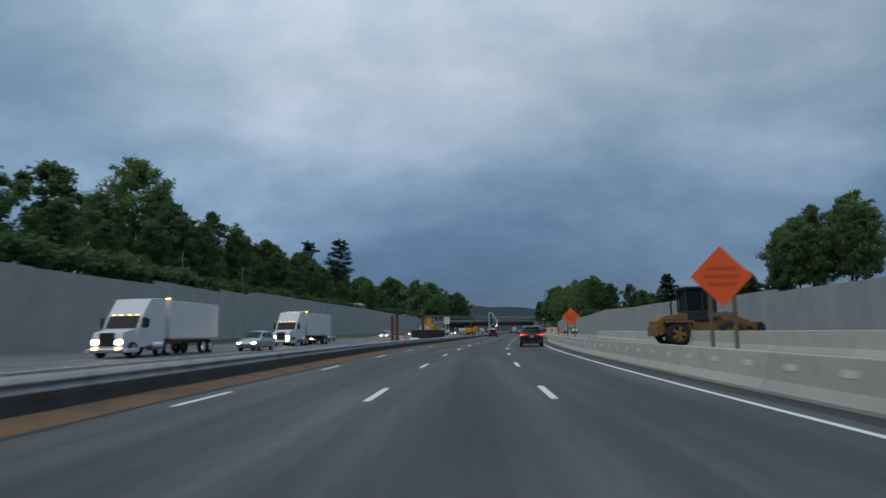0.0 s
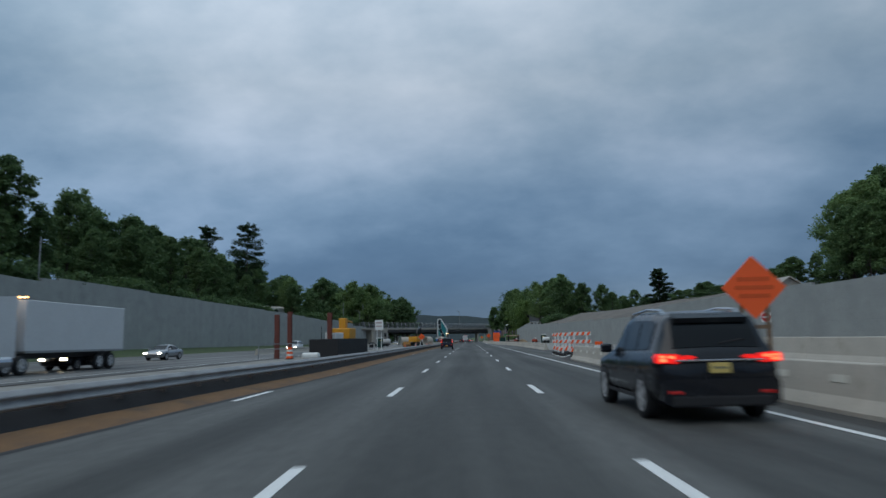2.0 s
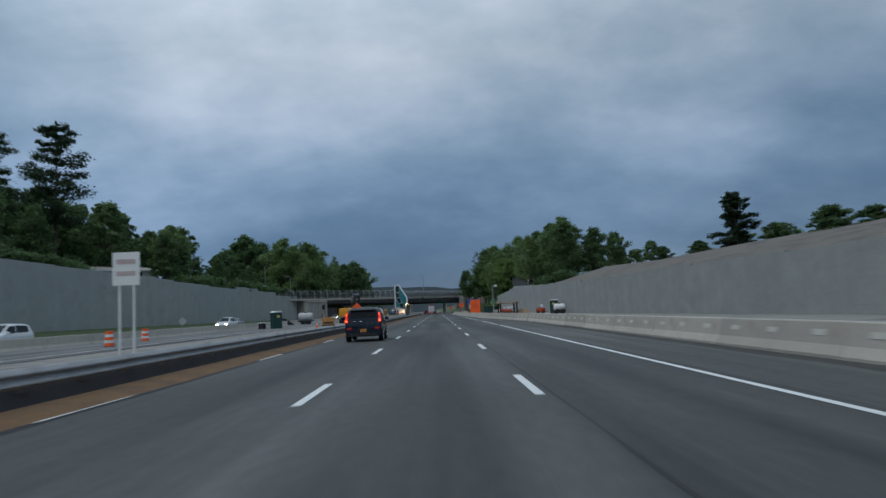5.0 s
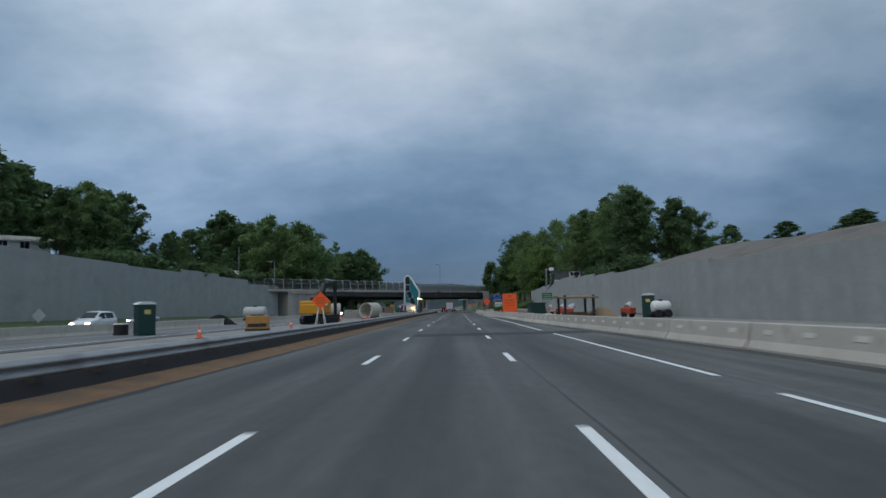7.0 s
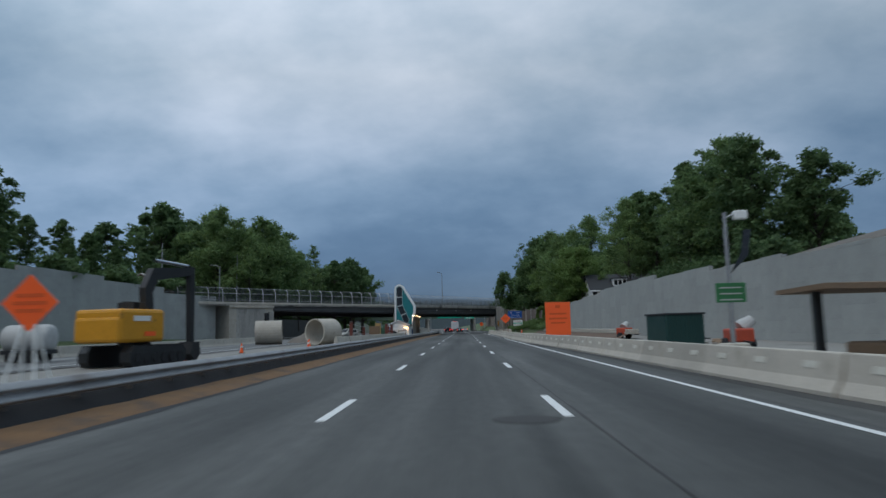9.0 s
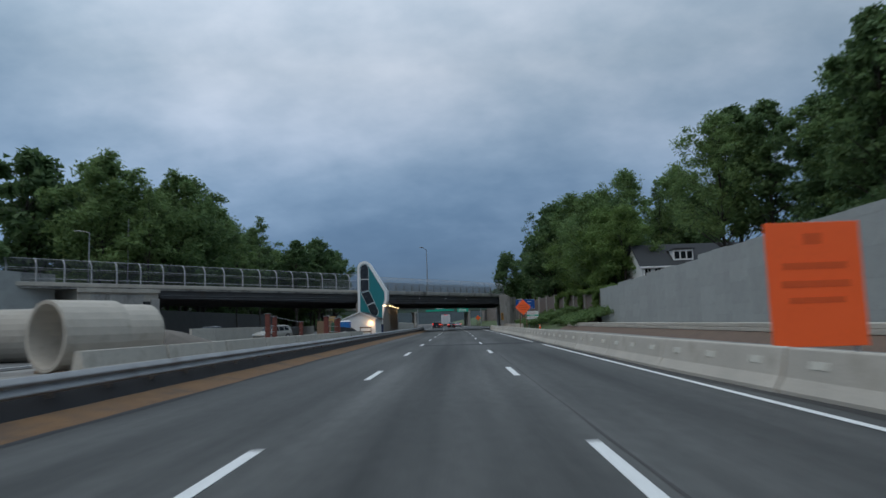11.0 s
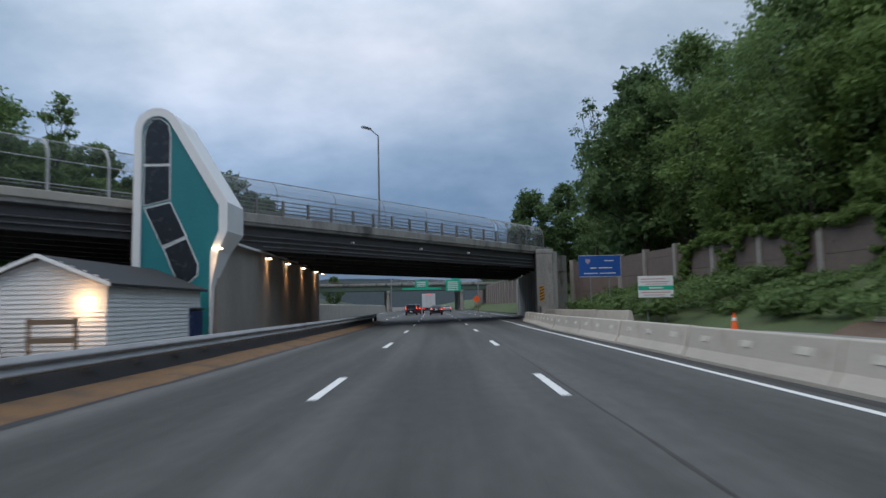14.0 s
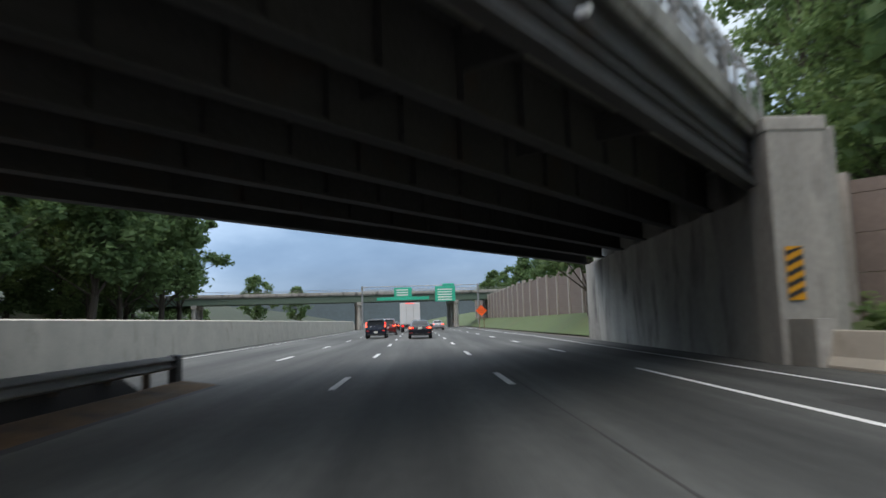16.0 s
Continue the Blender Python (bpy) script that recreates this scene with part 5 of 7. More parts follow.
# rows of woodland above the west wall
woods = []
for s in np.arange(-40, 318, 9.0):
    woods.append((random.choice((1, 2)), float(s) + random.uniform(-3, 3), -51 - random.uniform(0, 4), 8.2, random.uniform(0.6, 0.85)))
    woods.append((random.choice((7, 1, 2)), float(s) + random.uniform(-3, 3), -60 - random.uniform(0, 8), 9.5, random.uniform(0.8, 1.15)))
    if s > 100:
        woods.append((7, float(s) + random.uniform(-3, 3), -78 - random.uniform(0, 14), 13, random.uniform(0.8, 1.1)))
woods.append((10, 206, -66.5, 9.5, 0.95))
for s in np.arange(176, 262, 6.5):
    woods.append((7, float(s) + random.uniform(-2, 2), -71 - random.uniform(0, 6), 10.5, random.uniform(0.85, 1.15)))
scatter([(*w[:4], w[4] * (0.62 if w[1] > 255 and w[2] > -64 else 1.0)) for w in woods if not (198 < w[1] < 236 and w[2] > -63)])
# woodland north of the bridge, west
far_w = []
for s in np.arange(330, 480, 8.0):
    far_w.append((random.choice((0, 1, 2)), float(s), -49 - random.uniform(0, 5), 2.0, random.uniform(1.25, 1.5)))
    far_w.append((7, float(s) + 4, -64 - random.uniform(0, 10), 6.0, random.uniform(1.35, 1.65)))
far_w += [(0, 342, -44, 2, 1.45), (1, 350, -44, 2, 1.4), (2, 358, -46, 2, 1.2), (0, 366, -47, 2, 1.15), (6, 334, -47, 2, 1.7), (6, 371, -39, 2, 1.65), (6, 330, -44, 2, 1.5), (6, 362, -41, 2, 1.3), (1, 424, -37, 2, 1.6), (2, 410, -40, 2, 1.3)]
far_w += [(0, 250, -56, 8.5, 0.8), (1, 262, -58, 9, 0.6), (0, 430, -40, 1.0, 1.3), (1, 445, -42, 1.0, 1.2), (5, 352, -44, 2.0, 1.1), (5, 345, -47, 2.0, 1.15)]
far_w += [(1, 440, -35, 1, 1.55), (2, 450, -36, 1, 1.4), (1, 432, -37, 1, 1.5), (7, 520, -40, 1, 0.9), (7, 545, -34, 1, 0.8)]
scatter(far_w)
# east side: trees behind the wall and on the bank
east = []
for s in np.arange(261, 285, 7.0):
    east.append((random.choice((0, 1, 2)), float(s), 33 + random.uniform(0, 6), 6.0, random.uniform(0.75, 0.95)))
    if s > 280:
        east.append((random.choice((1, 2)), float(s) + 3, 44 + random.uniform(0, 6), 7.0, random.uniform(0.75, 0.95)))
for s in np.arange(308, 336, 8.0):
    east.append((7, float(s), 56 + random.uniform(0, 10), 7.0, random.uniform(0.7, 0.9)))
for s in np.arange(338, 430, 9.0):
    east.append((random.choice((0, 1, 2, 4)), float(s), 26 + random.uniform(0, 5), 3.0, random.uniform(0.75, 1.0)))
    east.append((7, float(s) + 4, 40 + random.uniform(0, 8), 6.0, random.uniform(0.9, 1.15)))
for s in np.arange(430, 640, 12.0):
    east.append((7, float(s), 24 + random.uniform(0, 10), 3.5, random.uniform(0.7, 1.0)))
east += [(0, 142, 61, 7.0, 1.0), (1, 134, 70, 7.5, 1.15), (0, 150, 76, 8, 1.3), (1, 128, 84, 8, 1.3), (2, 168, 66, 7.5, 0.5), (1, 178, 62, 7.5, 0.45), (2, 188, 60, 7.5, 0.42)]
east += [(1, 262, 30.5, 6.0, 0.98), (0, 270, 32, 6.0, 0.98), (2, 279, 30, 6.0, 0.95), (3, 349, 22.5, 2.5, 1.1)]
east += [(2, 146, 66, 7.5, 1.15), (1, 140, 57, 7, 0.85), (0, 150, 63, 7, 1.0), (2, 136, 57, 6.5, 0.75), (1, 155, 70, 7, 1.1), (0, 143, 72, 7, 1.2), (1, 138, 62, 7, 0.95), (4, 341, 22.5, 2.5, 0.9), (4, 351, 31, 3.5, 1.12), (0, 356, 42, 6, 1.3)]
east += [(1, 366, 20.5, 1.5, 1.5), (4, 372, 20.5, 2, 0.9), (0, 380, 24, 3, 1.3), (4, 359, 23, 2, 1.08), (0, 368, 25, 2.0, 1.2), (4, 302, 27.5, 5.5, 0.78), (2, 304.5, 30.5, 5.5, 1.05), (2, 299, 31.5, 6, 0.95), (3, 331, 25, 4.5, 1.0), (3, 336.5, 23.5, 3, 1.15)]
east += [(1, 292, 33, 6, 0.95), (0, 287, 33.5, 6, 0.95), (6, 352, 37, 5, 1.5)]
scatter(east)
kept_state = random.getstate()
for i, st, la, z, wd, tall in ((1, 195, 53.5, 8.3, 0.75, 0.42), (2, 201, 57, 8.5, 0.8, 0.40), (1, 188, 55, 8.0, 0.7, 0.36), (2, 180, 55, 7.5, 0.75, 0.34), (1, 168, 54, 7.0, 0.8, 0.44), (2, 162, 57, 7.0, 0.9, 0.48), (1, 156, 52, 6.8, 0.75, 0.42),
                               (2, 150, 53, 6.5, 0.8, 0.50), (1, 146, 58, 6.8, 0.9, 0.50), (2, 174, 61, 7.5, 0.9, 0.44), (2, 207, 52, 8.8, 0.6, 0.30), (1, 219, 52.5, 9.0, 0.7, 0.33), (2, 229, 49, 8.8, 0.6, 0.28), (2, 243, 47, 8.5, 0.7, 0.32), (1, 212, 56, 9.2, 0.7, 0.34), (1, 236, 52, 9.0, 0.7, 0.32)):
    copy_thing(T[i], place(st, la, z - 1.6, random.uniform(0, 360))).scale = (wd, wd, tall)
random.setstate(kept_state)
kept_state = random.getstate()
scatter([(1, 402, 14.3, 1.2, 1.14), (2, 408, 21.0, 2.6, 1.05), (1, 394, 23.5, 2.8, 1.0)])
random.setstate(kept_state)


# ---- far ridge ----
def ridge():
    vs, fs = [], []
    n = 90
    for i in range(n):
        a = -1.1 + 2.2 * i / (n - 1)
        d = 2400
        h = 96 + 36 * noise.noise((a * 4, 0.3, 0)) + 9 * noise.noise((a * 26, 1.7, 0))
        x, y = -math.sin(a) * d, math.cos(a) * d + 300
        vs += [(x, y, -5), (x * 1.05, y * 1.05, h)]
    for i in range(n - 1):
        fs.append((2 * i, 2 * i + 2, 2 * i + 3, 2 * i + 1))
    tagged(obj("backdrop", vs, fs, HILL), "low blue grey wooded ridge on the horizon", "hills", kind="structure")


ridge()


# ---- vehicles: local y runs ahead, y = 0 at the rear bumper ----
def wheel(root, x, y, r, w, side, rim=None):
    t = Geo()
    prof = [(r * 0.62, -w / 2 + 0.01), (r * 0.93, -w / 2), (r, -w * 0.3), (r, w * 0.3), (r * 0.93, w / 2), (r * 0.62, w / 2 - 0.01)]
    n = 20
    vs = [(o, rr * math.cos(2 * math.pi * i / n), rr * math.sin(2 * math.pi * i / n)) for i in range(n) for rr, o in prof]
    k = len(prof)
    fs = [(i * k + j, ((i + 1) % n) * k + j, ((i + 1) % n) * k + j + 1, i * k + j + 1) for i in range(n) for j in range(k - 1)]
    t.add(vs, fs)
    wh = t.part("wheel", DARK, root, "dark rubber tyre on its rim", None, True)
    wh.matrix_local = pose(x, y, r)
    g = Geo()
    o = side * w * 0.47
    k = 20
    vs = [(oo, rr * math.cos(2 * math.pi * i / k), rr * math.sin(2 * math.pi * i / k)) for i in range(k) for rr, oo in ((r * 0.70, o), (r * 0.60, o + side * 0.004), (r * 0.58, o - side * 0.06))]
    g.add(vs, [(i * 3 + j, ((i + 1) % k) * 3 + j, ((i + 1) % k) * 3 + j + 1, i * 3 + j + 1) for i in range(k) for j in range(2)])
    g.tube((o - side * 0.05, 0, 0), (o + side * 0.006, 0, 0), r * 0.17, n=14)
    for i in range(5):
        a = 2 * math.pi * i / 5
        c, s = math.cos(a), math.sin(a)
        a1, a2 = r * 0.12, r * 0.17
        for dd in (0.0, -0.03 * side):
            g.add([(o + dd, c * 0.05 - s * a1, s * 0.05 + c * a1), (o + dd, c * 0.05 + s * a1, s * 0.05 - c * a1), (o + dd, c * r * 0.62 + s * a2, s * r * 0.62 - c * a2), (o + dd, c * r * 0.62 - s * a2, s * r * 0.62 + c * a2)], [(0, 1, 2, 3)])
    rimo = g.part("rim", rim or ALLOY, wh, "alloy rim")
    return wh


def car(name, m, st, paint, label, wheels, wheel_r=0.34, W=0.9, lit="tail", glass_y=(0.5, 3.0), rear_y=(0.1, 0.42), wind_y=(2.62, 3.5), tails=((0.52, 0.86, 0.86, 1.02),), rails=False, plate=PLATE, pillars=(1.55,), group=""):
    """st: stations (y, bottom, belt, top, half width, half width of the roof)."""
    root = thing(name, m, label, "car", group)
    ys = [s[0] for s in st]
    col = [[s[i] for s in st] for i in range(6)]

    def f(i, y):
        return float(np.interp(y, ys, col[i]))

    yy = sorted(set(ys + [ys[0] + (ys[-1] - ys[0]) * k / 40 for k in range(41)]))
    vs, fs = [], []
    for y in yy:
        b, be, tp, w, wt = (f(i, y) for i in range(1, 6))
        half = [(0, b), (w * 0.8, b), (w * 0.95, b + 0.06), (w, b + 0.22), (w * 1.0, (b + be) / 2 + 0.05), (w * 0.975, be - 0.03), (w * 0.945, be), (wt + 0.05, tp - 0.10), (wt, tp - 0.045), (wt * 0.86, tp - 0.008), (0, tp + 0.012)]
        half = [(x, min(z, tp + 0.012) if k > 5 else z) for k, (x, z) in enumerate(half)]
        ring = half + [(-x, z) for x, z in reversed(half[1:-1])]
        vs += [(x, y, z) for x, z in ring]
    n = 20
    for i in range(len(yy) - 1):
        for j in range(n):
            fs.append((i * n + j, i * n + (j + 1) % n, (i + 1) * n + (j + 1) % n, (i + 1) * n + j))
    fs += [tuple(range(n)), tuple(range((len(yy) - 1) * n, len(yy) * n))]
    Geo().add(vs, fs).part("body", paint, root, "", None, True)

    def side_pt(y, u, sx, out=0.012):
        be, tp, w, wt = f(2, y), f(3, y), f(4, y), f(5, y)
        x0, z0, x1, z1 = w * 0.945, be, wt + 0.05, tp - 0.10
        return (sx * (x0 + (x1 - x0) * u + out), y, z0 + (z1 - z0) * u)

    cuts = [glass_y[0], *pillars, glass_y[1]]
    for sx in (-1, 1):
        for a, b in zip(cuts[:-1], cuts[1:]):
            a, b = a + 0.04, b - 0.04
            k = 6
            v2, f2 = [], []
            for i in range(k + 1):
                y = a + (b - a) * i / k
                for u in (0.08, 0.93):
                    v2.append(side_pt(y, u, sx))
                    v2.append(side_pt(y, u, sx, -0.01))
            for i in range(k):
                p = 4 * i
                f2 += [(p, p + 2, p + 6, p + 4), (p + 1, p + 5, p + 7, p + 3)]
            Geo().add(v2, f2).part("side_window", GLASS, root, "dark tinted glass")
    for nm, (a, b) in (("rear_window", rear_y), ("windscreen", wind_y)):
        v2, f2, k = [], [], 6
        for i in range(k + 1):
            y = a + (b - a) * i / k
            wt, tp = f(5, y), f(3, y)
            dn = Vector((-(f(3, y + 0.05) - f(3, y - 0.05)), 0.1)).normalized() * 0.014
            for u in (-0.93, -0.5, 0, 0.5, 0.93):
                v2.append((u * wt, y + dn.x, tp + dn.y - 0.02 * u * u))
        for i in range(k):
            for j in range(4):
                f2.append((i * 5 + j, i * 5 + j + 1, i * 5 + j + 6, i * 5 + j + 5))
        Geo().add(v2, f2).part(nm, GLASS, root, "dark tinted glass")
    for y in wheels:
        for sx in (-1, 1):
            g = Geo()
            k = 12
            vs2 = []
            for i in range(k + 1):
                a = math.pi * i / k
                for rr in (wheel_r * 1.02, wheel_r * 1.11):
                    vs2.append((sx * (W + 0.006), y + rr * math.cos(a), wheel_r + rr * math.sin(a)))
            g.add(vs2, [(2 * i, 2 * i + 1, 2 * i + 3, 2 * i + 2) for i in range(k)])
            g.add([(sx * (W + 0.003), y + wheel_r * 1.04 * math.cos(a), wheel_r + wheel_r * 1.04 * math.sin(a)) for a in [2 * math.pi * i / 18 for i in range(18)]], [tuple(range(18))])
            g.part("wheel_arch", DARK, root, "black arch trim")
            wheel(root, sx * (W - 0.085), y, wheel_r, 0.22, sx)
    if tails == "tall":
        for sx in (-1, 1):
            lamp = Geo().prism([(sx * 0.735, 0.93), (sx * 0.86, 0.96), (sx * 0.865, 1.10), (sx * 0.83, 1.28), (sx * 0.785, 1.40), (sx * 0.745, 1.41), (sx * 0.75, 1.20)], -0.03, 0.2, "y").part("tail_light", TAIL, root, "lit tall red tail light")
            Geo().prism([(sx * 0.76, 0.97), (sx * 0.845, 0.99), (sx * 0.845, 1.07), (sx * 0.765, 1.06)], -0.036, -0.03, "y").part("lamp_core", TAIL_CORE, lamp, "bright lamp core")
            Geo().prism([(sx * 0.765, 1.27), (sx * 0.815, 1.26), (sx * 0.785, 1.36), (sx * 0.765, 1.37)], -0.036, -0.03, "y").part("lamp_core", TAIL_CORE, lamp, "bright lamp core")
            Geo().prism([(sx * 0.77, 1.11), (sx * 0.835, 1.12), (sx * 0.825, 1.2), (sx * 0.77, 1.2)], -0.036, -0.03, "y").part("clear_lens", ALLOY, lamp, "clear reversing lens")
        for x in (-0.42, -0.1):
            Geo().box(x - 0.08, x + 0.08, -0.03, 0.02, 0.97, 1.0, 0.012).part("hatch_badge", CHROME, root, "small chrome badge")
    for x0, x1, z0, z1 in (() if tails == "tall" else tails):
        hh, ww = z1 - z0, x1 - x0
        for sx in (-1, 1):
            lens = Geo().prism([(sx * x0, z0 + hh * 0.45), (sx * (x0 + ww * 0.3), z0), (sx * x1, z0 + hh * 0.05), (sx * (x1 + 0.012), z0 + hh * 0.6), (sx * (x1 - 0.02), z1), (sx * (x0 + ww * 0.25), z0 + hh * 0.92)], -0.03, 0.16, "y").part("tail_light", TAIL if lit == "tail" else CAR_RED, root, "lit red tail light")
            if hh > 0.1 and lit == "tail":
                for f0, f1, v0, v1 in ((0.38, 0.62, 0.5, 0.8), (0.66, 0.93, 0.18, 0.5), (0.7, 0.93, 0.58, 0.82)):
                    Geo().prism([(sx * (x0 + ww * f0), z0 + hh * v0), (sx * (x0 + ww * f1), z0 + hh * v0), (sx * (x0 + ww * f1), z0 + hh * v1), (sx * (x0 + ww * (f0 + 0.04)), z0 + hh * v1)], -0.035, -0.03, "y").part("lamp_core", TAIL_CORE, lens, "bright lamp core")
    for sx in (-1, 1):
        Geo().box(sx * 0.66 - 0.15, sx * 0.66 + 0.15, ys[-1] - 0.16, ys[-1] - 0.02, 0.62, 0.74, 0.03).part("head_light", HEAD if lit == "head" else ALLOY, root, "head light")
        mx, my = sx * (W + 0.06), wind_y[0] + 0.45
        Geo().box(mx - 0.11, mx + 0.11, my - 0.06, my + 0.08, f(2, my) + 0.02, f(2, my) + 0.19, 0.04).part("mirror", paint, root)
    pz = 0.46 if name == "boxy_hatchback" else 0.74
    Geo().box(-0.155, 0.155, -0.062, 0.02, pz, pz + 0.155, 0.01).part("number_plate", plate, root, "plain plate with an unreadable bar")
    Geo().box(-0.11, 0.11, -0.066, -0.06, pz + 0.065, pz + 0.1).part("plate_bar", PLATE_BAR, root)
    Geo().prism([(-W * 0.82, 0.26), (W * 0.82, 0.26), (W * 0.93, 0.34), (W * 0.94, 0.60), (W * 0.90, 0.66), (-W * 0.90, 0.66), (-W * 0.94, 0.60), (-W * 0.93, 0.34)], -0.055, 0.3, "y").part("rear_bumper", paint, root, "dark bumper")
    Geo().box(-W * 0.8, W * 0.8, -0.062, 0.1, 0.25, 0.42, 0.03).part("bumper_insert", DARK, root, "black lower bumper insert")
    if lit == "tail" and rear_y[1] < 0.5:
        Geo().prism([(rear_y[1] - 0.12, f(3, rear_y[1]) + 0.0), (rear_y[1] + 0.12, f(3, rear_y[1] + 0.12) + 0.02), (rear_y[1] + 0.12, f(3, rear_y[1] + 0.12) - 0.03), (rear_y[1] - 0.1, f(3, rear_y[1]) - 0.075)], -f(5, 0.4) * 0.86, f(5, 0.4) * 0.86, "x").part("roof_spoiler", GLASS, root, "dark roof spoiler")
        Geo().tube((0.05, rear_y[0] - 0.0, f(3, rear_y[0]) + 0.05), (0.42, rear_y[0] + 0.03, f(3, rear_y[0] + 0.03) + 0.04), 0.012, n=6).part("rear_wiper", DARK, root)
    for sx in (-1, 1):
        rz = 0.60 if tails == "tall" else 0.44
        Geo().box(sx * 0.68 - 0.11, sx * 0.68 + 0.11, -0.062, 0.06, rz, rz + (0.09 if tails == "tall" else 0.05), 0.01).part("rear_reflector", REFLEX_RED, root, "red reflector")
        Geo().box(sx * W - 0.012, sx * W + 0.012, 0.9, ys[-1] - 1.3, 0.3, 0.36).part("sill", DARK, root)
    if rails:
        for sx in (-1, 1):
            g = Geo()
            x = sx * (f(5, 1.5) - 0.06)
            pts = [(x, 0.62, f(3, 0.62) - 0.03), (x, 0.74, f(3, 0.74) + 0.035), (x, 1.5, f(3, 1.5) + 0.045), (x, 2.45, f(3, 2.45) + 0.04), (x, 2.6, f(3, 2.6) - 0.04)]
            for p, q in zip(pts[:-1], pts[1:]):
                g.tube(p, q, 0.022, n=8)
            g.part("roof_rail", CHROME, root, "bright roof rail")
        Geo().box(-0.66, 0.66, -0.062, 0.03, 0.915, 0.945, 0.008).part("chrome_strip", CHROME, root, "bright chrome strip")
    return root


SUV = [(0.0, 0.40, 0.96, 1.0, 0.84, 0.68), (0.06, 0.36, 1.02, 1.08, 0.89, 0.70), (0.18, 0.30, 1.07, 1.36, 0.92, 0.68), (0.34, 0.28, 1.07, 1.62, 0.93, 0.65), (0.9, 0.26, 1.05, 1.70, 0.93, 0.65),
       (2.0, 0.25, 1.02, 1.72, 0.93, 0.65), (2.6, 0.25, 1.0, 1.65, 0.93, 0.63), (3.2, 0.25, 0.99, 1.27, 0.93, 0.68), (3.5, 0.25, 0.98, 1.05, 0.93, 0.74), (4.2, 0.27, 0.88, 0.94, 0.91, 0.72), (4.5, 0.30, 0.76, 0.80, 0.85, 0.66), (4.66, 0.38, 0.6, 0.64, 0.7, 0.55)]
BOXY = [(0.0, 0.42, 0.98, 1.02, 0.80, 0.72), (0.03, 0.34, 1.02, 1.14, 0.87, 0.72), (0.14, 0.28, 1.05, 1.58, 0.89, 0.68), (0.3, 0.26, 1.06, 1.63, 0.89, 0.67), (1.0, 0.25, 1.04, 1.66, 0.89, 0.66), (2.0, 0.25, 1.0, 1.65, 0.89, 0.65),
        (2.4, 0.25, 0.98, 1.58, 0.89, 0.65), (3.0, 0.25, 0.98, 1.2, 0.89, 0.7), (3.2, 0.25, 0.98, 1.06, 0.89, 0.74), (3.75, 0.27, 0.92, 0.98, 0.87, 0.72), (4.02, 0.32, 0.76, 0.8, 0.8, 0.62), (4.12, 0.4, 0.6, 0.64, 0.68, 0.55)]
SEDAN = [(0.0, 0.42, 0.86, 0.9, 0.78, 0.68), (0.07, 0.32, 0.96, 1.0, 0.87, 0.72), (0.6, 0.28, 0.98, 1.04, 0.91, 0.70), (1.0, 0.26, 0.96, 1.24, 0.91, 0.62), (1.5, 0.24, 0.94, 1.42, 0.91, 0.58), (2.2, 0.24, 0.92, 1.46, 0.91, 0.58), (2.7, 0.24, 0.91, 1.41, 0.91, 0.58),
         (3.3, 0.24, 0.90, 1.1, 0.91, 0.66), (3.55, 0.24, 0.90, 0.97, 0.91, 0.74), (4.3, 0.26, 0.80, 0.86, 0.89, 0.72), (4.65, 0.3, 0.68, 0.72, 0.82, 0.62), (4.8, 0.36, 0.56, 0.6, 0.68, 0.52)]

car("suv", place(48.9, 3.80), SUV, CAR_DARK, "dark sport utility car with lit tail lights and roof rails", (0.92, 3.68), 0.36, 0.93, "tail", (0.55, 3.0), (0.08, 0.31), (2.65, 3.42), ((0.50, 0.915, 0.89, 1.04), (0.34, 0.52, 0.95, 1.01)), True, PLATE, (1.35, 2.2))
car("boxy_hatchback", place(138.7, -3.3, 0, 0.5), BOXY, CAR_NAVY, "dark boxy hatchback with tall lit tail lights", (0.75, 3.3), 0.34, 0.89, "tail", (0.35, 2.9), (0.03, 0.13), (2.45, 3.12), "tall", False, mat("plate_orange", (0.6, 0.22, 0.03), 0.5), (1.05, 1.95))
car("sedan", place(399, 0.0), SEDAN, CAR_DARK, "dark sedan with lit tail lights", (1.0, 3.8), 0.33, 0.91, "tail", (1.05, 3.2), (0.65, 1.4), (2.75, 3.5), ((0.45, 0.86, 0.78, 0.92),), False, SIGN_WHITE, (2.1,))
car("sedan", place(446, 3.0), SEDAN, CAR_SILVER, "silver sedan with lit tail lights", (1.0, 3.8), 0.33, 0.91, "tail", (1.05, 3.2), (0.65, 1.4), (2.75, 3.5), ((0.45, 0.86, 0.78, 0.92),), False, SIGN_WHITE, (2.1,))
car("suv", place(417, -3.3), SUV, CAR_RED, "dark red sport utility car with lit tail lights", (0.92, 3.68), 0.36, 0.93, "tail", (0.55, 3.0), (0.08, 0.31), (2.65, 3.42), ((0.46, 0.90, 0.93, 1.05),), False, SIGN_WHITE, (1.35, 2.2))
car("boxy_hatchback", place(404, -3.75), BOXY, CAR_NAVY, "dark boxy hatchback with tall lit tail lights beyond the bridge", (0.75, 3.3), 0.34, 0.89, "tail", (0.35, 2.9), (0.03, 0.13), (2.45, 3.12), "tall", False, SIGN_WHITE, (1.05, 1.95))
car("sedan", place(450, -3.6), SEDAN, CAR_DARK, "dark sedan with lit tail lights", (1.0, 3.8), 0.33, 0.91, "tail", (1.05, 3.2), (0.65, 1.4), (2.75, 3.5), ((0.45, 0.86, 0.78, 0.92),), False, SIGN_WHITE, (2.1,))
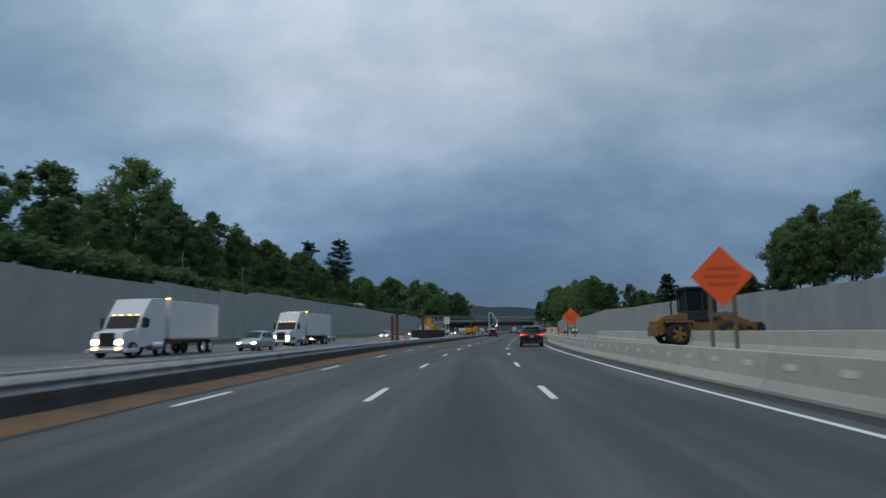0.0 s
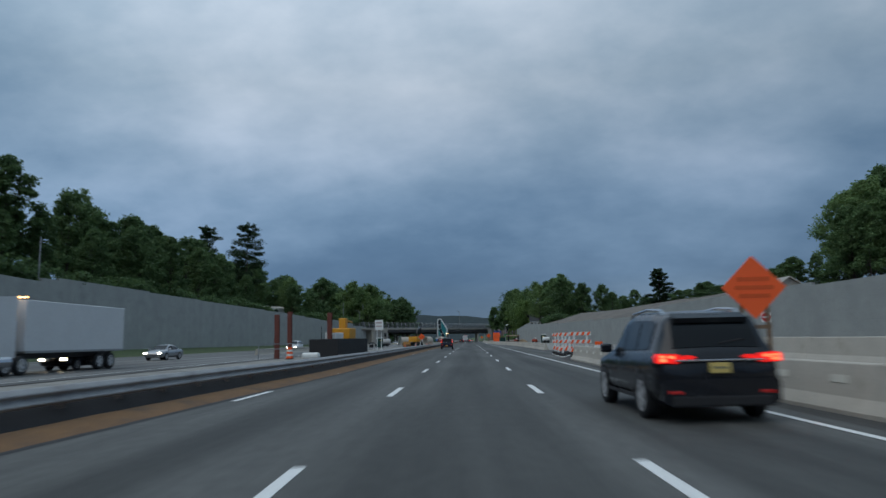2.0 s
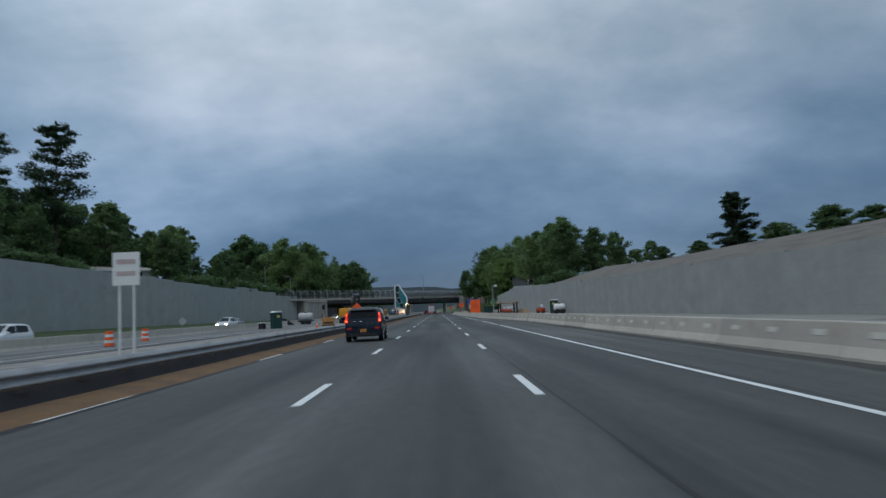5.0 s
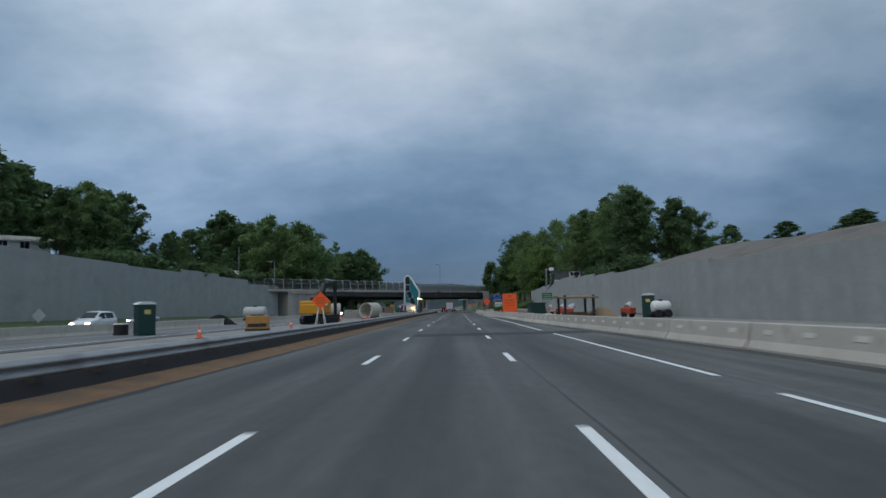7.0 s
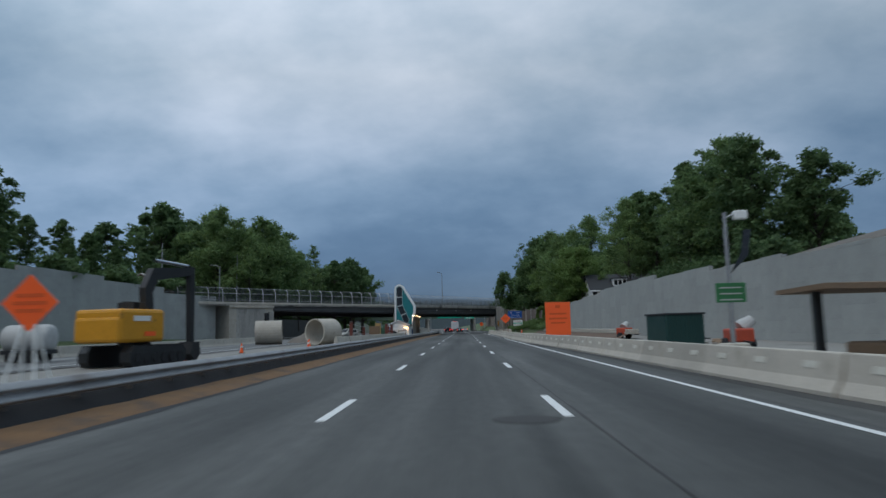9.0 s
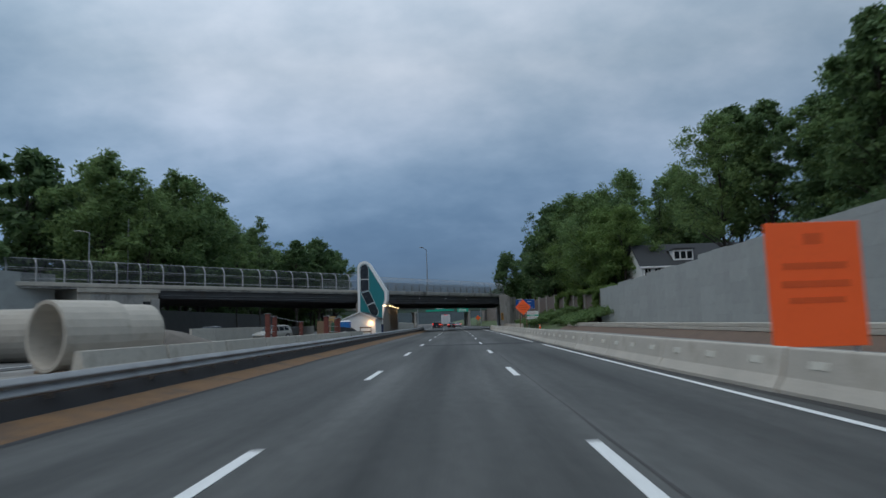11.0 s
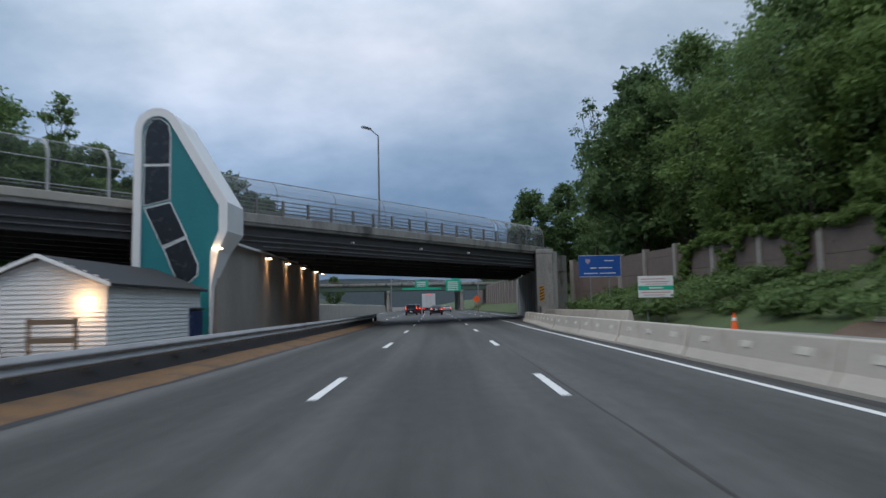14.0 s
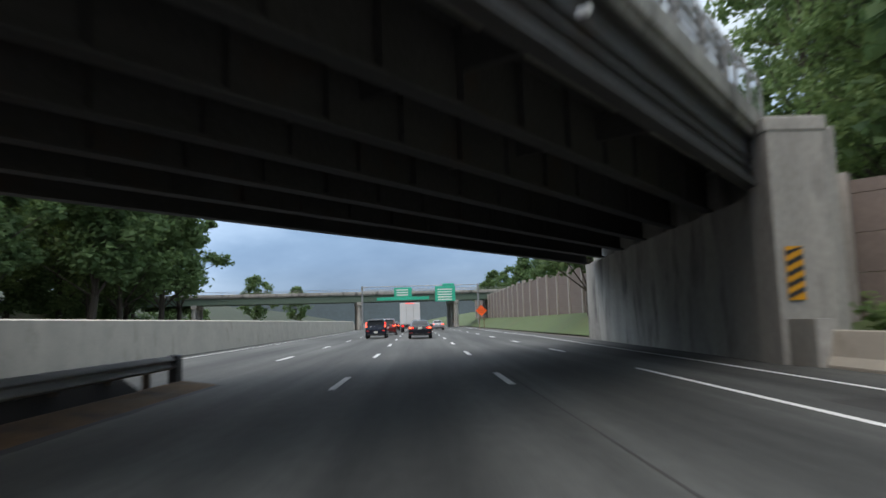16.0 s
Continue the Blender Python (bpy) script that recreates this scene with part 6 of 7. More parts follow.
for s, la, st, pm, lb, g_y, r_y, w_y in ((48, -20.0, SUV, CAR_SILVER, "silver oncoming sport utility car with lit headlights", (0.55, 3.0), (0.08, 0.31), (2.65, 3.42)),
                                         (78, -24.5, SEDAN, CAR_DARK, "dark oncoming sedan with lit headlights", (1.05, 3.2), (0.65, 1.4), (2.75, 3.5)),
                                         (100, -29, SEDAN, CAR_SILVER, "silver oncoming sedan with lit headlights", (1.05, 3.2), (0.65, 1.4), (2.75, 3.5)),
                                         (204, -31, SUV, CAR_WHITE, "white oncoming sport utility car with lit headlights", (0.55, 3.0), (0.08, 0.31), (2.65, 3.42)),
                                         (222, -35, SEDAN, CAR_SILVER, "silver oncoming sedan with lit headlights", (1.05, 3.2), (0.65, 1.4), (2.75, 3.5)),
                                         (284, -27, SEDAN, CAR_SILVER, "silver oncoming sedan with lit headlights", (1.05, 3.2), (0.65, 1.4), (2.75, 3.5)),
                                         (300, -25, SUV, CAR_DARK, "dark oncoming sport utility car with lit headlights", (0.55, 3.0), (0.08, 0.31), (2.65, 3.42)),
                                         (150, -29.5, SUV, CAR_WHITE, "white oncoming sport utility car with lit headlights", (0.55, 3.0), (0.08, 0.31), (2.65, 3.42))):
    zz = float(np.interp(la, [-40, -29, -17.5], [0.25, 0.1, 0.0]))
    car("oncoming_car", place(s + 4.7, la, zz, 180), st, pm, lb, (0.95, 3.7), 0.34, 0.91, "head", g_y, r_y, w_y, ((0.45, 0.86, 0.8, 0.92),), False, SIGN_WHITE, (2.0,), "oncoming cars")


car("parked_van", place(309.2, -18.8, 0, 155), SUV, mat("dusty_grey_car_paint", (0.30, 0.29, 0.26), 0.4, vary=0.15), "dusty grey parked work vehicle among the debris", (0.92, 3.68), 0.36, 0.93, "off", (0.55, 3.0), (0.08, 0.31), (2.65, 3.42), ((0.55, 0.9, 0.9, 1.02),), False, SIGN_WHITE, (1.35, 2.2))


def box_truck(m, label):
    root = thing("box_truck", m, label, "truck")
    Geo().box(-1.28, 1.28, 0, 7.5, 1.0, 3.75, 0.04).part("cargo_box", TRAILER, root, "white cargo box")
    Geo().box(-1.2, -0.02, -0.03, 0.0, 1.15, 3.55, 0.01).part("rear_door", TRAILER, root)
    Geo().box(0.02, 1.2, -0.03, 0.0, 1.15, 3.55, 0.01).part("rear_door", TRAILER, root)
    for x in (-0.45, 0.45):
        Geo().tube((x, -0.06, 1.2), (x, -0.06, 3.5), 0.018, n=6).part("lock_rod", STEEL, root)
    Geo().box(-0.5, 0.5, -0.04, 0.0, 3.6, 3.7).part("top_lights", TAIL, root, "lit red marker lights")
    Geo().box(-0.5, 0.5, 0.4, 7.3, 0.75, 1.0).part("frame", DARK_METAL, root)
    Geo().box(-1.15, 1.15, -0.05, 0.1, 0.5, 0.65, 0.02).part("bumper_bar", DARK_METAL, root)
    for sx in (-1, 1):
        Geo().box(sx * 0.95 - 0.16, sx * 0.95 + 0.16, -0.06, 0.02, 0.72, 0.92, 0.02).part("tail_light", TAIL, root, "lit red tail light")
    Geo().prism([(7.6, 0.6), (9.6, 0.6), (9.6, 1.6), (9.0, 1.75), (8.6, 2.7), (7.6, 2.75)], -1.1, 1.1, "x").part("cab", TRAILER, root)
    for y in (1.6, 2.7, 8.7):
        for sx in (-1, 1):
            wheel(root, sx * 1.05, y, 0.5, 0.3, sx, DARK_METAL)


box_truck(place(432, -1.0), "white box truck seen from behind with lit lights")


def semi(m, label, back=-20.0):
    """An articulated lorry; y = 0 at the front bumper, its body runs back along -y."""
    root = thing("semi_truck", m, label, "truck", "oncoming trucks")
    Geo().box(-1.3, 1.3, back, -5.6, 1.15, 3.85, 0.04).part("trailer_box", TRAILER, root, "plain white trailer box")
    Geo().box(-1.31, 1.31, back, -5.6, 1.1, 1.22).part("trailer_rail", STEEL, root)
    Geo().box(-0.6, 0.6, back + 0.2, -0.6, 0.8, 1.1).part("frame", DARK_METAL, root)
    Geo().prism([(0, 0.55), (0, 1.25), (-0.15, 1.6), (-1.5, 1.85), (-1.55, 0.55)], -0.98, 0.98, "x").part("bonnet", TRAILER, root)
    Geo().prism([(-1.5, 0.6), (-1.5, 1.85), (-2.05, 2.75), (-3.0, 3.85), (-5.0, 4.0), (-5.0, 0.9)], -1.2, 1.2, "x").part("cab", TRAILER, root, "white cab with roof fairing")
    Geo().prism([(-1.52, 1.9), (-2.03, 2.68), (-2.05, 2.7), (-1.5, 1.88)], -1.05, 1.05, "x").part("visor_edge", DARK_METAL, root)
    Geo().add([(-1.08, -1.50, 1.9), (1.08, -1.50, 1.9), (1.05, -2.01, 2.72), (-1.05, -2.01, 2.72)], [(0, 1, 2, 3)]).part("windscreen", GLASS, root, "dark windscreen")
    for sx in (-1, 1):
        Geo().box(sx * 1.2 - 0.01, sx * 1.2 + 0.012, -2.9, -1.95, 1.95, 2.55, 0.01).part("side_window", GLASS, root)
        Geo().box(sx * 0.78 - 0.2, sx * 0.78 + 0.2, -0.1, 0.03, 0.86, 1.16, 0.05).part("head_light", HEAD, root, "lit head light")
        Geo().box(sx * 0.78 - 0.16, sx * 0.78 + 0.16, -0.05, 0.09, 0.5, 0.68, 0.03).part("fog_light", AMBER, root, "lit amber fog light")
        Geo().box(sx * 1.45 - 0.12, sx * 1.45 + 0.12, -1.9, -1.78, 1.9, 2.6, 0.03).part("mirror", DARK_METAL, root)
        Geo().box(sx * 1.25 - 0.12, sx * 1.25 + 0.12, -1.45, 0.05, 0.35, 0.6, 0.04).part("fender_step", TRAILER, root)
        Geo().tube((sx * 1.05, -3.2, 0.7), (sx * 1.05, -4.6, 0.7), 0.32, n=14).part("fuel_tank", CHROME, root)
    for x in (-0.8, -0.3, 0.3, 0.8):
        Geo().box(x - 0.07, x + 0.07, -2.12, -2.02, 2.74, 2.8, 0.01).part("roof_marker", AMBER, root, "lit amber marker light")
    Geo().box(-0.5, 0.5, 0.0, 0.04, 0.75, 1.6, 0.03).part("grille", DARK_METAL, root, "dark grille")
    Geo().box(-1.15, 1.15, -0.25, 0.08, 0.35, 0.6, 0.05).part("bumper", CHROME, root)
    Geo().box(-1.3, 1.3, -5.62, -5.58, 3.95, 4.03).part("top_markers", AMBER, root, "lit amber markers")
    for y in (-1.1, -4.4, -5.6, back + 2.6, back + 1.3):
        for sx in (-1, 1):
            wheel(root, sx * 1.05, y, 0.5, 0.32, sx, ALLOY)


semi(place(34.0, -23.3, 0.06, 180), "white articulated truck with lit headlights on the opposite road", -14.0)
semi(place(67.0, -23.9, 0.06, 180), "white articulated truck with plain trailer and lit headlights", -15.5)


# ---- site machines and gear ----
def cone(m, first=[]):
    root = thing("traffic_cone", m, "orange traffic cone with a white band", "traffic cone", "traffic cones")
    Geo().tube((0, 0, 0.03), (0, 0, 0.7), 0.14, 0.03, 14).part("cone_body", ORANGE, root)
    Geo().tube((0, 0, 0.38), (0, 0, 0.5), 0.092, 0.072, 14).part("band", SIGN_WHITE, root)
    Geo().box(-0.18, 0.18, -0.18, 0.18, 0, 0.035, 0.01).part("base", DARK, root)
    return root


c0 = cone(place(262, -12.5))
for s, la in ((252, -13.5), (246, -12.2), (238, -15.0), (225, -13.6), (203, -13), (329, 12.0), (208, -16.4), (186, -14.0), (232, -18)):
    copy_thing(c0, place(s, la, 0.1 if la > 0 else -0.02))


def drum(m):
    root = thing("traffic_drum", m, "orange and white striped traffic drum", "traffic drum", "traffic drums")
    for k, mm in enumerate((ORANGE, SIGN_WHITE, ORANGE, SIGN_WHITE, ORANGE)):
        Geo().tube((0, 0, 0.08 + k * 0.19), (0, 0, 0.08 + k * 0.19 + 0.185), 0.29 - k * 0.012, 0.285 - k * 0.012, 16).part("band", mm, root)
    Geo().tube((0, 0, 0), (0, 0, 0.08), 0.36, 0.34, 16).part("base", DARK, root)
    return root


d0 = drum(place(97.5, -15.6))
for s, la in ((80.3, 8.0), (87, 17.5), (150, -21.0), (160, -23.0)):
    copy_thing(d0, place(s, la, -0.02 if la < 0 else 0.0))


def barricade(m):
    root = thing("barricade", m, "tall barricade with three orange and white striped rails", "barricade", "striped barricades")
    for x in (-0.40, 0.40):
        Geo().box(x - 0.07, x + 0.07, -0.04, 0.04, 0.05, 1.6, 0.01).part("upright", SIGN_WHITE, root)
        Geo().box(x - 0.2, x + 0.2, -0.62, 0.62, 0.0, 0.06, 0.01).part("foot", SIGN_WHITE, root)
        Geo().box(x - 0.26, x + 0.26, -0.24, 0.2, 0.06, 0.27, 0.08).part("sandbag", DARK, root, "dark sandbag laid over the foot")
    for z in (0.42, 0.93, 1.42):
        Geo().box(-0.66, 0.66, -0.07, -0.04, z, z + 0.22, 0.008).part("rail", SIGN_WHITE, root)
        for k in range(4):
            x = -0.645 + k * 0.335
            Geo().prism([(x, z + 0.005), (x + 0.16, z + 0.005), (x + 0.28, z + 0.215), (x + 0.12, z + 0.215)], -0.075, -0.07, "y").part("stripe", ORANGE, root)
    return root


b0 = barricade(place(81.2, 7.05))
for s, la in ((85.4, 6.9), (88.4, 7.0), (92.5, 7.3)):
    copy_thing(b0, place(s, la, 0, random.uniform(-6, 6)))


def toilet(m, label):
    root = thing("portable_toilet", m, label, "portable toilet", "portable toilets")
    Geo().box(-0.56, 0.56, -0.56, 0.56, 0.0, 2.1, 0.05).part("cabin", GREEN_PLASTIC, root)
    Geo().prism([(-0.6, 2.1), (0.6, 2.1), (0.5, 2.22), (0.2, 2.3), (-0.2, 2.3), (-0.5, 2.22)], -0.6, 0.6, "y").part("roof", SIGN_WHITE, root, "white domed roof")
    Geo().box(-0.42, 0.42, -0.585, -0.555, 0.12, 1.95, 0.01).part("door", GREEN_PLASTIC, root)
    Geo().box(-0.2, 0.2, -0.6, -0.585, 1.45, 1.75).part("notice", PLATE, root, "yellow notice")
    for z in (0.4, 0.9, 1.4):
        for sx in (-1, 1):
            Geo().box(sx * 0.57 - 0.015, sx * 0.57 + 0.015, -0.45, 0.45, z, z + 0.3, 0.01).part("side_panel", GREEN_PLASTIC, root)


toilet(place(193.3, -20.5, -0.02, 42), "dark green portable toilet with white roof in the work zone")
toilet(place(213.9, 19.0, 0.02, -20), "dark green portable toilet with white roof by the wall")


def tank(m, label, r=0.75, l=2.6, z=1.35, mm=None):
    root = thing("water_tank", m, label, "tank trailer")
    n = 18
    g = Geo()
    prof = [(-l / 2, 0.0), (-l / 2, r * 0.7), (-l / 2 + 0.12, r * 0.95), (-l / 2 + 0.3, r), (l / 2 - 0.3, r), (l / 2 - 0.12, r * 0.95), (l / 2, r * 0.7), (l / 2, 0.0)]
    vs = [(x, rr * math.cos(2 * math.pi * i / n), z + rr * math.sin(2 * math.pi * i / n)) for i in range(n) for x, rr in prof]
    k = len(prof)
    g.add(vs, [(i * k + j, ((i + 1) % n) * k + j, ((i + 1) % n) * k + j + 1, i * k + j + 1) for i in range(n) for j in range(k - 1)])
    g.part("vessel", mm or CLOTH, root, "", None, True)
    Geo().box(-l / 2, l / 2, -0.5, 0.5, z - r - 0.1, z - r + 0.12, 0.02).part("frame", DARK_METAL, root)
    for sx in (-1, 1):
        for x in (-0.45, 0.45):
            Geo().tube((x, sx * 0.75 - 0.1, 0.36), (x, sx * 0.75 + 0.1, 0.36), 0.36, n=16).part("wheel", DARK, root)
    Geo().tube((0, 0, z + r - 0.05), (0, 0, z + r + 0.12), 0.22, n=12).part("hatch", DARK_METAL, root)
    for sx in (-1, 1):
        Geo().tube((sx * l * 0.28, 0, z - r * 1.02), (sx * l * 0.28, 0, z + r * 1.02), 0.015, n=5).part("strap", DARK_METAL, root)


tank(place(227.9, -23.4, 0.0), "pale round water tank on a wheeled trailer")
tank(place(211.0, 19.3, 0.02), "white plastic tank on a low wheeled frame", 0.55, 1.7, 1.0, SIGN_WHITE)


def excavator(m):
    root = thing("excavator", m, "yellow tracked excavator with raised dark arm", "excavator")
    for sy in (-1, 1):
        pts = [(-2.1, 0.25), (-1.85, 0.03), (1.85, 0.03), (2.1, 0.25), (2.1, 0.65), (1.85, 0.92), (-1.85, 0.92), (-2.1, 0.65)]
        g = Geo().prism(pts, sy * 1.25 - 0.3, sy * 1.25 + 0.3, "y")
        for k in range(14):
            x = -1.8 + k * 0.28
            g.box(x - 0.03, x + 0.03, sy * 1.25 - 0.32, sy * 1.25 + 0.32, 0.9, 0.96)
            g.box(x - 0.03, x + 0.03, sy * 1.25 - 0.32, sy * 1.25 + 0.32, 0.0, 0.05)
        g.part("track", DARK_METAL, root, "muddy steel track")
        for k in range(6):
            x = -1.6 + k * 0.64
            Geo().tube((x, sy * 1.56, 0.4), (x, sy * 1.6, 0.4), 0.24, n=12).part("roller", DARK, root)
    Geo().tube((0, 0, 0.9), (0, 0, 1.1), 0.8, n=20).part("turntable", DARK_METAL, root)
    Geo().box(-2.6, 0.6, -1.35, 1.35, 1.08, 2.55, 0.16).part("engine_house", YELLOW, root, "yellow engine housing")
    Geo().box(-2.7, -2.2, -1.3, 1.3, 1.1, 2.2, 0.14).part("counterweight", YELLOW, root)
    Geo().box(-1.7, -0.5, -1.37, -1.35, 2.02, 2.25).part("name_bar", SIGN_WHITE, root, "plain pale name bar")
    Geo().box(-0.9, -0.1, -1.37, -1.35, 1.35, 1.55).part("mark", ORANGE, root)
    Geo().prism([(0.2, 1.1), (1.75, 1.1), (1.85, 1.8), (1.5, 2.95), (0.3, 2.95)], 0.35, 1.35, "y").part("cab", DARK_METAL, root)
    Geo().box(0.4, 1.4, 1.352, 1.37, 1.7, 2.8).part("cab_window", GLASS, root)
    Geo().add([(1.87, 0.42, 1.82), (1.87, 1.28, 1.82), (1.54, 1.28, 2.9), (1.54, 0.42, 2.9)], [(0, 1, 2, 3)]).part("cab_screen", GLASS, root)
    for x in (-2.2, -1.4, -0.6):
        Geo().tube((x, -1.1, 2.5), (x, -1.1, 2.85), 0.02, n=5).part("handrail_post", DARK_METAL, root)
    Geo().tube((-2.2, -1.1, 2.85), (-0.6, -1.1, 2.85), 0.02, n=5).part("handrail", DARK_METAL, root)
    Geo().prism([(0.5, 1.4), (1.1, 1.4), (0.9, 3.4), (1.3, 4.0), (4.4, 4.4), (4.4, 4.8), (0.9, 4.55), (0.3, 3.6)], -0.35, 0.05, "y").part("boom", DARK_METAL, root, "dark boom")
    Geo().prism([(4.05, 4.85), (4.5, 4.8), (4.5, 0.9), (4.2, 0.8)], -0.3, 0.0, "y").part("stick", DARK_METAL, root, "dark vertical stick")
    Geo().tube((1.2, -0.15, 4.95), (4.0, -0.15, 4.85), 0.09, n=10).part("cylinder", CHROME, root)
    Geo().prism([(4.0, 1.0), (4.6, 1.0), (4.7, 0.4), (4.3, 0.02), (3.8, 0.4)], -0.6, 0.3, "y").part("bucket", DARK_METAL, root)


excavator(place(221.6, -14.5, 0.0, 73) @ Matrix.Diagonal((0.82, 0.92, 0.98, 1.0)))


def pipe(m, r, l, label, t=0.13):
    root = thing("concrete_pipe", m, label, "concrete pipe", "concrete pipes")
    n = 28
    vs = []
    for x, rr in ((-l / 2, r), (l / 2, r), (l / 2, r - t), (-l / 2, r - t)):
        vs += [(x, rr * math.cos(2 * math.pi * i / n), r + rr * math.sin(2 * math.pi * i / n)) for i in range(n)]
    fs = [(a * n + i, a * n + (i + 1) % n, ((a + 1) % 4) * n + (i + 1) % n, ((a + 1) % 4) * n + i) for a in range(4) for i in range(n)]
    Geo().add(vs, fs).part("shell", CONCRETE, root)
    for x in (-l * 0.4, l * 0.4):
        Geo().box(x - 0.1, x + 0.1, -r * 0.7, r * 0.7, -0.02, 0.08).part("timber_chock", WOOD, root)


pipe(place(267.3, -21.6, 0, 12), 1.35, 2.9, "large pale concrete pipe lying on timbers")
pipe(place(258.5, -13.6, 0, 60), 1.3, 2.5, "large concrete pipe section lying open towards the road")
pipe(place(263.2, -14.4, 0, 62), 1.3, 2.5, "large concrete pipe section lying behind another")


def pile_rig():
    for s, la, h in ((101.6, -17.9, 4.1), (107.2, -18.2, 4.6), (101.5, -12.9, 4.15)):
        root = thing("steel_pile", place(s, la, -0.02), "upright rust red steel pile in the work zone", "steel pile", "steel piles")
        Geo().box(-0.2, 0.2, -0.02, 0.02, -0.1, h).part("web", RED_STEEL, root)
        for y in (-0.19, 0.19):
            Geo().box(-0.2, 0.2, y - 0.02, y + 0.02, -0.1, h).part("flange", RED_STEEL, root)
    root = thing("work_platform", place(104.5, -12.5, -0.02, -8), "black draped work platform with a yellow machine body", "machine")
    Geo().box(-1.4, 1.4, -4.6, 4.6, 0.0, 1.72, 0.06).part("black_cover", DARK, root, "black draped cover")
    Geo().box(-0.9, 0.9, 0.2, 2.2, 1.7, 2.75, 0.08).part("machine_body", YELLOW, root, "yellow machine body")
    Geo().box(-0.6, 0.5, -2.6, -0.4, 1.7, 2.3, 0.06).part("engine_box", SIGN_WHITE, root)
    Geo().box(-0.35, 0.35, 0.6, 1.3, 2.7, 3.75, 0.06).part("mast", YELLOW, root, "yellow mast")
    Geo().tube((0, 0.9, 3.6), (0.1, 3.4, 3.4), 0.09, n=8).part("arm", YELLOW, root)
    Geo().tube((-0.8, -3.0, 1.7), (-0.8, -3.0, 2.9), 0.03, n=6).part("exhaust", DARK_METAL, root)
    root = thing("pipe_rail", place(97.0, -16.6), "pale horizontal rail between the steel piles", "rail")
    for z in (0.9, 1.35):
        Geo().tube((-1.6, 0, z), (1.6, 7.0, z), 0.04, n=6).part("tube", STEEL, root)
    for x, y in ((-1.6, 0), (0, 3.5), (1.6, 7.0)):
        Geo().tube((x, y, -0.02), (x, y, 1.4), 0.04, n=6).part("post", STEEL, root)
    bag = thing("sand_bag", place(97.0, -13.6, -0.02), "white bulging material bag on the gravel", "bag")
    Geo().box(-0.75, 0.75, -0.4, 0.4, 0, 0.55, 0.2).part("sack", SIGN_WHITE, bag)


pile_rig()


def shelter():
    root = thing("site_shelter", place(206.2, 10.85, 0), "open shelter with a brown sloped roof on dark posts", "shelter")
    Geo().prism([(-1.2, 1.90), (-1.2, 2.02), (1.8, 2.20), (4.4, 2.14), (4.4, 2.02), (1.8, 2.06)], -1.7, 1.5, "x").part("roof", WOOD, root, "brown board roof")
    for x in (-1.2, 1.2):
        for y in (-0.5, 3.2):
            Geo().box(x - 0.1, x + 0.1, y - 0.1, y + 0.1, 0, 2.2, 0.01).part("post", DARK_METAL, root)
    Geo().box(-0.9, 0.9, 0.4, 2.6, 0, 0.75, 0.08).part("timber_stack", WOOD, root, "stack of brown timber")


shelter()


def light_mast():
    root = thing("camera_mast", place(214.2, 9.3), "pale steel mast with camera arm and a green sign", "mast")
    Geo().tube((0, 0, 0), (0, 0, 5.0), 0.09, 0.06, 10).part("pole", STEEL, root)
    Geo().tube((0, 0, 4.8), (0.55, 0, 5.05), 0.035, n=6).part("arm", STEEL, root)
    Geo().box(0.3, 0.75, -0.12, 0.12, 4.75, 5.05, 0.04).part("camera_housing", SIGN_WHITE, root)
    Geo().add([(0.05, -0.02, 2.9), (0.7, -0.02, 3.5), (0.85, -0.02, 4.4), (0.6, -0.02, 4.4), (0.45, -0.02, 3.6)], [(0, 1, 2, 3, 4)]).part("solar_panel", SOLAR, root)
    Geo().box(-0.5, 0.5, -0.1, -0.07, 1.95, 2.6, 0.02).part("green_board", mat("site_green", (0.025, 0.15, 0.05), 0.6), root, "green information board")
    for z in (2.4, 2.2, 2.0):
        Geo().box(-0.36, 0.36, -0.106, -0.098, z + 0.02, z + 0.06).part("print_bar", CLOTH, root)
    Geo().box(-0.4, 0.4, -0.4, 0.4, 0, 0.6, 0.05).part("base_block", CONCRETE, root)


light_mast()
root = thing("site_container", place(218.6, 8.75, 0, 4), "dark green ribbed site box", "container")
Geo().box(-0.75, 0.75, -1.1, 1.1, 0.0, 1.65, 0.05).part("box", GREEN_PLASTIC, root)
for k in range(9):
    Geo().box(-0.6 + k * 0.15 - 0.02, -0.6 + k * 0.15 + 0.02, -1.13, -1.09, 0.1, 1.55).part("rib", GREEN_PLASTIC, root)
Geo().box(-0.8, 0.8, -1.15, 1.15, 1.62, 1.7, 0.02).part("lid", DARK_METAL, root)


def mixer(m):
    root = thing("towed_mixer", m, "small red towed mixer with a pale drum", "mixer", "red site mixers")
    Geo().box(-0.5, 0.5, -0.6, 0.5, 0.4, 1.0, 0.08).part("engine_cover", mat("site_red", (0.42, 0.06, 0.025), 0.5), root)
    Geo().tube((0.2, 0.2, 1.0), (0.75, 0.2, 1.4), 0.38, 0.22, 14).part("drum", CLOTH, root)
    for sx in (-1, 1):
        Geo().tube((sx * 0.6 - 0.07, 0, 0.3), (sx * 0.6 + 0.07, 0, 0.3), 0.3, n=14).part("wheel", DARK, root)
    Geo().tube((0, -0.6, 0.45), (0, -1.5, 0.4), 0.04, n=6).part("drawbar", DARK_METAL, root)
    return root


x0 = mixer(place(222, 12.6))
for s, la in ((252, 14.6), (231, 13.2), (90, -30.5), (212, 16.5)):
    copy_thing(x0, place(s, la, 0.1 if la < 0 else 0.0, 40))


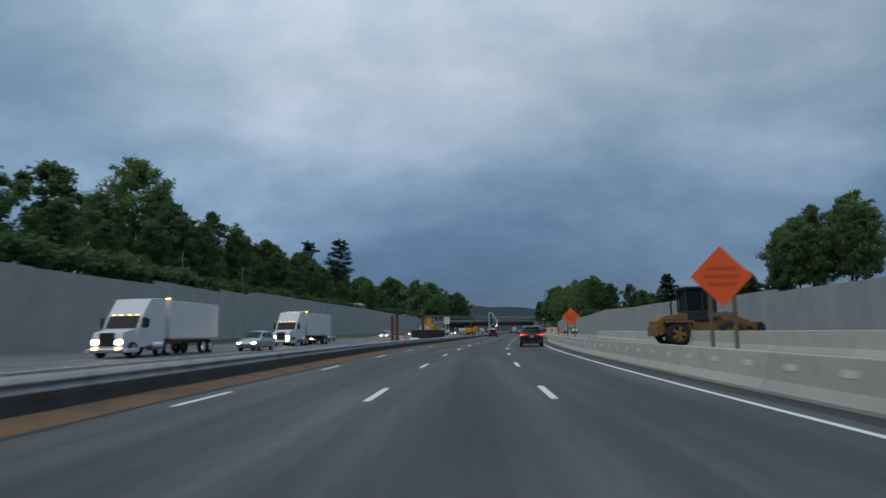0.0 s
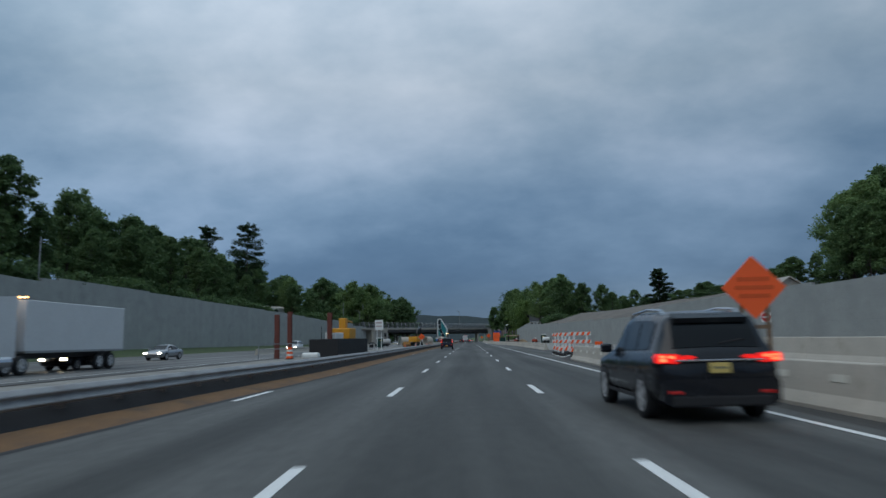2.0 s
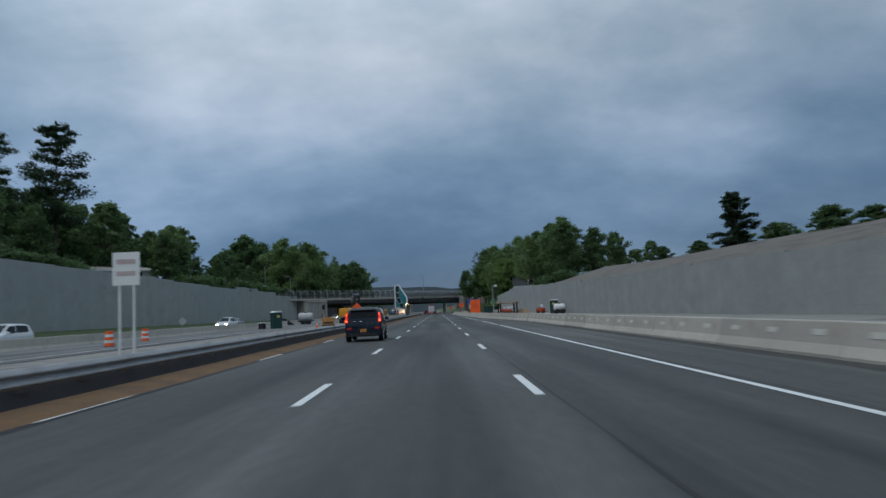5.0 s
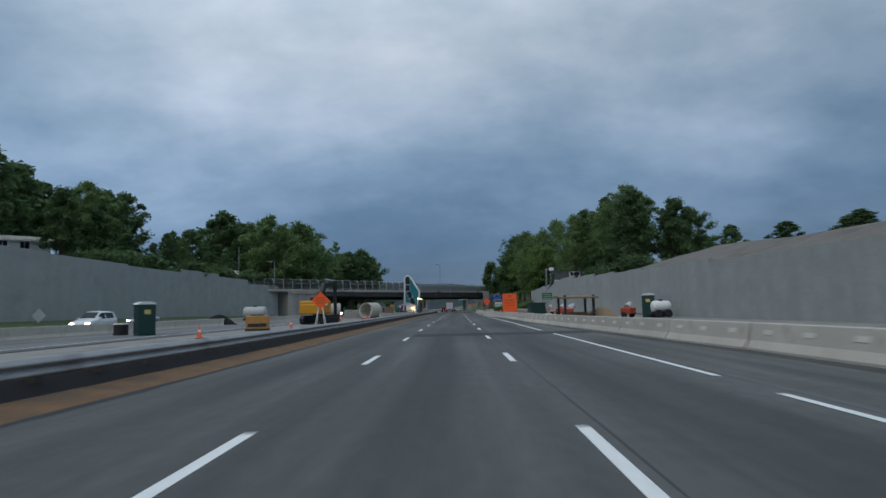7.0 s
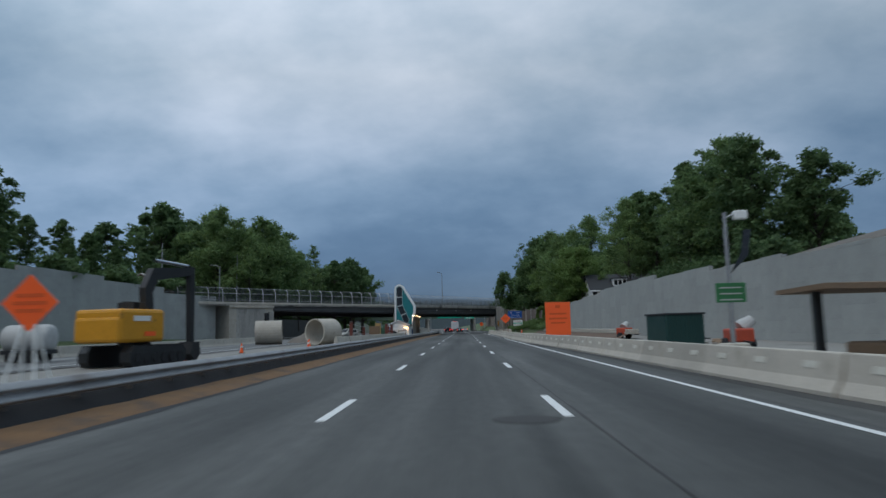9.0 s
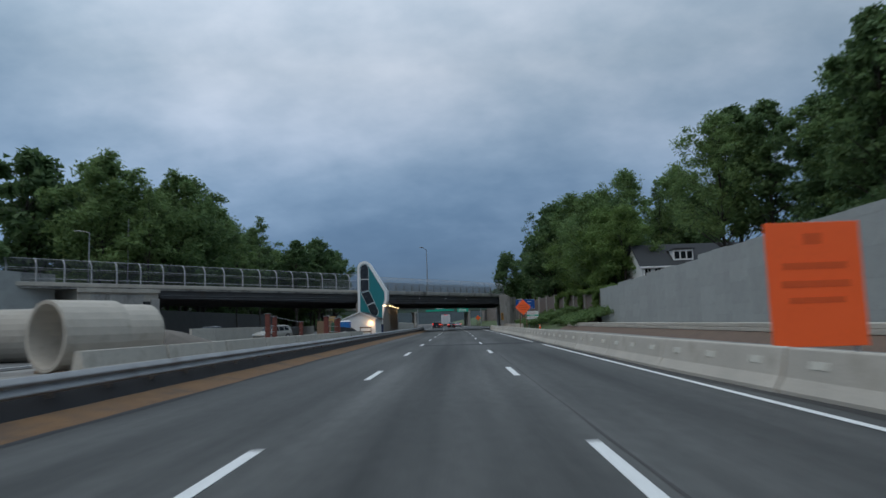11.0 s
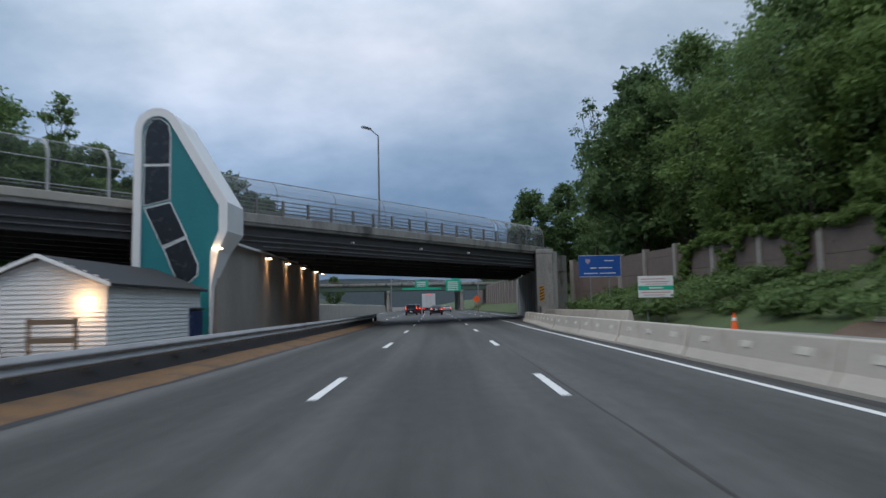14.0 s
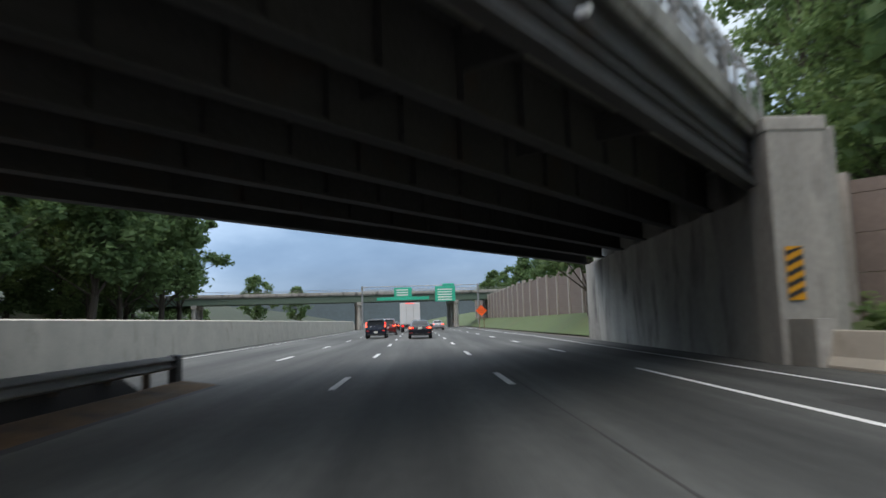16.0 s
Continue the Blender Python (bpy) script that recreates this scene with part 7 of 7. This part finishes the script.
def shoring_frame(spots, label):
    """Thick red steel posts tied by thin pale rails; spots: station, lateral, height."""
    m = place(spots[0][0], spots[0][1], -0.02)
    inv = m.inverted()
    root = thing("shoring_frame", m, label, "shoring frame", "red shoring frames")
    pts = []
    for s, la, h in spots:
        x, y, _ = road_at(s, la)
        p = inv @ Vector((x, y, -0.02))
        pts.append((p, h))
        g = Geo().box(p.x - 0.2, p.x + 0.2, p.y - 0.2, p.y + 0.2, 0.0, h, 0.02)
        for z in (0.5, 1.1, 1.7):
            g.box(p.x - 0.23, p.x + 0.23, p.y - 0.23, p.y + 0.23, z, z + 0.08)
        g.part("post", RED_STEEL, root)
        Geo().box(p.x - 0.26, p.x + 0.26, p.y - 0.26, p.y + 0.26, h, h + 0.04).part("cap_plate", STEEL, root)
    for (p, h), (q, k) in zip(pts[:-1], pts[1:]):
        for f in (0.97, 0.62, 0.4):
            Geo().tube((p.x, p.y, h * f), (q.x, q.y, k * f), 0.03, n=6).part("rail", STEEL, root)


shoring_frame(((295.4, -17.0, 2.69), (302.5, -18.3, 2.57), (309.5, -17.2, 2.0)), "thick red steel posts tied by thin pale rails")
shoring_frame(((295.4, -11.6, 2.29), (299.1, -11.2, 2.16)), "pair of thick red steel posts behind the barrier")
for s, la, h in ((305.0, -12.4, 2.0),):
    root = thing("steel_pile", place(s, la, -0.02), "short upright rust red steel pile", "steel pile", "steel piles")
    Geo().box(-0.2, 0.2, -0.2, 0.2, -0.1, h, 0.02).part("section", RED_STEEL, root)


def lump(a, b, c, slab=False):
    """A broken lump: a rough faceted block, or a flat board."""
    if slab:
        return Geo().box(-a * 1.6, a * 1.6, -b * 0.5, b * 0.5, -c * 0.3, c * 0.3, 0.02)
    bm = bmesh.new()
    bmesh.ops.create_icosphere(bm, subdivisions=2, radius=1.0)
    for v in bm.verts:
        k = random.uniform(0.72, 1.12) / max(abs(v.co.x), abs(v.co.y), abs(v.co.z)) ** 0.6
        v.co = Vector((v.co.x * a * k, v.co.y * b * k, v.co.z * c * k))
    bm.verts.index_update()
    g = Geo().add([v.co[:] for v in bm.verts], [[v.index for v in f.verts] for f in bm.faces])
    bm.free()
    return g


def rubble(m, n, spread, label, mats, size=0.5):
    root = thing("debris_heap", m, label, "debris")
    for k in range(n):
        mm = mats[k % len(mats)]
        a, b, c = (random.uniform(0.3, 1.2) * size for _ in range(3))
        o = lump(a, b, c * 0.5, k % 3 == 0).part("chunk", mm, root)
        o.matrix_local = pose(random.uniform(-spread, spread), random.uniform(-spread * 1.6, spread * 1.6), c * 0.45, random.uniform(-20, 20), random.uniform(-20, 20), random.uniform(0, 180))


rubble(place(305.5, -12.4), 30, 1.7, "heap of mixed construction debris", (CONCRETE, EARTH, CONCRETE, WOOD, CONCRETE, DARK_METAL), 0.5)
rubble(place(312.0, -12.3), 40, 1.7, "heap of pale broken concrete, timber and tarpaulin", (CONCRETE, WOOD, CONCRETE, CLOTH, CONCRETE), 0.55)
rubble(place(228, 13.5), 10, 1.2, "scattered concrete and timber offcuts", (CONCRETE, WOOD, EARTH), 0.35)
rubble(place(98, 18.5), 10, 1.8, "scattered concrete blocks and materials by the wall", (CONCRETE, CLOTH, WOOD), 0.5)


def heap(m, r, h, material, label):
    n, vs, fs = 20, [(0, 0, h)], []
    for k, (f, z) in enumerate(((0.35, 0.8), (0.7, 0.4), (1.0, -0.05))):
        vs += [(r * f * math.cos(2 * math.pi * i / n) * random.uniform(0.85, 1.15), r * f * math.sin(2 * math.pi * i / n) * random.uniform(0.85, 1.15), h * z * random.uniform(0.9, 1.1) if z > 0 else z) for i in range(n)]
    fs += [(0, 1 + i, 1 + (i + 1) % n) for i in range(n)]
    for k in range(2):
        fs += [(1 + k * n + i, 1 + (k + 1) * n + i, 1 + (k + 1) * n + (i + 1) % n, 1 + k * n + (i + 1) % n) for i in range(n)]
    tagged(obj("spoil_mound", vs, fs, material, m=m, smooth=True), label, "mound")


heap(place(276, -18.0, -0.02), 4.0, 1.5, EARTH, "low dark mound of earth in the work zone")
heap(place(208, 13.2, 0.0), 1.7, 1.15, mat("tan_soil", (0.25, 0.17, 0.10), 0.95, vary=0.3, scale=1.2, fine=9, bump=0.8), "pale brown heap of soil behind the barrier")
heap(place(226, -27.0, -0.0), 2.1, 1.3, mat("black_tarp", (0.012, 0.013, 0.015), 0.9, spec=0.2), "low mound under a black tarpaulin")


root = thing("site_generator", place(200.5, -15.0, -0.02, 12), "orange tan site generator box standing on the gravel", "generator")
Geo().box(-0.85, 0.85, -0.6, 0.6, 0.12, 1.15, 0.06).part("housing", mat("tan_orange_paint", (0.45, 0.22, 0.06), 0.6, vary=0.2), root)
Geo().box(-0.9, 0.9, -0.65, 0.65, 0.0, 0.14, 0.02).part("skid", DARK_METAL, root)
Geo().box(-0.7, 0.7, -0.612, -0.598, 0.3, 0.55).part("side_panel", DARK_METAL, root)
Geo().box(-0.5, 0.5, -0.35, 0.35, 1.15, 1.25, 0.03).part("top_cover", DARK_METAL, root)
root = thing("black_drum", place(194.3, -22.6, -0.02), "low black drum with a pale rim on the gravel", "drum")
Geo().tube((0, 0, 0), (0, 0, 0.8), 0.48, 0.46, 18).part("body", DARK, root)
Geo().tube((0, 0, 0.8), (0, 0, 0.86), 0.49, 0.47, 18).part("rim", SIGN_WHITE, root, "pale rim")


def blue_drum(m):
    root = thing("blue_barrel", m, "tall blue plastic barrel with white lid", "barrel")
    Geo().tube((0, 0, 0), (0, 0, 1.9), 0.68, 0.74, 20).part("body", BLUE_PLASTIC, root)
    Geo().tube((0, 0, 1.9), (0, 0, 2.05), 0.76, 0.5, 20).part("lid", SIGN_WHITE, root, "white domed lid")


blue_drum(place(320.4, -14.0))
root = thing("site_bin", place(329.6, -10.6), "dark blue covered bin beside the tower", "bin")
Geo().box(-0.5, 0.5, -0.5, 0.5, 0.0, 1.35, 0.06).part("bin_body", mat("navy_plastic", (0.012, 0.03, 0.10), 0.5, vary=0.15), root)
Geo().box(-0.54, 0.54, -0.54, 0.54, 1.35, 1.45, 0.03).part("lid", DARK_METAL, root)
root = thing("debris_skip", place(315.9, -12.7, 0, 8), "dark sloping steel debris skip", "skip")
Geo().prism([(-1.2, 1.18), (-1.05, 0.2), (-0.7, 0.0), (1.0, 0.0), (1.25, 0.3), (0.1, 1.12), (-0.7, 1.2)], -0.8, 0.7, "y").part("skip_body", DARK_METAL, root)
Geo().box(-1.25, -0.65, -0.85, 0.75, 1.16, 1.24, 0.02).part("rim", DARK, root)
for y in (-0.82, -0.1, 0.66):
    Geo().prism([(0.14, 1.12), (1.27, 0.3), (1.31, 0.34), (0.16, 1.18)], y, y + 0.06, "y").part("rib", DARK, root)
root = thing("covered_bundle", place(315.4, -14.4), "tall bundle under a dark green cover", "bundle")
lump(0.5, 0.5, 1.1).part("cover", mat("green_tarp", (0.02, 0.07, 0.04), 0.7, vary=0.3), root, "", pose(0, 0, 1.12))
root = thing("timber_box", place(323.0, -17.0), "brown timber box on the debris", "box")
Geo().box(-1.1, 0.9, -0.5, 0.5, 0.0, 2.1, 0.03).part("box_body", WOOD, root)
root = thing("crate", place(324.6, -16.6), "tan wooden crate on the debris", "crate")
Geo().box(-0.55, 0.55, -0.4, 0.4, 0, 2.7, 0.03).part("crate_body", mat("tan_board", (0.42, 0.27, 0.11), 0.8), root)


def loader(m):
    """Wheel loader; local y runs ahead to the bucket."""
    root = thing("wheel_loader", m, "dusty yellow wheel loader with dark cab parked behind the barrier", "loader")
    Geo().prism([(-3.0, 0.75), (-1.2, 0.75), (-1.2, 1.95), (-2.7, 1.8), (-3.0, 1.5)], -0.95, 0.95, "x").part("engine_cover", LOADER_YELLOW, root)
    for k in range(5):
        Geo().box(0.95, 0.965, -2.6 + k * 0.25, -2.45 + k * 0.25, 1.1, 1.6).part("vent_slat", DARK_METAL, root)
    Geo().box(-1.0, 1.0, -3.12, -2.98, 0.6, 1.2, 0.05).part("counterweight", LOADER_YELLOW, root)
    Geo().prism([(-1.2, 0.75), (1.6, 0.75), (1.7, 1.25), (0.7, 1.5), (-1.2, 1.5)], -0.6, 0.6, "x").part("chassis", LOADER_YELLOW, root)
    Geo().box(-0.75, 0.75, -1.2, 0.65, 1.5, 2.1, 0.06).part("cab_base", DARK_METAL, root)
    Geo().box(-0.7, 0.7, -1.12, 0.58, 2.1, 3.4, 0.04).part("cab_glazing", GLASS, root, "dark cab glazing")
    for x in (-0.74, 0.74):
        for y in (-1.18, -0.2, 0.62):
            Geo().box(x - 0.05, x + 0.05, y - 0.05, y + 0.05, 2.05, 3.45).part("cab_post", DARK_METAL, root)
    Geo().box(-0.88, 0.88, -1.32, 0.8, 3.42, 3.58, 0.06).part("cab_roof", DARK_METAL, root)
    Geo().tube((-0.5, -1.7, 1.8), (-0.5, -1.7, 2.8), 0.06, n=8).part("exhaust", DARK_METAL, root)
    for sx in (-1, 1):
        Geo().prism([(0.8, 1.9), (1.2, 2.05), (3.1, 1.2), (3.2, 0.8), (2.9, 0.8), (2.7, 1.1), (0.9, 1.6)], sx * 0.65 - 0.1, sx * 0.65 + 0.1, "x").part("lift_arm", LOADER_YELLOW, root)
        Geo().tube((sx * 0.5, 0.8, 1.2), (sx * 0.5, 2.5, 1.25), 0.07, n=8).part("cylinder", CHROME, root)
        Geo().prism([(-2.7, 1.4), (-1.1, 1.4), (-1.0, 1.2), (-0.95, 1.3), (-1.05, 1.52), (-2.75, 1.52)], sx * 1.15 - 0.25, sx * 1.15 + 0.25, "x").part("fender", LOADER_YELLOW, root)
        for y in (-1.9, 1.3):
            wheel(root, sx * 1.1, y, 0.72, 0.5, sx, LOADER_YELLOW)
    Geo().prism([(3.0, 0.25), (4.1, 0.2), (4.2, 0.28), (3.35, 0.6), (3.25, 1.2), (3.05, 1.35)], -1.3, 1.3, "x").part("bucket", DARK_METAL, root, "worn steel bucket")


LOADER_YELLOW = mat("dusty_loader_yellow", (0.24, 0.125, 0.028), 0.65, vary=0.25, scale=2, fine=15, bump=0.05, stain=(0.12, 0.08, 0.04), stain_at=0.52, stain_scale=1.5)
loader(place(30.5, 12.2, 0.37, -86) @ Matrix.Diagonal((0.87, 0.87, 0.87, 1.0)))


# ---- poles, houses ----
def pole(m, h, label, arm=0.0):
    root = thing("lamp_pole" if arm else "utility_pole", m, label, "lamp post" if arm else "pole", "poles above the wall")
    Geo().tube((0, 0, 0), (0, 0, h), 0.11, 0.07, 8).part("shaft", STEEL, root)
    if arm:
        Geo().tube((0, 0, h), (-arm, 0, h + 0.25), 0.04, n=6).part("arm", STEEL, root)
        Geo().box(-arm - 0.7, -arm + 0.05, -0.12, 0.12, h + 0.18, h + 0.32, 0.04).part("lamp_head", STEEL, root)


pole(place(327.2, -45.6, 4.0), 13.4, "tall thin pale pole beyond the bridge")
pole(place(316.4, -45.3, 4.0), 10.0, "pale lamp post with a short arm", 1.2)
pole(place(300, -49.0, 6.5), 10.0, "thin pale pole above the wall")
for s, la in ((88, -47.0), (112, -48.0)):
    pole(place(s, la, 7.5), 6.5, "weathered grey utility pole above the wall")


def house(m, w, l, h, rise, wall_mat, roof_mat, label, windows=(), dormers=(), overhang=0.35):
    """Gable at local y = 0 towards the viewer; ridge along y."""
    root = thing("house", m, label, "house")
    Geo().prism([(-w, 0), (w, 0), (w, h), (0, h + rise - 0.05), (-w, h)], 0, l, "y").part("wall", wall_mat, root)
    for sx in (-1, 1):
        a, b = (sx * (w + overhang), h - rise * overhang / w), (0, h + rise)
        Geo().prism([a, b, (b[0], b[1] + 0.16), (a[0], a[1] + 0.16)], -overhang, l + overhang, "y").part("roof", roof_mat, root)
        Geo().box(min(sx * (w + overhang), sx * (w + overhang + 0.12)), max(sx * (w + overhang), sx * (w + overhang + 0.12)), -overhang, l + overhang, h - rise * overhang / w - 0.1, h - rise * overhang / w + 0.1).part("gutter", WHITE, root)
    for face, u, z, ww, hh in windows:
        if face == "front":
            mm = pose(u, -0.02, z)
        elif face == "right":
            mm = pose(w + 0.02, u, z, 0, 0, 90)
        else:
            mm = pose(-w - 0.02, u, z, 0, 0, -90)
        win = Geo().box(-ww / 2 - 0.09, ww / 2 + 0.09, -0.03, 0.03, -0.09, hh + 0.09, 0.01).part("window", WHITE, root, "white framed window")
        win.matrix_local = mm
        Geo().box(-ww / 2, ww / 2, -0.045, -0.028, 0, hh).part("pane", GLASS, win)
        Geo().box(-0.025, 0.025, -0.055, -0.04, 0, hh).part("mullion", WHITE, win)
    for y, z in dormers:
        gx = -w * 0.5
        Geo().box(gx - 1.5, gx + 0.9, y - 1.35, y + 1.35, z, z + 1.55, 0.02).part("dormer", WHITE, root, "white dormer")
        for k in (-0.85, 0.0, 0.85):
            Geo().box(gx - 1.53, gx - 1.49, y + k - 0.33, y + k + 0.33, z + 0.3, z + 1.3).part("dormer_window", GLASS, root)
        Geo().prism([(y - 1.6, z + 1.55), (y + 1.6, z + 1.55), (y + 1.4, z + 1.75), (y - 1.4, z + 1.75)], gx - 1.7, gx + 1.4, "x").part("dormer_roof", ROOF, root)


house(place(329.2, 40.1, 5.0, 90), 4.4, 14.5, 3.2, 3.1, HOUSE_WHITE, ROOF, "white clapboard house with dark shingle roof above the wall",
      [("side", 1.6 + 1.35 * k, 1.45, 0.8, 1.3) for k in range(10)], ((8.6, 3.75),))
house(place(118, 37.3, 4.5, 0), 3.9, 14.0, 0.4, 2.7, ROOF_PALE, ROOF_PALE, "pale low house with a broad gable roof above the wall", [("front", 0.0, 1.5, 0.7, 0.35)])
house(place(228.8, -63.0, 9.9, -39) @ pose(-3.2, 0, 0), 3.2, 13.0, 1.9, 0.7, HOUSE_WHITE, ROOF_PALE, "low white house above the wall among trees", [("right", 2.0 + 2.6 * k, 0.75, 1.1, 0.9) for k in range(4)])
house(place(292, -48.5, 6.6, 0), 2.3, 8.0, 2.9, 1.2, mat("tan_brick", (0.24, 0.16, 0.12), 0.9), ROOF_PALE, "small brick house above the wall among trees", [("front", 0, 0.7, 1.0, 1.0)])
root = thing("abutment_west", BR @ pose(-58.6, 0.0, 0.0), "pale concrete abutment wall at the bridge's west end", "abutment", kind="structure")
Geo().box(-4.4, 4.3, 0.0, 9.0, -0.2, 6.02, 0.04).part("wall_face", CONCRETE, root)
Geo().box(-4.5, 4.4, -0.24, 0.02, 5.62, 6.04, 0.03).part("ledge", CONCRETE, root)
Geo().box(-3.1, 2.6, -0.05, 0.02, 0.3, 5.45, 0.02).part("inset_panel", CONCRETE_OLD, root)
Geo().box(3.3, 4.3, -0.3, 0.3, -0.2, 5.0, 0.05).part("pier", CONCRETE_OLD, root)
Geo().box(2.5, 3.2, -0.4, 0.0, 3.3, 4.7, 0.05).part("fan_box", DARK_METAL, root)


# ---- noise walls on the east bank ----
def noise_wall(name, pts, tops, label):
    root = thing(name, Matrix.Identity(4), label, "noise wall", kind="structure")
    for (s0, l0), (s1, l1), tp in zip(pts[:-1], pts[1:], tops):
        a, b = Vector((*road_at(s0, l0)[:2], 0)), Vector((*road_at(s1, l1)[:2], 0))
        d = b - a
        n = max(1, round(d.length / 5.4))
        ang = math.degrees(math.atan2(d.y, d.x))
        for k in range(n + 1):
            p = a + d * k / n
            Geo().box(-0.22, 0.22, -0.24, 0.24, -0.3, tp + 0.25, 0.02).part("post", NOISE_POST, root, "", pose(p.x, p.y, 0, 0, 0, ang))
            if k < n:
                c = a + d * (k + 0.5) / n
                L = d.length / n
                for z in np.arange(0, tp - 0.1, 1.2):
                    Geo().box(-L / 2 + 0.2, L / 2 - 0.2, -0.08, 0.08, float(z), min(tp, float(z) + 1.185), 0.01).part("panel", NOISE_WALL, root, "", pose(c.x, c.y, 0, 0, 0, ang))


noise_wall("wall_noise_near", [(366, 13.0), (362, 16.5), (326, 21.5)], [5.2, 5.4], "brown block noise wall with pale concrete posts")
noise_wall("wall_noise_far", [(388, 16.0), (440, 15), (520, 16)], [6.2, 6.4], "brown block noise wall with pale posts beyond the bridge")


# ---- shrubs and ivy ----
def shrubs(name, spots, size, material, label):
    root = thing(name, Matrix.Identity(4), label, "shrubs", kind="stuff")
    cl = []
    for s, la, z, r in spots:
        x, y, _ = road_at(s, la)
        for _ in range(3):
            cl.append((x + random.uniform(-r, r) * 0.6, y + random.uniform(-r, r) * 0.6, z + r * random.uniform(0.3, 0.7), r * random.uniform(0.5, 0.8), int(85 * max(1.0, r))))
    o = leafy(cl, size, material, "foliage", root)
    tagged(o, kind="stuff")


random.seed(31)
shrubs("bank_shrubs", [(s + random.uniform(-1, 1), 11.9 + (s < 338) * 3.0 + 7.5 * u, 0.4 + 2.1 * u + random.uniform(0, 0.3), random.uniform(0.5, 1.0)) for s in np.arange(318, 365, 0.135) for u in (random.random(),)], 0.22, LEAF_A, "low green shrubs and weeds on the bank")
WALL_LAT = interp([326, 362], [21.5, 16.5])
shrubs("ivy", [(st, WALL_LAT(st) - 0.25, z, r) for st in np.arange(323, 349, 0.2) for z, r in ((random.uniform(4.9, 5.5), random.uniform(0.25, 0.5)),)]
       + [(c + random.uniform(-w, w) * (0.35 + 0.65 * f), WALL_LAT(c) - 0.3, 2.0 + 3.2 * f, random.uniform(0.2, 0.4)) for c, w in ((350.0, 1.0), (344.6, 2.0), (338.0, 1.4), (331.5, 2.0), (326.0, 2.0)) for f in np.linspace(0, 1, 34)], 0.17, LEAF_C, "green ivy hanging over the noise wall in curtains")
shrubs("west_undergrowth", [(s + random.uniform(-2, 2), L_LAT(s) - random.uniform(1.5, 9.0), 7.8 + random.uniform(0, 1.2), random.uniform(1.4, 2.6)) for s in np.arange(-50, 300, 1.5) if not 200 < s < 238], 0.5, LEAF_B, "dark dense undergrowth along the wall's top")
shrubs("east_undergrowth", [(s + random.uniform(-2, 2), R_LAT(s) + random.uniform(6, 14.0), 5.8 + random.uniform(0, 1.2), random.uniform(1.2, 2.4)) for s in np.arange(250, 296, 1.5)], 0.42, LEAF_B, "dark dense undergrowth above the wall")
shrubs("far_east_undergrowth", [(s + random.uniform(-2, 2), random.uniform(WALL_LAT(s) + 3.4, 29), 2.0 + random.uniform(0, 3), random.uniform(1.2, 2.4)) for s in np.arange(327, 480, 1.1)], 0.34, LEAF_A, "dense undergrowth on the bank")
shrubs("far_west_undergrowth", [(s + random.uniform(-2, 2), random.uniform(-60, -48), 1.0 + random.uniform(0, 5), random.uniform(1.5, 3.0)) for s in np.arange(325, 520, 1.6)], 0.5, LEAF_B, "dense undergrowth beyond the bridge")
